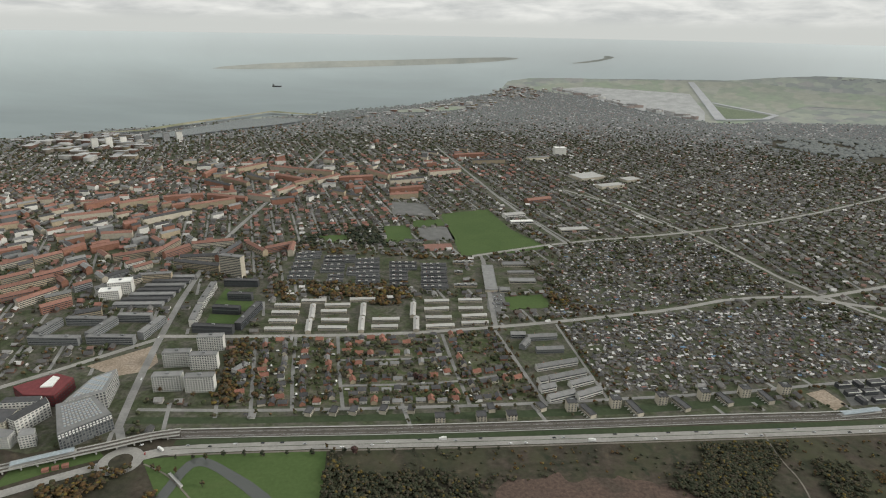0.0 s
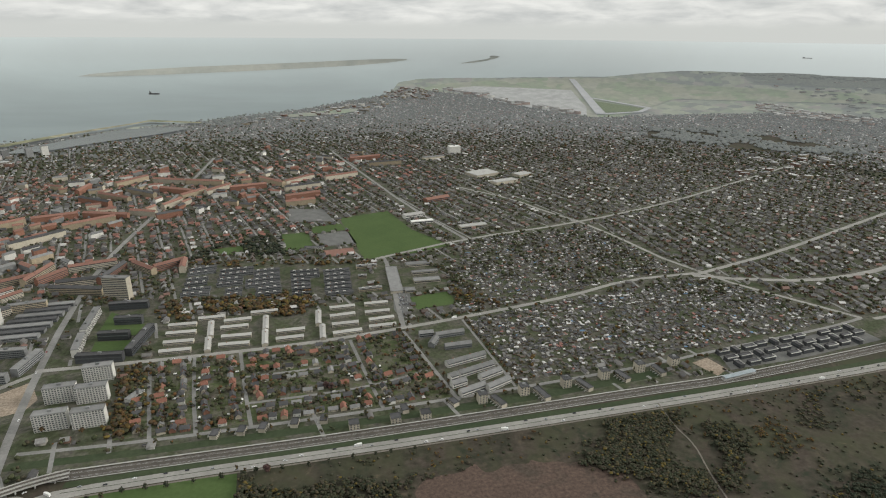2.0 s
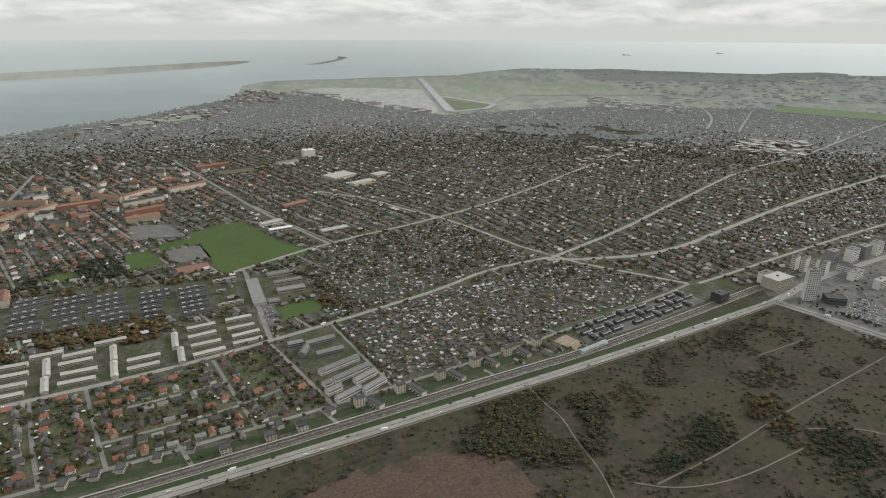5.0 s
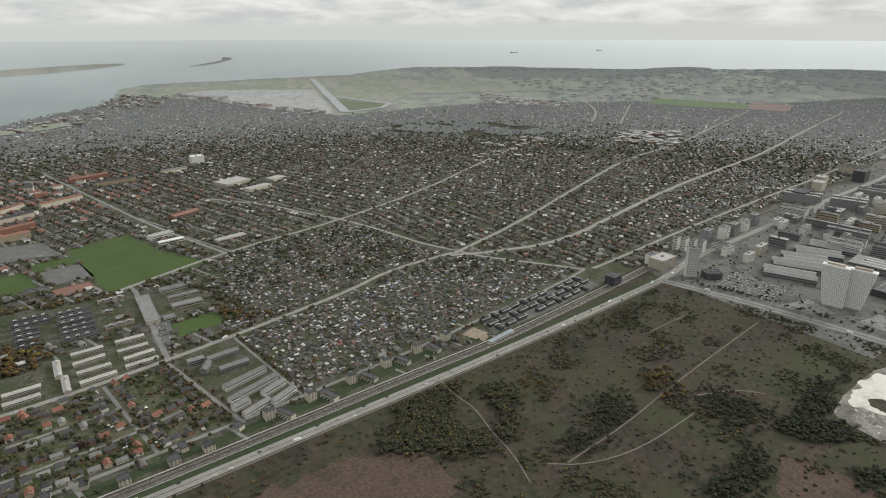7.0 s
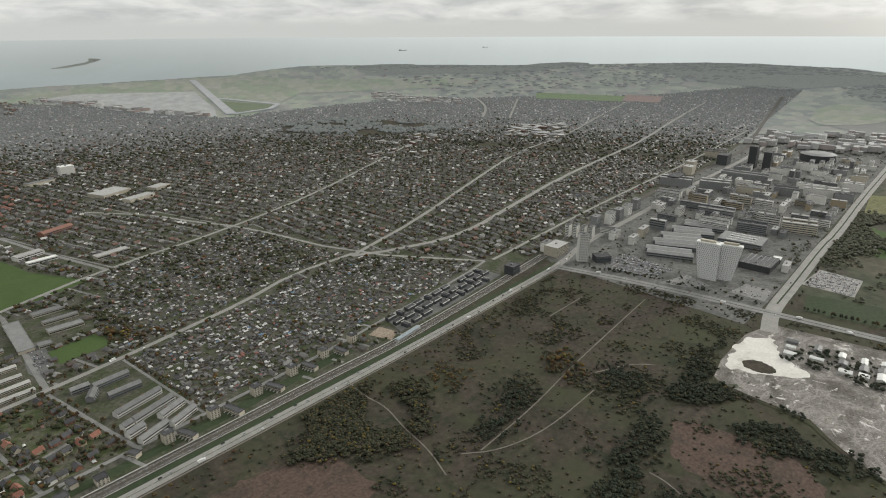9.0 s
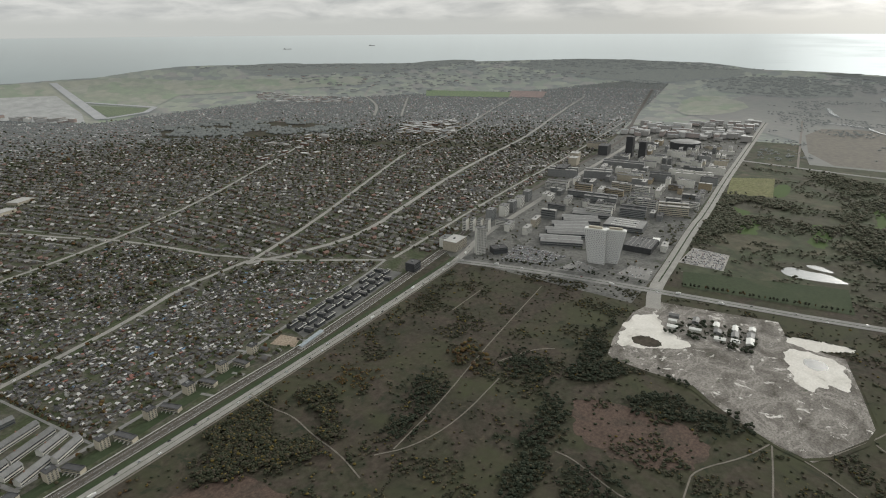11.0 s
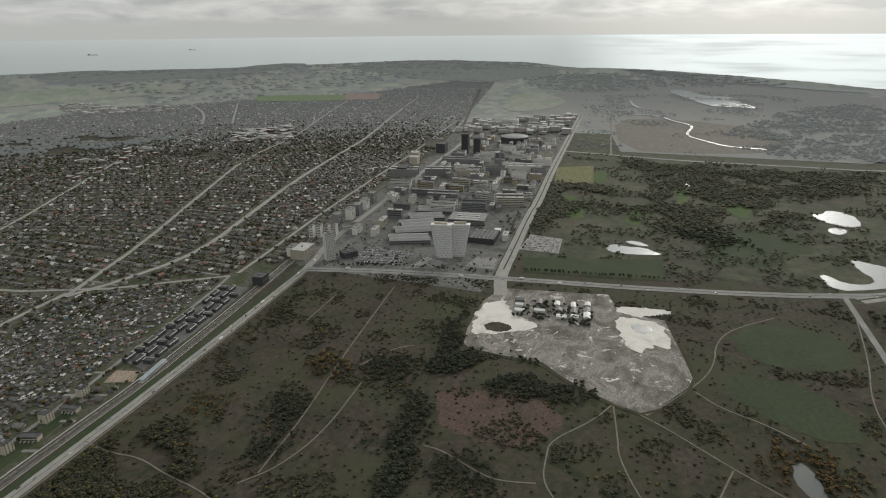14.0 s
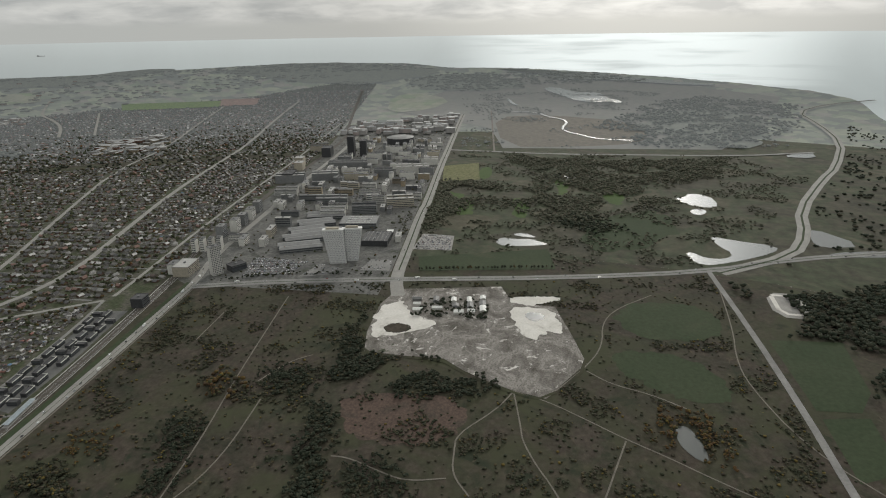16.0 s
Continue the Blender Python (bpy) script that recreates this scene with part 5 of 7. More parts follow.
# courtyard estates
for x0, y0, x1, y1, m in ((-645, 836, -566, 836, 0), (-643, 850, -634, 900, 0), (-624, 903, -560, 903, 0), (-560, 848, -546, 908, 0), (-556, 841, -482, 841, 0), (-545, 918, -490, 918, 0), (-478, 853, -468, 913, 0), (-406, 884, -338, 880, 1), (-334, 890, -322, 975, 1), (-398, 955, -350, 952, 1), (-418, 1072, -352, 1072, 1), (-414, 900, -424, 960, 2), (-426, 970, -434, 1060, 2), (-390, 1010, -345, 1008, 1)):
    block("courtyard_block", (x0 + x1) / 2, (y0 + y1) / 2, math.hypot(x1 - x0, y1 - y0), 11, 13, math.degrees(math.atan2(y1 - y0, x1 - x0)), (GREYWALL, DARKWALL, WHITEWALL)[m], (GREYROOF, DARKROOF, GREYROOF)[m], ("pale grey four-storey courtyard block", "dark-roofed four-storey courtyard block", "white stepped courtyard block with balconies")[m], group="courtyard blocks", win="band")
zone("lawn_court", [(-395, 895), (-345, 892), (-342, 945), (-402, 948)], 0.3, GRASS, "green courtyard lawn", "lawn")
zone("lawn_court_back", [(-408, 966), (-345, 962), (-340, 1000), (-412, 1060)], 0.3, GRASS, "green courtyard lawn", "lawn")
for i in range(7):
    block("low_hall", -540 + i * 3, 975 + i * 21, 86 - i * 3, 13, 6, 4, GREYWALL, DARKROOF if i % 2 else GREYROOF, "low grey workshop hall with flat roof", "hall", "workshop halls", 0, 2)
block("hospital_wing", -597, 1030, 40, 22, 26, 15, WHITEWALL, WHITEROOF, "white modern block with white roof", storeys=7, win="grid")
block("hospital_wing", -606, 1006, 34, 20, 18, 15, WHITEWALL, WHITEROOF, "white modern block with white roof", storeys=5, win="grid")
block("office_slab", -560, 1090, 60, 12, 16, 12, YBRICK, GREYROOF, "yellow brick slab with pale gable", storeys=5)
# broadcasting and university quarter
GLASSROOF = plain("blue_grey_roof_glazing", (0.24, 0.28, 0.30), 0.2, 0.3, 0.3, 0.5)


def roof_lights(t, corners, nu, nv, z, size, mats):
    """Rows of rooflights laid between the four corners of a roof, each a part of the roof."""
    c = [Vector((x - t.location.x, y - t.location.y)) for x, y in corners]
    turn = math.degrees(math.atan2(c[1].y - c[0].y, c[1].x - c[0].x))
    for i in range(nu):
        for j in range(nv):
            u, v = 0.12 + 0.76 * (i + 0.5) / nu, 0.12 + 0.76 * (j + 0.5) / nv
            p = c[0].lerp(c[1], u).lerp(c[3].lerp(c[2], u), v)
            part("skylight", shared_box("skylight", *size, mats[(i + j) % len(mats)]), None, roof_of(t), at=pose(p.x, p.y, z, 0, 0, turn))


MEDIA = [(-446, 583), (-404, 626), (-449, 666), (-484, 643)]
t = shaped("media_house", MEDIA, 23.5, GREYWALL, GREYROOF, "grey glass office house with white louvres and rooflights", "office building", 6, GLASS, 0.66, 3.4)
roof_lights(t, MEDIA, 11, 9, 24.0, (2.2, 2.6, 0.7), (GLASSROOF, PALEROOF))
for k in range(16):
    for j in range(2):
        f = (k + 0.5) / 16
        part("louvre", shared_box("louvre", 2.3, 0.3, 1.8, WHITEROOF), None, t, at=pose(-446 + 42 * f - t.location.x + 0.2, 583 + 43 * f - t.location.y - 0.2, 17.2 + j * 3.0, 0, 0, 45.7))
WING = [(-476, 645), (-435, 671), (-448, 726), (-470, 704)]
t = shaped("media_wing", WING, 25, CONCRETE, GREYROOF, "grey concrete wing with gridded facade and roof glazing", "office building", 6, GLASS, 0.55, 3.8)
roof_lights(t, WING, 7, 12, 25.5, (3.4, 2.6, 0.6), (GLASSROOF, GLASSROOF, PALEROOF))
shaped("red_studio", [(-571, 690), (-533, 725), (-503, 714), (-504, 671), (-546, 672)], 17, REDPAINT, REDPAINT, "dark red clad studio building with red roof", "studio building", 4, DARKROOF, 0.35, 5.0)
shaped("atrium_roof", [(-533, 688), (-531, 715), (-521, 712), (-518, 690)], 19, WHITEWALL, WHITEROOF, "white glazed atrium roof of the studio", "atrium", 1, gap=40)
shaped("student_block", [(-560, 662), (-516, 666), (-512, 654), (-560, 648)], 20, WHITEWALL, DARKROOF, "white apartment block with dark flat roof", "apartment block", 5, gap=4.4)
shaped("student_block", [(-510, 664), (-498, 652), (-516, 612), (-530, 618)], 20, WHITEWALL, DARKROOF, "white apartment block with dark flat roof", "apartment block", 5, gap=4.4)
shaped("student_block", [(-560, 640), (-530, 640), (-530, 612), (-560, 606)], 18, CREAM, DARKROOF, "white apartment block with dark flat roof", "apartment block", 5)
shaped("student_block", [(-530, 604), (-508, 600), (-508, 586), (-530, 586)], 16, WHITEWALL, GREYROOF, "white apartment block beside the station", "apartment block", 5)
shaped("student_block", [(-502, 602), (-486, 604), (-480, 592), (-496, 586)], 17, WHITEWALL, GREYROOF, "white apartment block beside the station", "apartment block", 5)
for x, y, h in ((-1379, 2378, 46), (-1343, 2417, 44), (-1305, 2456, 40), (-1137, 2601, 40), (-1273, 2510, 34), (-1250, 2538, 38), (-1180, 2570, 36)):
    block("high_rise", x, y, 24, 18, h, 40, WHITEWALL if h > 38 else GREYWALL, GREYROOF, "white high-rise near the shore", "high-rise", "shore high-rises", 0, 12)

# ---- the new town ----
HALLS = [(1238, 556, 67, -58), (1300, 572, 64, -55), (1354, 582, 60, -52), (1416, 584, 62, -56), (1484, 582, 70, -66)]
for x, y, l, a in HALLS:
    for k in (-1, 1):
        block("exhibition_hall", x + 14 * k * math.cos(radians(a + 90)), y + 14 * k * math.sin(radians(a + 90)), l + 30, 26, 10, a - 8, GREYWALL, GREYROOF, "long grey exhibition hall with low pitched roof", "exhibition hall", "exhibition halls", 2.5, 2)
CITYB = [(1502, 568, 79, -62), (1544, 491, 79, -75), (1623, 408, 90, -67), (1622, 613, 108, -92), (1683, 516, 75, -48), (1900, 735, 103, -49), (1928, 636, 96, -48), (1983, 554, 78, -61), (2038, 462, 135, -41), (2106, 722, 170, -68), (2396, 942, 91, -48), (1858, 843, 112, -7), (1700, 788, 81, -9)]
for i, (x, y, l, a) in enumerate(CITYB):
    for k in (-1, 1):
        block("city_block", x + 17 * k, y + 5 * k, l * 0.85, 13, 20 + 3 * (i % 3), -82 + (i % 3) * 4, (WHITEWALL, GREYWALL, CREAM, GREYWALL)[i % 4], (GREYROOF, DARKROOF, PALEROOF)[i % 3], "six-storey modern block with flat roof", group="new town blocks", storeys=5, win="band")
TOWS = [(1200, 771, 59, -45), (1296, 784, 59, -10), (1350, 776, 41, 4), (1394, 777, 41, 6), (1446, 782, 49, 8), (1514, 794, 51, 8), (1066, 766, 50, -13)]
for i, (x, y, l, a) in enumerate(TOWS):
    for k in range(1 if i else 4):
        block("office_tower", x + k * 9 - (14 if i == 0 else 0), y - k * 16 + (20 if i == 0 else 0), 30 if i else 10, 18, 30 if i < 6 else 22, 8 if i else 100, (WHITEWALL, GREYWALL)[i % 2], GREYROOF, "pale office tower beside the railway", "office building", "office towers", 0, 7, "band")
block("hotel_slab", 1068, 672, 22, 15, 62, -35, WHITEWALL, GREYROOF, "tall white apartment tower at the crossroads", "tower", storeys=16, win="grid")
block("dark_annex", 1098, 642, 34, 24, 13, -35, DARKWALL, DARKROOF, "low dark building at the foot of the tower", "office building", storeys=4)
block("dark_office", 905, 735, 26, 22, 18, 8, DARKWALL, DARKROOF, "dark glazed office block by railway", "office building", storeys=5)
block("company_house", 1066, 740, 52, 34, 22, 6, CREAM, PALEROOF, "pale office house with columned facade", "office building", storeys=6, win="grid")
for x, y, w, d, h, lab in ((2300, 770, 40, 26, 78, "dark glass office twin tower"), (2308, 722, 36, 26, 62, "dark glass office twin tower"), (2290, 868, 60, 36, 36, "black angular office block with flat roof"), (1870, 850, 70, 34, 30, "dark curved-roof office block"), (2095, 905, 40, 30, 34, "pale office block near the rails"), (2040, 885, 40, 30, 28, "pale office block near the rails")):
    block("office_tower", x, y, w, d, h, 8, DARKWALL if "pale" not in lab else CREAM, DARKROOF if "pale" not in lab else PALEROOF, lab, "office building", storeys=max(6, h // 5))
bm = bmesh.new()
bmesh.ops.create_cone(bm, segments=40, radius1=62, radius2=58, depth=26, cap_ends=True)
t = thing("arena", 2600, 640, 0, "large grey drum-shaped sports arena", "arena")
BIG.append((2600, 640, 70))
part("wall", bm, DARKWALL, t, at=pose(0, 0, 13))
bm = bmesh.new()
bmesh.ops.create_cone(bm, segments=40, radius1=60, radius2=40, depth=5, cap_ends=True)
part("roof", bm, GREYROOF, t, at=pose(0, 0, 28.6))
t = block("dark_hall", 1310, 390, 72, 62, 13, 4, DARKWALL, DARKROOF, "dark exhibition hall with rows of skylights", "exhibition hall", storeys=3)
for i in range(8):
    for j in range(6):
        part("skylight", shared_box("skylight", 2.4, 2.4, 0.8, PALEROOF), None, roof_of(t), at=pose(-30 + i * 8.5, -24 + j * 9.6, 13.35))
block("glass_foyer", 1290, 455, 60, 40, 11, 4, GREYWALL, WHITEROOF, "exhibition foyer with white barred roof", "exhibition hall", storeys=3)
block("kiosk_house", 1365, 372, 24, 16, 8, 10, DARKWALL, WHITEROOF, "small white-roofed house beside the boulevard", "building", storeys=2)
t = block("exhibition_centre", 1430, 470, 95, 70, 14, -82, GREYWALL, GREYROOF, "large grey exhibition centre with rooflights", "exhibition hall", storeys=3)
for i in range(4):
    part("roof_light", shared_box("roof_light", 60, 2.0, 1.0, WHITEROOF), None, roof_of(t), at=pose(0, -26 + i * 17, 14.35))

# fill of modern blocks further south
rc = random.Random(9)
cand = np.array([(1250 + gx * 76 + rc.uniform(-8, 8), 330 + gy * 54 + gx * 8 + rc.uniform(-6, 6)) for gx in range(19) for gy in range(10)])
for _ in (0,):
    for x, y in cand[inside(cand, CITY) & free(cand, 12)]:
        if any(math.hypot(x - a, y - b) < r + 5 for a, b, r in BIG) or rc.random() < 0.04 or math.hypot(x, y) > 2950:
            continue
        h = rc.choice([14, 18, 20, 24])
        w = rc.choice([WHITEWALL, GREYWALL, WHITEWALL, CREAM, GREYWALL, YBRICK])
        block("city_block", x, y, rc.uniform(34, 54), 13, h, 8 + rc.choice([0, 90]), w, rc.choice([GREYROOF, DARKROOF, PALEROOF]), "modern apartment block with flat roof", group="new town blocks", storeys=min(4, h // 3))
        if rc.random() < 0.6:
            block("city_block", x + 18, y + 24, rc.uniform(30, 50), 13, h * 0.9, 8 + rc.choice([0, 90]), w, rc.choice([GREYROOF, DARKROOF, PALEROOF]), "modern apartment block with flat roof", group="new town blocks", storeys=min(4, h // 3))


def leaning_tower(x, y, turn, width, depth, h, lean, label):
    """A hotel tower that leans along its own length, with rows of slanted windows."""
    BIG.append((x, y, 45))
    t = thing("hotel_tower", x, y, turn, label, "hotel tower", "twin hotel towers")
    lo = [(-width * 0.38, -depth / 2), (width * 0.38, -depth / 2), (width * 0.38, depth / 2), (-width * 0.38, depth / 2)]
    hi = [(-width / 2 + lean, -depth / 2), (width / 2 + lean, -depth / 2), (width / 2 + lean, depth / 2), (-width / 2 + lean, depth / 2)]
    bm = bmesh.new()
    a, b = [bm.verts.new((*p, 0)) for p in lo], [bm.verts.new((*p, h)) for p in hi]
    bm.faces.new(a[::-1]); bm.faces.new(b)
    for i in range(4):
        bm.faces.new((a[i], a[(i + 1) % 4], b[(i + 1) % 4], b[i]))
    part("wall", bm, ALUMINIUM, t)
    part("roof", prism(bmesh.new(), [(p[0] * 0.97 + lean * 0.03, p[1] * 0.96) for p in hi], h, h + 0.8), WHITEROOF, t)
    bm = box(bmesh.new(), -width * 0.32 + lean, width * 0.3 + lean, -depth * 0.2, depth * 0.2, h + 0.8, h + 5)
    part("sky_bar", bm, CREAM, t, "pale roof housing with skylights")
    rows, cols = 18, 12
    for side in (0, 1, 2, 3):
        p0, p1, q0, q1 = [Vector((*lo[side], 0)), Vector((*lo[(side + 1) % 4], 0)), Vector((*hi[side], h)), Vector((*hi[(side + 1) % 4], h))]
        nor = (p1 - p0).cross(q0 - p0).normalized() * 0.12
        nc = cols if side % 2 == 0 else 5
        if (t.matrix_basis.to_3x3() @ nor).dot(Vector((x, y, 0))) > 0:
            continue
        for r in range(rows):
            for c in range(nc):
                sh = 0.25 if r % 2 else -0.05
                f = lambda u, v: (p0.lerp(p1, u)).lerp(q0.lerp(q1, u), v) + nor
                u0, u1, v0, v1 = (c + 0.28 + sh) / nc, (c + 0.75 + sh) / nc, (r + 0.42) / (rows + 0.6), (r + 1.0) / (rows + 0.6)
                if u1 > 0.99:
                    continue
                bm = bmesh.new()
                bm.faces.new([bm.verts.new(k) for k in (f(u0, v0), f(u1, v0), f(u1 - 0.12 / nc, v1), f(u0 + 0.2 / nc, v1))])
                me = bpy.data.meshes.new("window"); bm.to_mesh(me); bm.free(); me.materials.append(SHADOWGLASS)
                w = new("window", me); w.parent = t
    return t


leaning_tower(1166, 437, -79, 46, 15, 76, -8, "white leaning hotel tower with slanted window lattice")
leaning_tower(1184, 415, -74, 44, 15, 74, 7, "white leaning hotel tower with slanted window lattice")

# streets between the plots
mid = np.array([(a + b) / 2 for a, b in street_quads])
keep = free(mid) & in_view(mid)
for poly in (HUTS, HUTS_NORTH, NEAR):
    keep &= ~inside(mid, poly)
ends = np.array(street_quads)[keep]
dirn = ends[:, 1] - ends[:, 0]
nrm = np.column_stack([-dirn[:, 1], dirn[:, 0]]) / np.linalg.norm(dirn, axis=1)[:, None] * 2.6
quad = np.stack([ends[:, 0] - nrm, ends[:, 1] - nrm, ends[:, 1] + nrm, ends[:, 0] + nrm], 1).reshape(-1, 2)
tagged(mesh_object("residential_streets", lay(lifted(quad, 0.3)), np.arange(len(quad)).reshape(-1, 4), STREET), "narrow grey residential streets between gardens", "street", kind="structure")

ok = free(house_xy, 5)
for x, y, r in BIG:
    ok &= np.hypot(house_xy[:, 0] - x, house_xy[:, 1] - y) > r
house_xy, house_turn = house_xy[ok], house_turn[ok]
hut = inside(house_xy, HUTS) | inside(house_xy, HUTS_NORTH)
near = inside(house_xy, NEAR)
red = inside(house_xy, RED_TOWN)


def house_stuff(name, sel, roof, label, size=(11, 8.5, 7.2), drop=0.06, shake=1.8, walls=None):
    p, t = house_xy[sel], house_turn[sel]
    m = rng.random(len(p)) > drop
    p, t = p[m] + rng.normal(0, shake, (m.sum(), 2)), t[m] + rng.choice([0, np.pi / 2], m.sum()) + rng.normal(0, 0.05, m.sum())
    n = len(p)
    sx, sy, sz = rng.uniform(0.8, 1.25, n) * size[0], rng.uniform(0.8, 1.2, n) * size[1], rng.uniform(0.7, 1.15, n) * size[2]
    vw, fw = spread(HW, HWT, p[:, 0], p[:, 1], np.zeros(n), t, sx, sy, sz)
    vr, fr = spread(HR, HRT, p[:, 0], p[:, 1], np.zeros(n), t, sx, sy, sz)
    v, f = np.concatenate([vw, vr]), np.concatenate([fw, fr + len(vw)])
    tagged(mesh_object(name, lay(v), f, [walls or WALLS, roof], np.repeat([0, 1], [len(fw), len(fr)])), label, "houses", kind="stuff")


# beyond about 3.15 km houses switch to the copies with painted haze
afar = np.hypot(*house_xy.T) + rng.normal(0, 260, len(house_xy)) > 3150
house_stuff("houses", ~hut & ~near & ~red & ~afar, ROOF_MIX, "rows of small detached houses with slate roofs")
house_stuff("distant_houses", ~hut & ~near & ~red & afar, ROOF_HAZED, "far small houses towards the coast", walls=WALLS_HAZED)
house_stuff("town_houses", red & ~near, ROOF_TOWN, "small brick houses with red and black roofs", (12, 9, 8.5))


def hut_stuff(name, poly, n, roof, label):
    lo, hi = np.min(poly, 0), np.max(poly, 0)
    p = rng.uniform(lo, hi, (n, 2))
    p = p[inside(p, poly)]
    p = p[free(p, 3)]
    n = len(p)
    t = U0 + rng.choice([0, np.pi / 2], n) + rng.normal(0, 0.12, n)
    sx, sy, sz = rng.uniform(3.5, 8.5, n), rng.uniform(2.8, 5.2, n), rng.uniform(2.4, 3.8, n)
    vw, fw = spread(HW, HWT, p[:, 0], p[:, 1], np.zeros(n), t, sx, sy, sz)
    vr, fr = spread(HR * (1, 1, 0.8) + (0, 0, 0.15), HRT, p[:, 0], p[:, 1], np.zeros(n), t, sx, sy, sz)
    v, f = np.concatenate([vw, vr]), np.concatenate([fw, fr + len(vw)])
    tagged(mesh_object(name, lay(v), f, [WALLS, roof], np.repeat([0, 1], [len(fw), len(fr)])), label, "huts", kind="stuff")


hut_stuff("garden_huts", HUTS, 4300, ROOF_HUT, "crowded allotment huts with pale and dark roofs")
hut_stuff("garden_huts", HUTS_NORTH, 3900, ROOF_HUT, "crowded allotment huts with pale and dark roofs")
hut_stuff("garden_huts", HUTS_FAR, 3600, ROOF_HUT, "far allotment huts with pale and dark roofs")
# sheds and garages in the back gardens
sh = house_xy[~hut & (np.hypot(*house_xy.T) < 2600)]
sh = sh[rng.random(len(sh)) < 0.65]
sh = sh + rng.normal(0, 9, sh.shape)
sh = sh[free(sh, 2)]
n = len(sh)
v1, f1 = spread(HW * (1, 1, 1), HWT, sh[:, 0], sh[:, 1], np.zeros(n), U0 + rng.choice([0, 1.57], n), rng.uniform(3, 7, n), rng.uniform(2.5, 4, n), rng.uniform(2.4, 3.4, n))
v2, f2 = spread(HR * (1, 1, 0.6) + (0, 0, 0.3), HRT, sh[:, 0], sh[:, 1], np.zeros(n), U0 + rng.choice([0, 1.57], n), rng.uniform(3, 7, n), rng.uniform(2.5, 4, n), rng.uniform(2.4, 3.4, n))
tagged(mesh_object("sheds", lay(np.concatenate([v1, v2])), np.concatenate([f1, f2 + len(v1)]), [WALLS, ROOF_HUT], np.repeat([0, 1], [len(f1), len(f2)])), "small garden sheds and garages behind the houses", "sheds", kind="stuff")

# ---- trees and scrub in bulk ----
ICO = bmesh.new()
bmesh.ops.create_icosphere(ICO, subdivisions=1, radius=1.0)
ICV = np.array([v.co[:] for v in ICO.verts]); ICF = np.array([[v.index for v in f.verts] for f in ICO.faces])
ICO.free()


def clumps(name, p, radius, height, mat, label, blobs, category="trees", kind="stuff"):
    """Crowns of several ragged clumps each."""
    n = len(p)
    if n == 0:
        return
    R = rng.uniform(0.65, 1.35, n) * radius
    foot = 0.5 * np.clip((np.hypot(*p.T) - 2400) / 60, 0, 14)
    V, F, o = [], [], 0
    for b in range(blobs):
        ang, off = rng.uniform(0, 6.28, n), (0 if blobs == 1 else rng.uniform(0.25, 0.75, n)) * R
        r = R * (rng.uniform(0.3, 0.55, n) if blobs > 3 else rng.uniform(0.5, 0.8, n) if blobs > 1 else 1.0)
        z = height * R / radius * (rng.uniform(0.45, 0.8, n) if blobs > 1 else 0.5)
        v, f = spread(ICV, ICF, p[:, 0] + np.cos(ang) * off, p[:, 1] + np.sin(ang) * off, z + foot, rng.uniform(0, 6.28, n), r, r, r * (height / radius * 0.45), 0.28)
        V.append(v); F.append(f + o); o += len(v)
    tagged(mesh_object(name, lay(np.concatenate(V)), np.concatenate(F), mat), label, category, kind=kind)


def scatter(poly, n):
    lo, hi = np.min(poly, 0), np.max(poly, 0)
    p = rng.uniform(lo, hi, (n, 2))
    p = p[inside(p, poly)]
    return p[in_view(p)]


def patchy(p, scale, cut, salt=0.0):
    """Keeps the points where a smooth field is high, so that growth comes in thickets."""
    f = np.array([noise.noise((x * scale + salt, y * scale, salt)) for x, y in p])
    return p[f > cut]


def big_free(p):
    ok = np.ones(len(p), bool)
    for x, y, r in BIG:
        ok &= np.hypot(p[:, 0] - x, p[:, 1] - y) > r * 0.9
    return p[ok]


gt = scatter(SUBURB, 125000)
gt = gt[free(gt, 2)]
d = np.hypot(*gt.T)
gt = big_free(gt[(d < 1500) | (rng.random(len(gt)) < np.where(d < 3000, 0.62, 0.34))])
extra = scatter(NEAR, 500)
gt = gt[~inside(gt, NEAR) | (rng.random(len(gt)) < 0.75)]
extra = extra[free(extra, 2)]
for lane in NEAR_LANES:
    extra = extra[~near_line(extra, lane, 4.5)]
gt = np.concatenate([gt, extra])
d = np.hypot(*gt.T)
gold = rng.random(len(gt)) < 0.09
a = d < 1150
hutm = inside(gt, HUTS) | inside(gt, HUTS_NORTH)
clumps("garden_trees", gt[a & ~gold & ~hutm], 3.6, 6.5, LEAF_MIX, "bare and green garden trees between houses", 3)
clumps("garden_bushes", gt[a & ~gold & hutm], 2.4, 3.6, LEAF_MIX, "bushes and hedges between allotment huts", 2, "bushes")
clumps("autumn_trees", gt[a & gold], 3.4, 6.5, LEAF_GOLD, "orange and yellow autumn garden trees", 3)
b = (d >= 1150) & (d < 2300)
clumps("garden_trees", gt[b & ~gold], 4.2, 7.0, LEAF_MIX, "bare and green garden trees between houses", 2)
clumps("autumn_trees", gt[b & gold & (rng.random(len(gt)) < 0.5)], 3.8, 7.0, LEAF_GOLD, "orange and yellow autumn garden trees", 2)
c = d >= 2300
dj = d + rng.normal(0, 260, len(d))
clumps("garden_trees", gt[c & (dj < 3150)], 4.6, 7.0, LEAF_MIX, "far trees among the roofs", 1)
# the farthest crowns use the foliage with haze painted in
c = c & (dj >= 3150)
clumps("distant_trees", gt[c], 5.0, 7.5, LEAF_HAZED, "far trees among the roofs", 1)

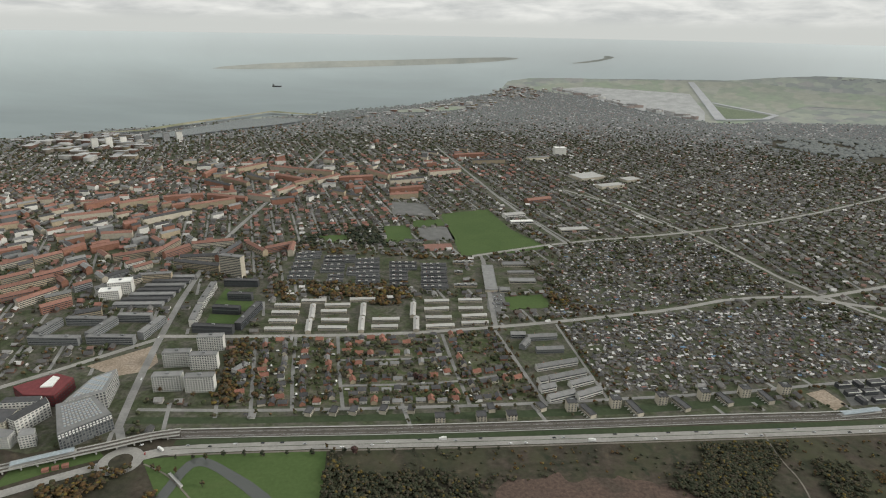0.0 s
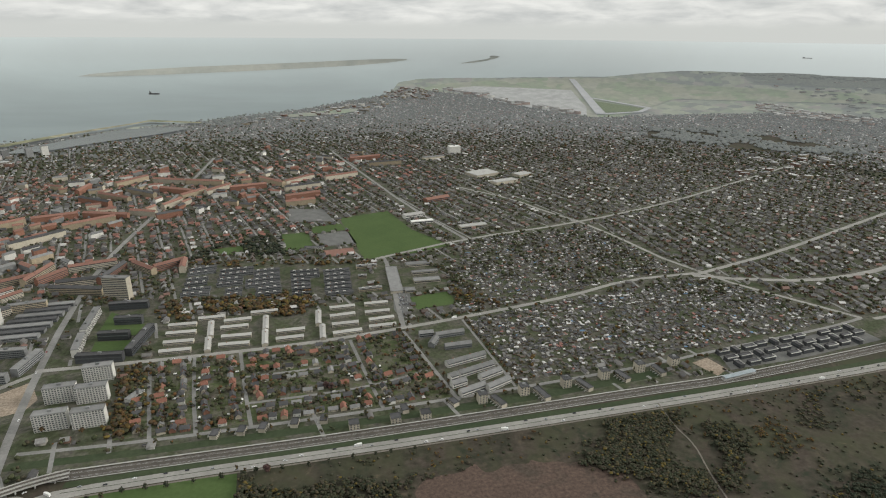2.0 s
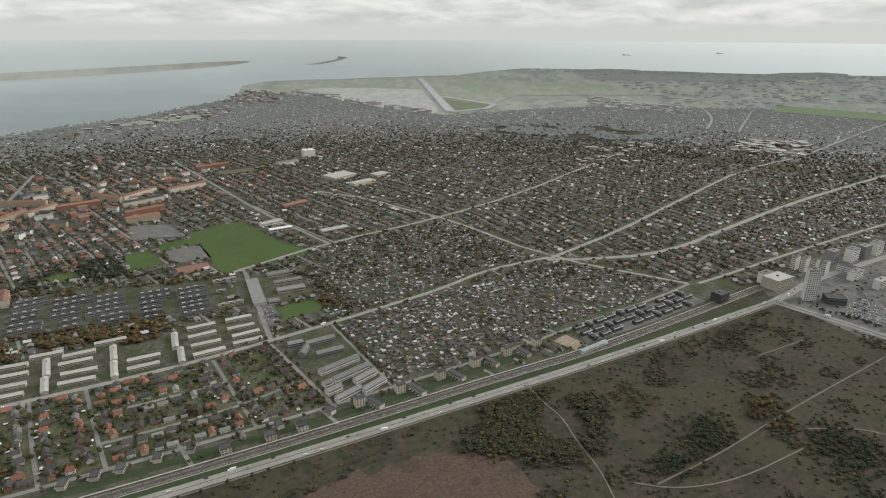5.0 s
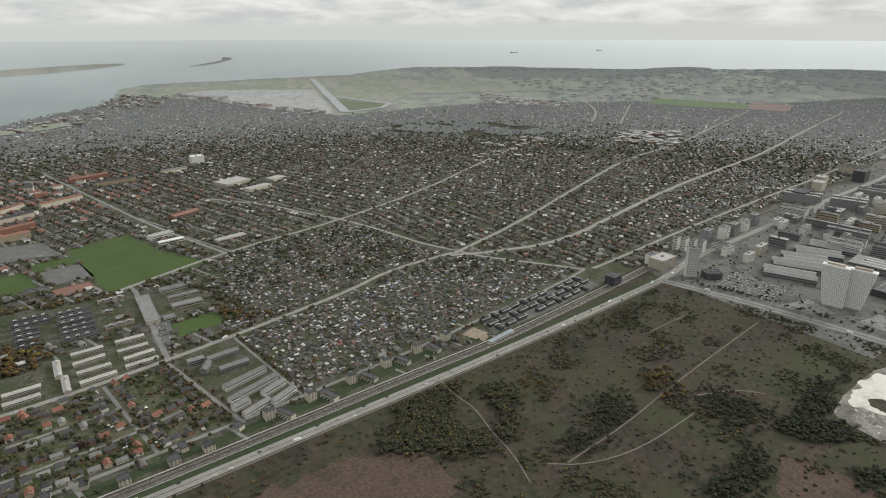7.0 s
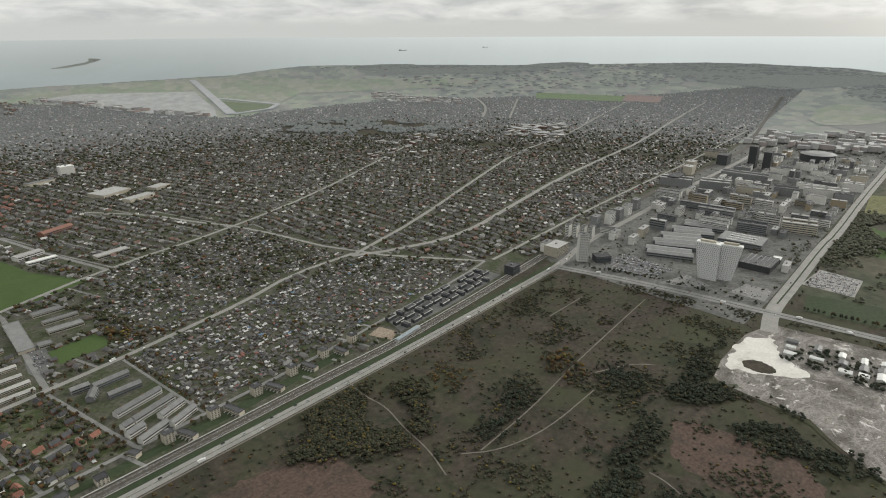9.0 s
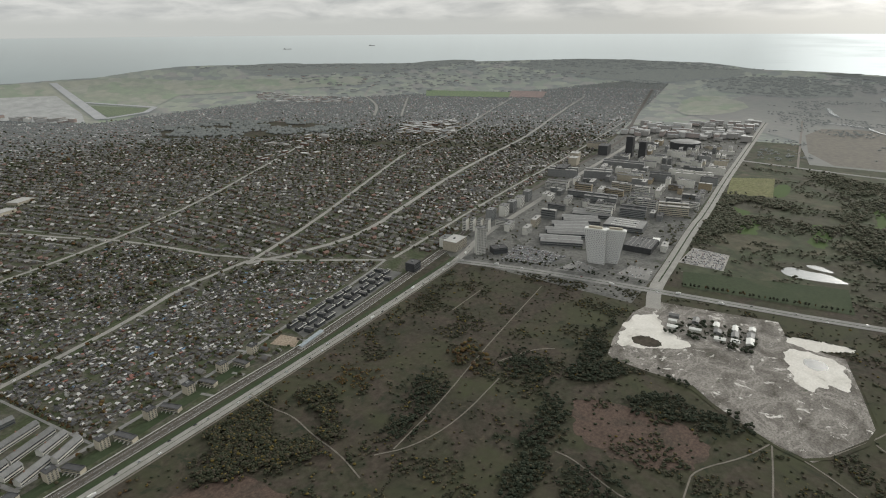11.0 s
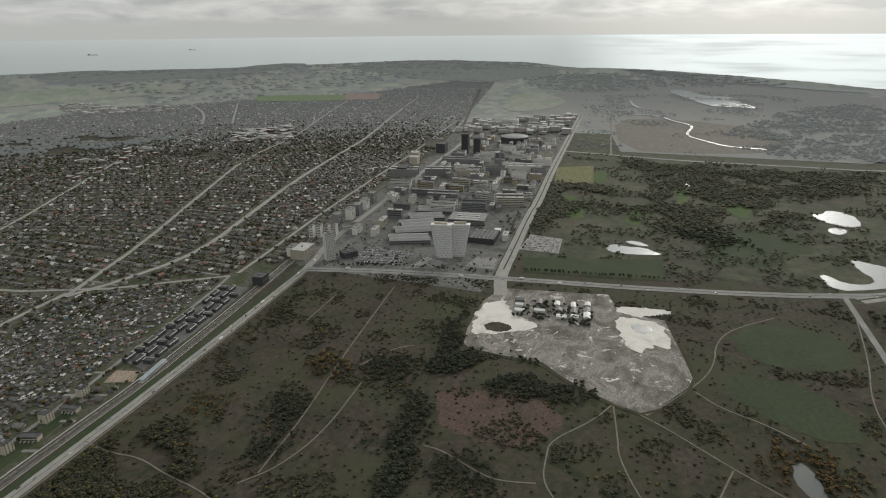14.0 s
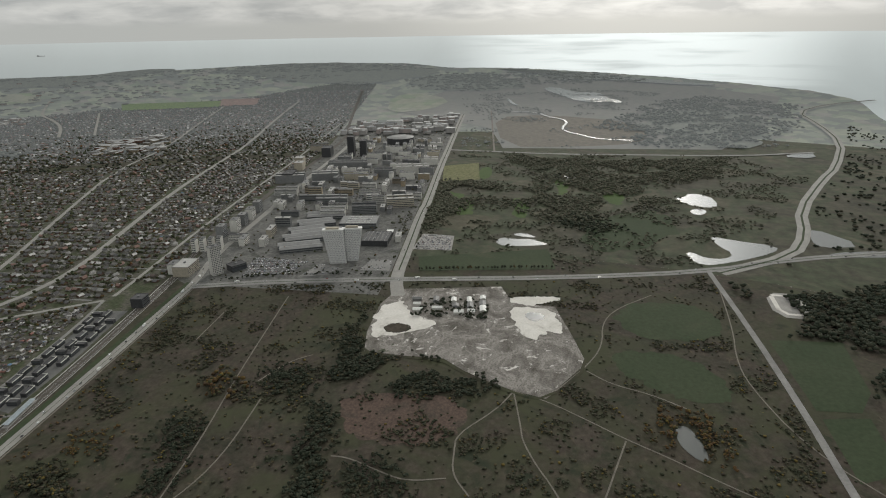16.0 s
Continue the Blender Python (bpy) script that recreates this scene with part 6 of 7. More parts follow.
MOOR = [(-122, 583), (55, 594), (375, 617), (748, 647), (999, 675), (1079, 286), (1137, -46), (1202, -331), (556, -365), (395, -218), (248, 338), (-122, 429)]
sc = scatter(MOOR, 52000)
sc = sc[free(sc, 1)]
for p in PATHS:
    sc = sc[~near_line(sc, p, 4)]
SITE_EDGE = [(597, 312), (829, 309), (1001, 326), (1013, 266), (960, 302), (839, 284), (798, 239), (779, 129), (698, -1), (638, 41), (557, 203)]
thick = patchy(sc, 0.017, 0.17, 3.1)
thin = sc[rng.random(len(sc)) < 0.09]
REEDS = [(65, 537), (168, 558), (286, 537), (323, 455), (288, 406), (58, 467)]
thick, thin = thick[~inside(thick, REEDS)], thin[~inside(thin, REEDS)]
clumps("scrub", thick, 2.5, 2.4, LEAF_SCRUB, "thickets of bare and olive scrub on the heath", 2, "scrub")
clumps("scrub", thin, 2.0, 1.7, LEAF_SCRUB, "scattered low bushes on the heath", 1, "scrub")
WOODS = [
    ([(268, 545), (328, 638), (418, 622), (477, 543), (417, 464), (348, 485)], 2400, LEAF_SCRUB, 3.4, "dense grey-green willow wood"),
    ([(-132, 585), (-1, 592), (55, 586), (55, 550), (19, 487), (-122, 468)], 1000, LEAF_SCRUB, 3.8, "olive wood beside the carriageway"),
    ([(-433, 509), (-363, 548), (-333, 563), (-308, 548), (-313, 469), (-423, 440)], 330, LEAF_GOLD, 5.0, "yellowing wood by the roundabout"),
    ([(945, 314), (826, 312), (756, 301), (679, 295), (613, 289), (547, 277), (475, 256), (400, 235), (410, 195), (484, 213), (553, 249), (621, 253), (686, 258), (764, 258), (833, 275)], 1500, LEAF_DARK, 3.6, "dark belt of trees across the heath"),
    ([(789, 266), (791, 167), (760, 101), (729, 48), (704, 85), (701, 148), (696, 212), (732, 257)], 700, LEAF_DARK, 3.4, "dark thicket beside the building site"),
    ([(735, 404), (732, 338), (704, 318), (670, 338), (690, 387)], 170, LEAF_DARK, 3.2, "dark thicket on the heath"),
    ([(576, 473), (602, 439), (574, 422), (529, 418), (544, 455)], 120, LEAF_DARK, 3.2, "dark thicket beside the track"),
    ([(511, 429), (532, 404), (483, 396), (454, 405), (475, 434)], 130, LEAF_DARK, 3.0, "dark thicket beside the track"),
    ([(529, 220), (565, 190), (545, 143), (507, 146), (489, 192)], 130, LEAF_DARK, 3.0, "dark scattered thicket on the heath"),
    ([(552, 591), (558, 528), (511, 507), (501, 556)], 70, LEAF_GOLD, 2.6, "yellow birch scrub on the heath"),
    ([(699, -162), (699, -219), (620, -225), (579, -202), (606, -212), (670, -205), (682, -175), (619, -165), (647, -157)], 150, LEAF_GOLD, 4.0, "autumn trees round the pond"),
    ([(1111, -495), (1161, -382), (986, -382), (944, -386), (935, -485), (791, -465), (637, -429), (555, -551), (906, -814), (1218, -762)], 2600, LEAF_DARK, 5.0, "dark wood behind the sports grounds"),
    ([(-110, 588), (55, 592), (375, 620), (748, 650), (960, 670), (960, 655), (748, 632), (375, 597), (55, 565), (-110, 560)], 420, LEAF_GOLD, 2.4, "golden scrub along the carriageway"),
    ([(640, 640), (760, 645), (900, 640), (880, 600), (760, 590), (650, 600)], 130, LEAF_SCRUB, 2.4, "olive scrub near the carriageway"),
    ([(638, 421), (678, 481), (718, 460), (688, 421)], 60, LEAF_GOLD, 4.2, "golden birches on the heath"),
    ([(-313, 1086), (-64, 1092), (-60, 1011), (-102, 967), (-132, 1016), (-303, 1012)], 430, LEAF_GOLD, 4.8, "orange autumn trees between the terraces"),
    ([(-363, 1299), (-242, 1283), (38, 1238), (38, 1222), (-242, 1264), (-365, 1279)], 260, LEAF_GOLD, 4.2, "row of rust-coloured street trees"),
    ([(-333, 1309), (-132, 1317), (-152, 1445), (-282, 1427)], 380, LEAF_DARK, 5.0, "dark park trees"),
    ([(118, 1043), (213, 1063), (258, 1018), (298, 988), (213, 991), (203, 1060)], 90, LEAF_GOLD, 4.2, "orange trees round the lawn"),
    ([(194, 1215), (260, 1038), (238, 1033), (183, 1210)], 80, LEAF_MIX, 4.2, "green hedge trees beside the school"),
    ([(-333, 844), (-303, 854), (-264, 676), (-303, 676)], 120, LEAF_GOLD, 4.2, "autumn trees beside the white blocks"),
    ([(-444, 993), (-474, 1073), (-514, 1310), (-494, 1310), (-454, 1043), (-428, 884)], 110, LEAF_MIX, 4.2, "street trees along the avenue"),
    ([(1299, 343), (1657, 321), (1928, 358), (1881, 159), (1671, 204), (1461, 299)], 1950, LEAF_GOLF, 5.0, "dark copse beside the boulevard"),
    ([(1499, -39), (1724, 162), (1885, 36), (1946, -257), (1737, -356), (1585, -144)], 1950, LEAF_GOLF, 5.0, "olive copses of the golf course"),
    ([(1938, 14), (2358, 151), (2391, -694), (2063, -577), (1893, -256)], 2860, LEAF_GOLF, 5.5, "dark woods beyond the golf course"),
    ([(1417, -119), (1540, -19), (1584, -103), (1460, -203)], 260, LEAF_DARK, 4.5, "dark copse on the golf course"),
    ([(1611, 2914), (2007, 2872), (2162, 2472), (2197, 2212), (2144, 2123), (1785, 2281), (1474, 2659)], 1300, LEAF_HAZED, 8.0, "far dark wooded belt"),
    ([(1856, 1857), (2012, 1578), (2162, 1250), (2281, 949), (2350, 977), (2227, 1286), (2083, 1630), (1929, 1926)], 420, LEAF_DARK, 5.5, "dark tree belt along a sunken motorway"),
    ([(2596, -380), (3140, -287), (3829, -522), (4448, -1042), (4015, -1478), (3193, -1217), (2560, -808)], 2200, LEAF_HAZED, 9.0, "dark coastal woods"),
    ([(-766, 3411), (-484, 3712), (-252, 3844), (-302, 3550), (-564, 3259)], 420, LEAF_HAZED, 7.0, "dark trees near the shore"),
    ([(4669, 7415), (6628, 5471), (8872, 3892), (8765, 2129), (7681, 1161), (6998, 2515), (6585, 4497), (4482, 6847)], 1500, LEAF_HAZED, 26.0, "far woods near the coast"),
    ([(3114, 3143), (6556, 2199), (6697, 4501), (4209, 5108)], 500, LEAF_HAZED, 22.0, "far hedges and copses among fields"),
    ([(5884, 1382), (6882, 1075), (6356, 428), (5212, 165), (4756, 563), (5017, 1057)], 500, LEAF_HAZED, 16.0, "far dark wood near the south shore"),
    ([(5418, 952), (6866, 839), (6811, -494), (5752, -919), (5397, 96)], 900, LEAF_HAZED, 16.0, "far dark shore woods"),
]
def dist_of(poly):
    return float(np.hypot(*np.mean(poly, 0)))


for poly, n, mat, r, lab in WOODS:
    p = scatter(poly, n * 2)[:n]
    p = p + rng.normal(0, 9 if dist_of(poly) < 1500 else 22, p.shape)
    if n > 300:
        p = patchy(p, 0.011 if dist_of(poly) < 1200 else 0.007, -0.16, 5.0)
    for pp in PATHS:
        p = p[~near_line(p, pp, 4)]
    for line, w in ROADS:
        p = p[~near_line(p, line, w)]
    p = big_free(p)
    if dist_of(poly) < 750:
        p = p[free(p, 1)]
    dd = float(np.hypot(*np.mean(poly, 0)))
    clumps("woodland", p, r, r * 1.5 if dd < 2400 else min(r, 8) * 1.2, mat, lab, 6 if dd < 800 else 3 if dd < 1300 else 2 if dd < 2400 else 1, "wood")

# loose growth over golf course and fen
GOLF = [(1168, -52), (1225, 272), (1657, 321), (2434, 386), (2424, -695), (2072, -856), (1690, -629), (1351, -502), (1223, -332)]
gl = scatter(GOLF, 12000)
gl = patchy(gl[free(gl, 2)], 0.010, 0.05, 11.0)
clumps("golf_trees", gl[: len(gl) // 2], 4.0, 5.5, LEAF_GOLF, "olive copses and rough of the golf course", 2)
clumps("golf_bushes", gl[len(gl) // 2:], 3.0, 3.2, LEAF_GOLF, "olive bushes of the golf course", 1, "bushes")
FENS = [(2510, 355), (3426, 446), (4529, 643), (5088, -336), (4245, -1431), (2622, -974)]
fl = patchy(scatter(FENS, 7000), 0.004, 0.05, 2.0)
clumps("fen_scrub", fl, 6.0, 5.0, LEAF_HAZED, "far scrub on the coastal fen", 1, "scrub")
EASTS = [(1223, -353), (1355, -788), (2200, -1451), (3206, -1441), (2407, -1086), (1746, -737), (1479, -665), (1352, -576)]
el = scatter(EASTS, 3600)
clumps("east_trees", patchy(el[free(el, 4)], 0.008, -0.1, 4.0), 5.0, 6.0, LEAF_DARK, "dark trees beside the expressway", 1)

ct = scatter(CITY, 1500)
ct = big_free(ct[free(ct, 1)])
clumps("town_trees", ct[:700], 3.0, 5.5, LEAF_MIX, "street and courtyard trees of the new town", 2)
hd = scatter([(1029, 665), (1081, 515), (1109, 310), (1121, 312), (1095, 520), (1044, 665)], 700)
clumps("hedge_trees", hd[free(hd, 0)], 2.6, 4.0, LEAF_DARK, "dark hedge between road and car park", 2, "hedge")

# ---- houses of the near garden quarter ----
for k, lane in enumerate(NEAR_LANES):
    ribbon("road_lane_near", lane, 5.2, 0.5, STREET, "narrow grey residential lane", "street")


def detached_house(name, l, d, h, rise, wall, roof, hip, label):
    t = thing(name, 0, 0, 0, label, "house", "garden quarter houses", 0.12)
    part("wall", gable_wall(bmesh.new(), l, d, h, rise - 0.4) if not hip else box(bmesh.new(), -l / 2, l / 2, -d / 2, d / 2, 0, h), wall, t)
    rf = part("roof", gable(bmesh.new(), l, d, h, rise, 0.5, hip), roof, t)
    part("chimney", shared_box("chimney", 0.8, 0.8, 1.8, BRICK), None, rf, at=pose(l * 0.2, 0.3, h + rise - 0.9))
    for s in (-1,):
        for q in (-0.28, 0.28):
            part("window", shared_box("window", 1.6, 0.16, 1.2, GLASS), None, t, at=pose(q * l, s * d / 2, 1.0))
    return t


BRIGHTTILE = plain("orange_roof_tile", (0.25, 0.115, 0.082), 0.2, 0.35, by_object=0.35)
PROTOS = [
    detached_house("detached_house", 12, 8.5, 4.2, 3.8, YBRICK, BRIGHTTILE, 0, "detached house with orange-red tiled roof"),
    detached_house("detached_house", 10.5, 9, 4.6, 4.0, WHITEWALL, BRIGHTTILE, 2.5, "white house with red hipped roof"),
    detached_house("detached_house", 12, 8, 4.0, 3.6, BRICK, DARKROOF, 0, "brick house with dark gabled roof"),
    detached_house("detached_house", 10, 9, 5.5, 3.4, WHITEWALL, DARKROOF, 2.5, "white villa with dark hipped roof"),
    detached_house("detached_house", 13, 8, 3.4, 2.6, CREAM, GREYROOF, 0, "low cream bungalow with grey roof"),
    detached_house("detached_house", 11, 8, 4.2, 3.8, CREAM, DARKROOF, 0, "cream house with black gabled roof"),
]
used = [False] * len(PROTOS)
rh = random.Random(3)
spots = []
for lane, n in ((NEAR_LANES[0], 12), (NEAR_LANES[1], 12), (NEAR_LANES[2], 12), (NEAR_LANES[3], 11), (NEAR_LANES[4], 15), (NEAR_LANES[5], 9), (STREET_A[1:4], 22), (STREET_B[1:4], 22), (shift(NEAR_LANES[5], 34), 9), (shift(NEAR_LANES[4], -34), 12), (ROAD_G, 11)):
    p = np.array(lane, float)
    cum = np.concatenate([[0], np.cumsum(np.hypot(*np.diff(p, axis=0).T))])
    for i in range(n):
        s = cum[-1] * (i + 0.6) / n
        x, y = np.interp(s, cum, p[:, 0]), np.interp(s, cum, p[:, 1])
        x2, y2 = np.interp(min(s + 2, cum[-1]), cum, p[:, 0]), np.interp(min(s + 2, cum[-1]), cum, p[:, 1])
        a = math.atan2(y2 - y + 1e-6, x2 - x + 1e-6)
        for side in (-1, 1):
            off = side * rh.uniform(13, 17)
            spots.append((x - math.sin(a) * off + rh.uniform(-1.5, 1.5), y + math.cos(a) * off + rh.uniform(-1.5, 1.5), math.degrees(a) + rh.choice([0, 0, 90])))
placed = []
sp = np.array(spots)[:, :2]
fit_for = inside(sp, NEAR) & free(sp, 5)
for l in NEAR_LANES:
    fit_for &= ~near_line(sp, l, 8)
for (x, y, a), good in zip(spots, fit_for):
    if not good or any(math.hypot(x - u, y - v) < 12.5 for u, v in placed):
        continue
    placed.append((x, y))
    k = rh.choices(range(6), (20, 8, 24, 14, 14, 20))[0]
    m = pose(x, y, 0.12, 0, 0, a + rh.uniform(-4, 4))
    if used[k]:
        copy_thing(PROTOS[k], m)
    else:
        PROTOS[k].matrix_basis = m
        used[k] = True
# sheds behind the houses
rs = np.array(placed) + rng.normal(0, 8, (len(placed), 2))
shed = thing("garden_shed", *placed[0], 0, "small dark wooden garden shed with pale roof", "shed", "garden sheds", 0.12)
part("wall", box(bmesh.new(), -2.2, 2.2, -1.5, 1.5, 0, 2.1), DARKWALL, shed)
part("roof", gable(bmesh.new(), 4.4, 3, 2.1, 0.7, 0.25), WHITEROOF, shed)
shed.matrix_basis = pose(placed[0][0] + 10, placed[0][1] + 3, 0.12, 0, 0, 8)
for (x, y) in rs[1:80]:
    p = np.array([[x, y]])
    if all(math.hypot(x - u, y - v) > 8.5 for u, v in placed) and not any(near_line(p, l, 5)[0] for l in NEAR_LANES) and free(p, 3)[0]:
        copy_thing(shed, pose(x, y, 0.12, 0, 0, rh.choice([5, 95])))

# ---- single trees ----


def tree(label, mat, h, r, seed, bare=0.0):
    """A tapered trunk with limbs and a crown of many ragged clumps with gaps."""
    q = random.Random(seed)
    t = thing("tree", 0, 0, 0, label, "tree", "single trees", 0.1)
    bm = bmesh.new()
    bmesh.ops.create_cone(bm, segments=7, radius1=0.32, radius2=0.12, depth=h * 0.7, matrix=Matrix.Translation((0, 0, h * 0.35)))
    for i in range(6):
        a, up = i * 1.05 + q.random(), q.uniform(0.3, 0.6) * h
        m = Matrix.Translation((math.cos(a) * r * 0.3, math.sin(a) * r * 0.3, up + r * 0.3)) @ Matrix.Rotation(a, 4, "Z") @ Matrix.Rotation(radians(48), 4, "Y")
        bmesh.ops.create_cone(bm, segments=5, radius1=0.12, radius2=0.04, depth=r * 0.9, matrix=m)
    part("trunk", bm, BARK, t)
    bm = bmesh.new()
    for i in range(22):
        a, rr, z = q.uniform(0, 6.28), r * q.uniform(0.1, 0.85), q.uniform(0.38, 0.95)
        s = r * q.uniform(0.2, 0.4) * (1.15 - 0.4 * z)
        ret = bmesh.ops.create_icosphere(bm, subdivisions=1, radius=s, matrix=Matrix.Translation((math.cos(a) * rr * (1.25 - z * 0.7), math.sin(a) * rr * (1.25 - z * 0.7), z * h)))
        for v in ret["verts"]:
            v.co += Vector((q.uniform(-1, 1), q.uniform(-1, 1), q.uniform(-1, 1))) * s * 0.3
    part("crown", bm, mat, t)
    return t


TREES = [tree("green autumn tree with ragged crown", LEAF_MIX, 9, 3.6, 1), tree("orange autumn tree with ragged crown", LEAF_GOLD, 9, 3.8, 2), tree("yellow birch with narrow crown", LEAF_GOLD, 10, 2.6, 3), tree("dark green tree with dense crown", LEAF_DARK, 8, 3.4, 4), tree("purple-brown broad copper beech", plain("copper_leaves", (0.06, 0.034, 0.03), 0.3, 0.8, 0.95), 12, 6.5, 5)]
lines = [(shift(ROAD_G, -7), 16, 1), (shift(ROAD_G, 6), 8, 1), (shift(ROAD_H, 4), 16, 1), (shift(STREET_A[1:8], -8), 22, 0), (shift(ROAD_E[2:6], -22), 14, 3), ([(1144, 258), (1193, -24)], 34, 3), ([(183, 1210), (260, 1040)], 18, 0), (shift(MOTORWAY[1:5], -17), 16, 3), ([(-293, 686), (-333, 844)], 12, 1), (shift(STREET_B[3:6], 9), 16, 1)]
n_tree = 0
for line, n, k in lines:
    p = np.array(line, float)
    cum = np.concatenate([[0], np.cumsum(np.hypot(*np.diff(p, axis=0).T))])
    for i in range(n):
        s = cum[-1] * (i + rh.uniform(0.2, 0.8)) / n
        x, y = np.interp(s, cum, p[:, 0]) + rh.uniform(-1.5, 1.5), np.interp(s, cum, p[:, 1]) + rh.uniform(-1.5, 1.5)
        kk = k if rh.random() < 0.75 else rh.randrange(4)
        c = copy_thing(TREES[kk], pose(x, y, 0.1, 0, 0, rh.uniform(0, 360)))
        c.scale = (rh.uniform(0.7, 1.15),) * 3
for x, y, k in [(-270, 572, 0), (-132, 593, 2), (-295, 548, 2), (-257, 528, 0), (-32, 749, 4), (-24, 742, 4), (-167, 692, 1), (-159, 689, 1), (-152, 693, 1), (-177, 755, 2), (-237, 706, 2), (-264, 686, 1), (-270, 698, 1), (-202, 804, 1), (29, 763, 0), (76, 729, 2), (653, 445, 1), (662, 453, 2), (646, 451, 1), (668, 443, 1), (557, 430, 2), (428, 573, 2), (437, 558, 2), (-383, 708, 1), (-333, 698, 1)]:
    c = copy_thing(TREES[k], pose(x, y, 0.1, 0, 0, rh.uniform(0, 360)))
for k, (x, y) in enumerate([(-323, 554), (-315, 550), (-122, 587), (-110, 588), (-98, 585)]):
    TREES[k].matrix_basis = pose(x, y, 0.1, 0, 0, 40 * k)

# ---- traffic ----


def car(name, label, l, w, h, paint, van=False):
    t = thing(name, 0, 0, 0, label, "car" if not van else "lorry", "traffic on the carriageway", 0.6)
    bm = box(bmesh.new(), -l / 2, l / 2, -w / 2, w / 2, 0.3, h * (0.58 if not van else 0.45), 0.06)
    part("body", bm, paint, t)
    if van:
        part("cargo_box", box(bmesh.new(), -l / 2, l * 0.2, -w / 2, w / 2, h * 0.45, h, 0.03), WHITEROOF, t)
        part("cab", box(bmesh.new(), l * 0.24, l * 0.48, -w / 2 + 0.05, w / 2 - 0.05, h * 0.45, h * 0.8, 0.12), paint, t)
    else:
        part("cabin", box(bmesh.new(), -l * 0.38, l * 0.22, -w / 2 + 0.1, w / 2 - 0.1, h * 0.58, h * 0.94, 0.28), GLASS, t)
        part("roof", box(bmesh.new(), -l * 0.29, l * 0.13, -w / 2 + 0.35, w / 2 - 0.35, h * 0.94, h, 0.05), paint, t)
    for sx in (-1, 1):
        for sy in (-1, 1):
            bm = bmesh.new()
            bmesh.ops.create_cone(bm, segments=10, radius1=0.33, radius2=0.33, depth=0.22, cap_ends=True, matrix=Matrix.Rotation(radians(90), 4, "X"))
            part("wheel", bm, CHARCOAL, t, at=pose(sx * l * 0.32, sy * (w / 2 - 0.1), 0.33))
    return t


PAINTS = [plain("white_car_paint", (0.72, 0.72, 0.72), 0.05, 1, 0.3, 0.5), plain("black_car_paint", (0.02, 0.02, 0.022), 0.1, 1, 0.25, 0.5), plain("silver_car_paint", (0.35, 0.36, 0.37), 0.05, 1, 0.3, 0.5, 0.4), plain("red_car_paint", (0.30, 0.03, 0.025), 0.05, 1, 0.3, 0.5)]
CARS = [car("car", "white car on the carriageway", 4.5, 1.8, 1.5, PAINTS[0]), car("car", "black car on the carriageway", 4.6, 1.8, 1.5, PAINTS[1]), car("car", "silver car on the carriageway", 4.4, 1.8, 1.5, PAINTS[2]), car("car", "red car on the carriageway", 4.2, 1.75, 1.5, PAINTS[3]), car("lorry", "white lorry on the carriageway", 9.5, 2.5, 3.6, PAINTS[0], True)]


def drive(line, n, lanes, start=0.0, end=1.0):
    p = np.array(chaikin(line, 1), float)
    cum = np.concatenate([[0], np.cumsum(np.hypot(*np.diff(p, axis=0).T))])
    for i in range(n):
        s = cum[-1] * (start + (end - start) * (i + rh.uniform(0.1, 0.9)) / n)
        x, y, x2, y2 = [np.interp(q, cum, p[:, j]) for q in (s, min(s + 3, cum[-1])) for j in (0, 1)]
        a = math.atan2(y2 - y, x2 - x + 1e-6)
        off = rh.choice(lanes)
        k = rh.choices(range(5), (36, 34, 20, 5, 5))[0]
        copy_thing(CARS[k], pose(x - math.sin(a) * off, y + math.cos(a) * off, 0.62, 0, 0, math.degrees(a) + (180 if off > 0 else 0)))


drive(MOTORWAY[1:12], 54, (-5.6, -2.4, 2.4, 5.6))
drive(ROAD_V, 24, (-8, -4.5, 4.5, 8))
drive(ROAD_E[2:], 8, (-9, -5, 5, 9), 0, 0.8)
drive(STREET_B, 9, (-2.4, 2.4)); drive(ROAD_W, 8, (-2.6, 2.6), 0, 0.6); drive(ROAD_X, 4, (-2.2, 2.2))
for k, (x, y) in enumerate(((-356, 596), (-372, 552), (-392, 559), (-345, 580), (-330, 588))):
    CARS[k].matrix_basis = pose(x, y, 0.7, 0, 0, 25 + 30 * k)


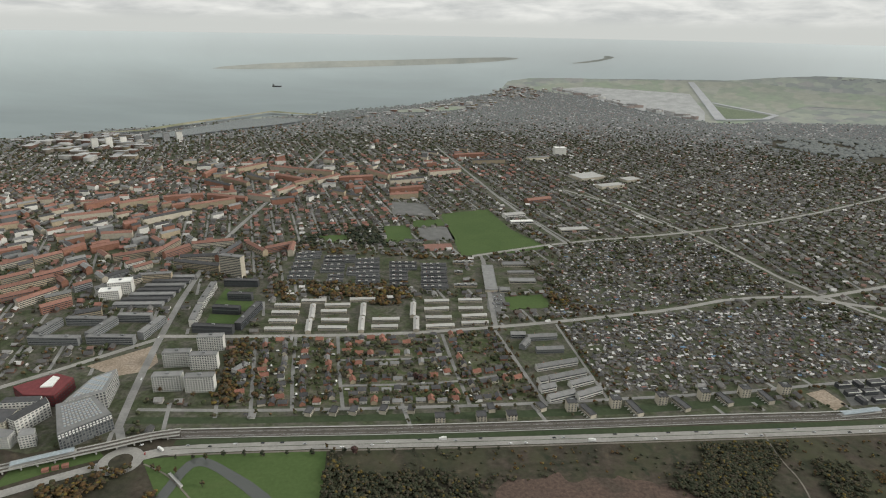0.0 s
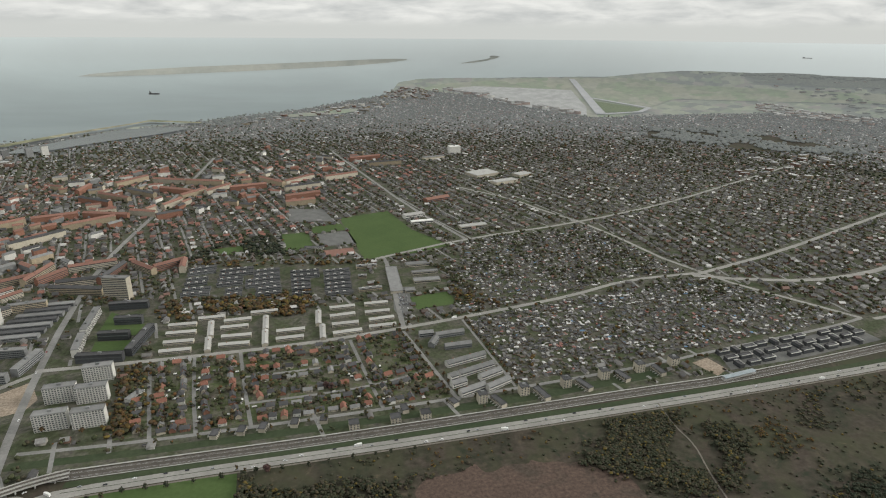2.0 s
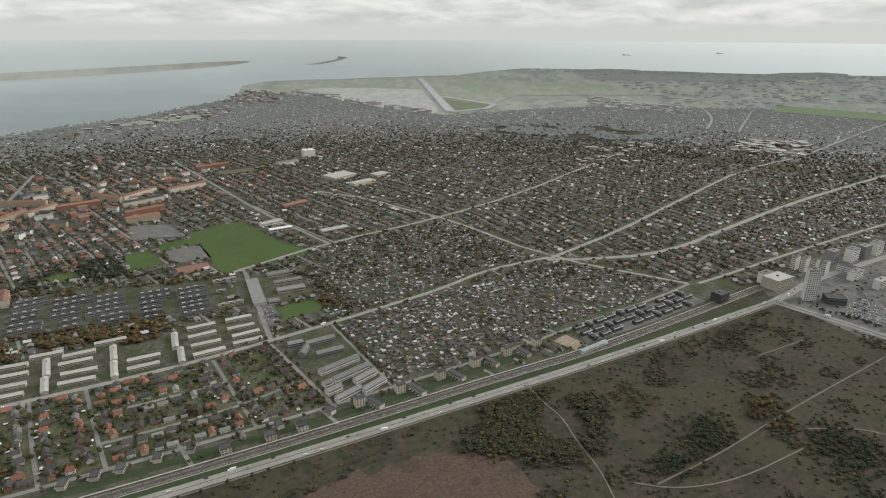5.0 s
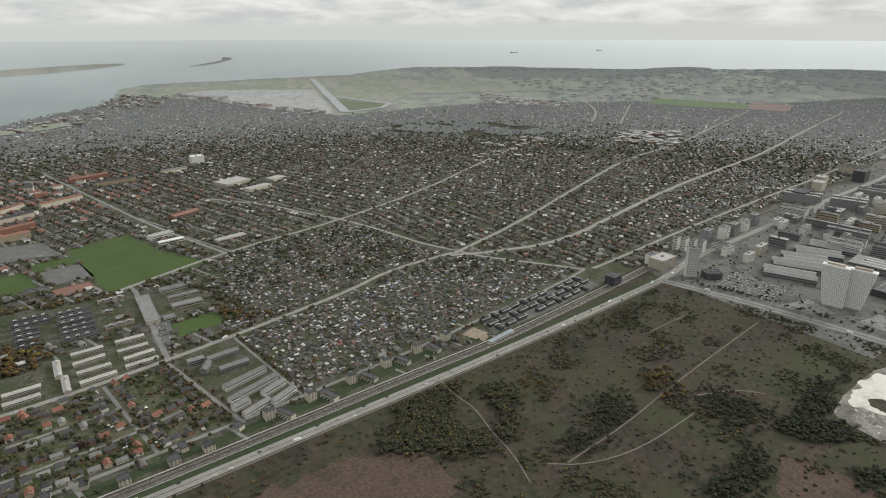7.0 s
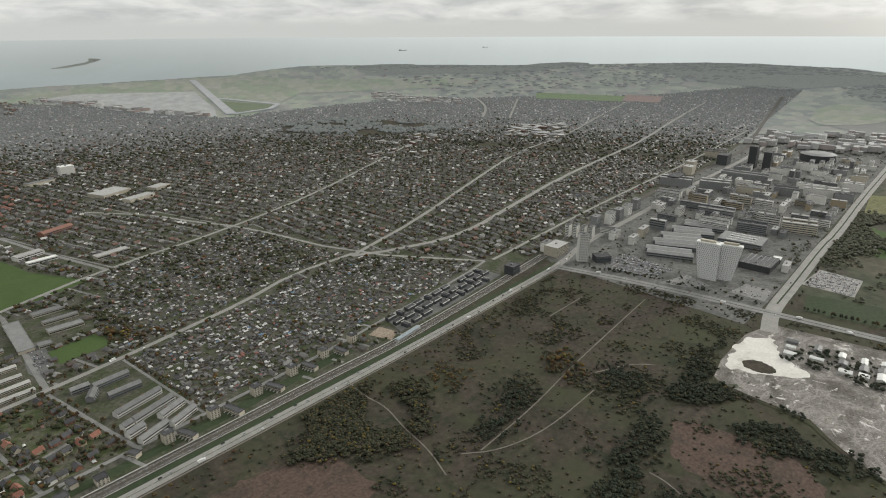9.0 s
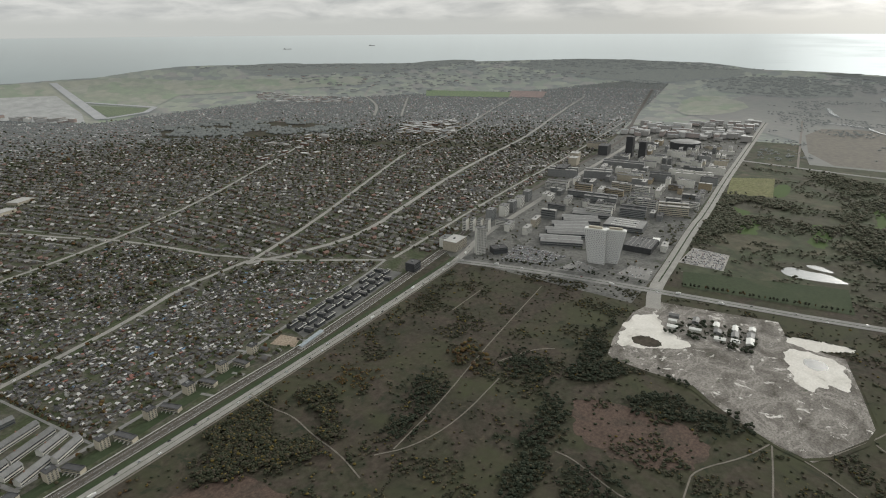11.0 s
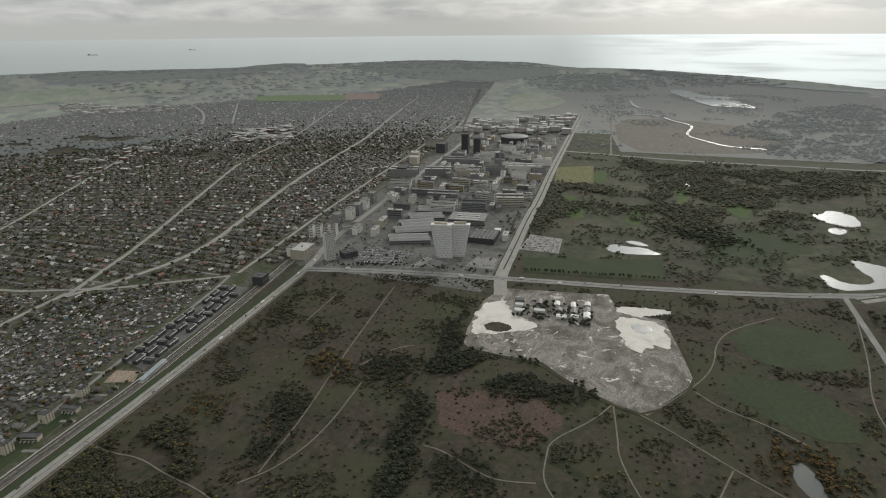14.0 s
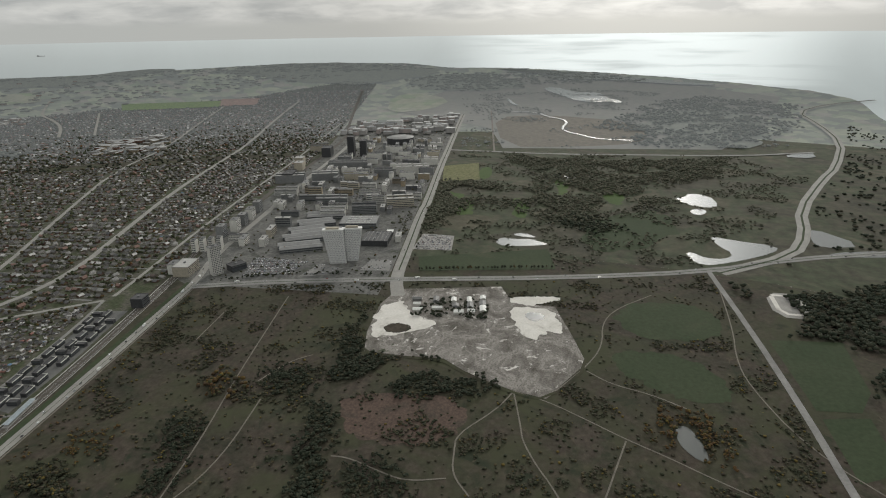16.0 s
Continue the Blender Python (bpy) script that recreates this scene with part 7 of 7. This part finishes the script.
def parked(name, poly, rows, along, label, density=0.75):
    """Rows of parked cars, each a low body with a cabin."""
    a = radians(along)
    lo, hi = np.min(poly, 0), np.max(poly, 0)
    c = (lo + hi) / 2
    i, j = np.meshgrid(np.arange(-60, 61), np.arange(-12, 13))
    p = np.column_stack([(i * 2.7).ravel(), (j * rows + (i % 2) * 0).ravel()])
    p = np.concatenate([p, p + (0, 5.4)])
    p = p @ np.array([[math.cos(a), math.sin(a)], [-math.sin(a), math.cos(a)]]) + c
    p = p[inside(p, poly)]
    p = p[rng.random(len(p)) < density]
    n = len(p)
    B = np.array([(-.5, -.5, .2), (.5, -.5, .2), (.5, .5, .2), (-.5, .5, .2), (-.48, -.46, .58), (.48, -.46, .58), (.48, .46, .58), (-.48, .46, .58), (-.38, -.4, .58), (.22, -.4, .58), (.22, .4, .58), (-.38, .4, .58), (-.28, -.3, 1), (.1, -.3, 1), (.1, .3, 1), (-.28, .3, 1)])
    Q = np.array([(0, 1, 5, 4), (1, 2, 6, 5), (2, 3, 7, 6), (3, 0, 4, 7), (4, 5, 6, 7), (8, 9, 13, 12), (9, 10, 14, 13), (10, 11, 15, 14), (11, 8, 12, 15), (12, 13, 14, 15)])
    v, f = spread(B, Q, p[:, 0], p[:, 1], np.full(n, 0.5), np.full(n, a + math.pi / 2), np.full(n, 4.4), np.full(n, 1.8), np.full(n, 1.5))
    tagged(mesh_object(name, v, f, CARPAINT), label, "cars", kind="stuff")


LOT_W = [(1167, 634), (1162, 504), (1076, 520), (1058, 615)]
LOT_R = [(1128, 378), (1132, 315), (1194, 322), (1191, 371)]
LOT_G = [(1271, 290), (1273, 207), (1368, 215), (1375, 288)]
LOT_M = [(1076, 495), (1152, 474), (1132, 415), (1091, 445)]
for nm, q, lab in (("car_park_hotel", LOT_W, "asphalt car park in front of the halls"), ("car_park_tower", LOT_R, "asphalt car park beside the boulevard"), ("car_park_mid", LOT_M, "asphalt car park before the hotel")):
    patch(nm, q, 0.4, ASPHALT if q is LOT_W else STREET, lab, "car park")
parked("parked_cars", LOT_W, 15.5, 102, "rows of parked cars before the halls", 0.8)
parked("parked_cars", LOT_R, 15.5, 98, "few parked cars beside the boulevard", 0.12)
parked("parked_cars", LOT_G, 15.5, 98, "rows of parked cars beside the golf course", 0.6)
parked("parked_cars", LOT_M, 15.5, 98, "few parked cars before the hotel", 0.2)
parked("parked_cars", [(101, 1088), (124, 1083), (120, 984), (100, 957)], 16, 10, "parked cars near the school", 0.45)

# ---- metro viaduct, station, roundabout ----
VIA = [(-560, 516), (-490, 546), (-462, 558), (-430, 571), (-387, 589), (-354, 605), (-317, 615)]
v = np.array(chaikin(VIA, 2), float)
viaduct = thing("metro_viaduct", -440, 566, 0, "pale concrete elevated metro viaduct on pillars", "viaduct")
tv = np.gradient(v, axis=0)
tv /= np.linalg.norm(tv, axis=1)[:, None]
nv = np.column_stack([-tv[:, 1], tv[:, 0]])
for nm, side, w, z0, z1, mt in (("deck", -3.6, 3.2, 5.2, 6.2, CONCRETE), ("deck", 3.6, 3.2, 5.2, 6.2, CONCRETE), ("track_bed", -3.6, 1.9, 6.2, 6.35, BALLAST), ("track_bed", 3.6, 1.9, 6.2, 6.35, BALLAST), ("parapet", -6.6, 0.2, 6.2, 7.1, CONCRETE), ("parapet", 6.6, 0.2, 6.2, 7.1, CONCRETE), ("parapet", -0.6, 0.2, 6.2, 7.1, CONCRETE), ("parapet", 0.6, 0.2, 6.2, 7.1, CONCRETE)):
    bm = bmesh.new()
    rows = []
    for (x, y), (nx, ny) in zip(v - (-440, 566), nv):
        rows.append([bm.verts.new((x + nx * (side + s * w), y + ny * (side + s * w), z)) for s, z in ((-1, z0), (1, z0), (1, z1), (-1, z1))])
    for a, b in zip(rows, rows[1:]):
        for i in range(4):
            bm.faces.new((a[i], a[(i + 1) % 4], b[(i + 1) % 4], b[i]))
    part(nm, bm, mt, viaduct)
for i in range(2, len(v) - 2, 2):
    for s in (-3.6, 3.6):
        part("pillar", shared_box("pillar", 1.4, 1.4, 5.2, CONCRETE), None, viaduct, at=pose(v[i][0] + nv[i][0] * s + 440, v[i][1] + nv[i][1] * s - 566, 0))


def station(x, y, turn, z, l, label):
    t = thing("metro_station", x, y, turn, label, "metro station", z=z)
    pf = part("platform", box(bmesh.new(), -l / 2, l / 2, -4, 4, 0, 1.0), CONCRETE, t)
    part("canopy", gable(bmesh.new(), l * 0.95, 8, 4.6, 0.8, 0.3), GLASSROOF, t, "grey-green glazed canopy")
    for i in range(int(l // 7)):
        part("post", shared_box("post", 0.25, 0.25, 3.6, STEEL), None, pf, at=pose(-l / 2 + 3 + i * 7, 0, 1.0))
    return t


station(-452, 562, 25, 6.3, 66, "elevated metro station with long glazed canopy")
station((572, 682)[0], (572, 682)[1], 11, 0.5, 62, "ground-level metro station with pale canopy")
for i in range(3):
    k = thing("kiosk", -443 + i * 9, 549 + i * 4, 24, "small orange-red kiosk under the railway", "kiosk", "red kiosks")
    part("wall", box(bmesh.new(), -3.4, 3.4, -2.6, 2.6, 0, 3.0), COURT, k)
    part("roof", box(bmesh.new(), -3.6, 3.6, -2.8, 2.8, 3.0, 3.3), BRIGHTTILE, k)
RC = (-367, 567)
ring = bmesh.new()
for i in range(48):
    a0, a1 = i * math.pi / 24, (i + 1) * math.pi / 24
    ring.faces.new([ring.verts.new((RC[0] + r * math.cos(a), RC[1] + r * math.sin(a), 0.75)) for r, a in ((13, a0), (25, a0), (25, a1), (13, a1))])
me = bpy.data.meshes.new("road_roundabout"); ring.to_mesh(me); ring.free(); me.materials.append(PALEROAD)
structure(new("road_roundabout", me), "pale ring road of the roundabout", "road")
disc = bmesh.new()
bmesh.ops.create_circle(disc, segments=40, radius=12.6, cap_ends=True, matrix=Matrix.Translation((RC[0], RC[1], 0.9)))
me = bpy.data.meshes.new("roundabout_island"); disc.to_mesh(me); disc.free(); me.materials.append(HEATH)
structure(new("roundabout_island", me), "bare earth island of the roundabout", "island")
ribbon("road_approach", [(-388, 558), (-433, 534), (-484, 504), (-565, 460)], 13, 0.5, PALEROAD, "pale road running up to the roundabout", "road")
ribbon("road_spur", [(-375, 588), (-399, 627)], 10, 0.5, STREET, "short road under the viaduct", "road")
patch("lawn_station", [(-484, 549), (-403, 586), (-388, 573), (-444, 544), (-484, 519)], 0.3, GRASS, "green lawn beside the station", "lawn")
bridge = thing("footbridge", (-291, 537)[0], (-291, 537)[1], -42, "narrow concrete footbridge over the canal", "bridge", z=0.4)
part("deck", box(bmesh.new(), -15, 15, -1.6, 1.6, 1.2, 1.6), CONCRETE, bridge)
for s in (-1.5, 1.5):
    part("railing", box(bmesh.new(), -15, 15, s - 0.06, s + 0.06, 1.6, 2.6), STEEL, bridge)
    part("ramp", box(bmesh.new(), -15 if s < 0 else 13, -13 if s < 0 else 15, -1.6, 1.6, 0, 1.2), CONCRETE, bridge)

# ---- building site huts ----
ry = random.Random(12)
cen = [(1000, 226), (978, 222), (955, 216), (1001, 190), (966, 182), (1003, 157), (980, 150), (955, 141), (1006, 128), (984, 124), (961, 119), (1018, 104), (994, 102), (972, 99)]
for i, (x, y) in enumerate(cen):
    block("site_house", x, y, ry.uniform(12, 22), ry.uniform(8, 12), 4.5, ry.choice([8, 98]), WHITEWALL if i % 3 else GREYWALL, WHITEROOF if i % 3 else GREYROOF, "low pale house on the building site", "house", "site houses", 1.8, 1, "none")
hh = scatter([(930, 222), (1007, 200), (1018, 124), (987, 89), (936, 90)], 160)
clumps("site_trees", hh, 3.0, 5.0, LEAF_DARK, "dark trees between the site houses", 3)

# ---- far sheds, terminals and works ----


def works(name, poly, n, size, height, mats, label):
    p = scatter(poly, n * 3)[:n]
    n = len(p)
    t = U0 + rng.choice([0, np.pi / 2], n)
    foot = 0.6 * np.clip((np.hypot(*p.T) - 2400) / 60, 0, 14)
    B = np.array([(-.5, -.5, 0), (.5, -.5, 0), (.5, .5, 0), (-.5, .5, 0), (-.5, -.5, 1), (.5, -.5, 1), (.5, .5, 1), (-.5, .5, 1), (-.5, -.5, 1.01), (.5, -.5, 1.01), (.5, .5, 1.01), (-.5, .5, 1.01)])
    Q = np.array([(0, 1, 5, 4), (1, 2, 6, 5), (2, 3, 7, 6), (3, 0, 4, 7), (8, 9, 10, 11)])
    v, f = spread(B, Q, p[:, 0], p[:, 1], foot, t, rng.uniform(0.6, 1.6, n) * size, rng.uniform(0.4, 0.8, n) * size, rng.uniform(0.6, 1.5, n) * height)
    tagged(mesh_object(name, lay(v), f, mats, np.tile([0, 0, 0, 0, 1], n)), label, "buildings", kind="stuff")


ROOF_WORKS = island("works_roofs", ((0, (0.28, 0.28, 0.27)), (0.35, (0.36, 0.36, 0.35)), (0.6, (0.16, 0.165, 0.17)), (0.85, (0.48, 0.48, 0.47))), 0.5)
# the apron, halls and piers of the airport
works("airport_buildings", [(915, 5200), (1086, 4673), (1192, 4091), (1341, 3693), (1490, 3398), (1530, 3480), (1390, 3760), (1260, 4150), (1170, 4700), (1010, 5240)], 120, 60, 14, [WALLS_HAZED, ROOF_WORKS], "far pale airport terminals and hangars")
works("harbour_buildings", [(296, 4658), (585, 5367), (892, 5186), (694, 4408), (416, 4443)], 80, 28, 10, [WALLS, ROOF_WORKS], "far pale apartment houses by the shore")
works("factory_sheds", [(2458, 1976), (2637, 1839), (2415, 1644), (2265, 1647), (2175, 1877)], 90, 38, 8, [WALLS, ROOF_WORKS], "far white factory sheds")
works("factory_sheds", [(3001, 3917), (3121, 3048), (2903, 2842), (2650, 3300), (2783, 3644)], 110, 36, 7, [WALLS_HAZED, ROOF_WORKS], "far pale factory sheds")
works("new_town_far", [(2751, 962), (3014, 1011), (3455, 508), (2838, 453)], 95, 38, 17, [WALLS_HAZED, ROOF_WORKS], "far blocks of the new town")
works("shore_blocks", [(-1774, 2467), (-1314, 2132), (-1111, 2228), (-1263, 2628), (-1620, 2683)], 70, 45, 12, [WALLS, ROOF_WORKS], "pale blocks and sheds near the shore")
works("coast_houses", [(-706, 3262), (-202, 3794), (97, 4221), (466, 4331), (-1, 3346)], 50, 34, 9, [WALLS, ROOF_WORKS], "pale blocks in the coastal suburb")
works("suburb_blocks", [(1296, 1857), (1748, 2201), (2002, 2055), (1701, 1661)], 24, 26, 8, [WALLS, ROOF_WORKS], "pale low blocks among the houses")
works("farmsteads", [(3422, 3244), (6657, 2407), (6565, 4790), (4592, 6467)], 40, 34, 8, [WALLS_HAZED, ROOF_HAZED], "far farm buildings among fields")


def cargo_ship(x, y, heading, length, label):
    """A far ship: hull, deckhouse and funnel, drawn in with the distance as the sea is."""
    d = math.hypot(x, y)
    k = (FLAT + REACH * (1 - math.exp(-(d - FLAT) / REACH))) / d
    px, py, pz = lay([(x, y, 0)])[0]
    t = thing("cargo_ship", px, py, heading, label, "ship", z=pz)
    t.scale = (k, k, k)
    w = length * 0.16
    part("hull", prism(bmesh.new(), [(-length / 2, -w / 2), (length * 0.36, -w / 2), (length / 2, 0), (length * 0.36, w / 2), (-length / 2, w / 2)], -1, 9), DARKROOF, t)
    part("deckhouse", box(bmesh.new(), -length * 0.44, -length * 0.26, -w * 0.42, w * 0.42, 9, 21, 0.6), GREYWALL, t)
    part("funnel", box(bmesh.new(), -length * 0.42, -length * 0.36, -w * 0.15, w * 0.15, 21, 27, 0.3), DARKWALL, t)
    return t


for x, y, a, l in ((-1365, 5097, 5, 75), (9992, 11798, -40, 190), (13254, 12046, -45, 170)):
    cargo_ship(x, y, a, l, "dark cargo ship on the grey sea")
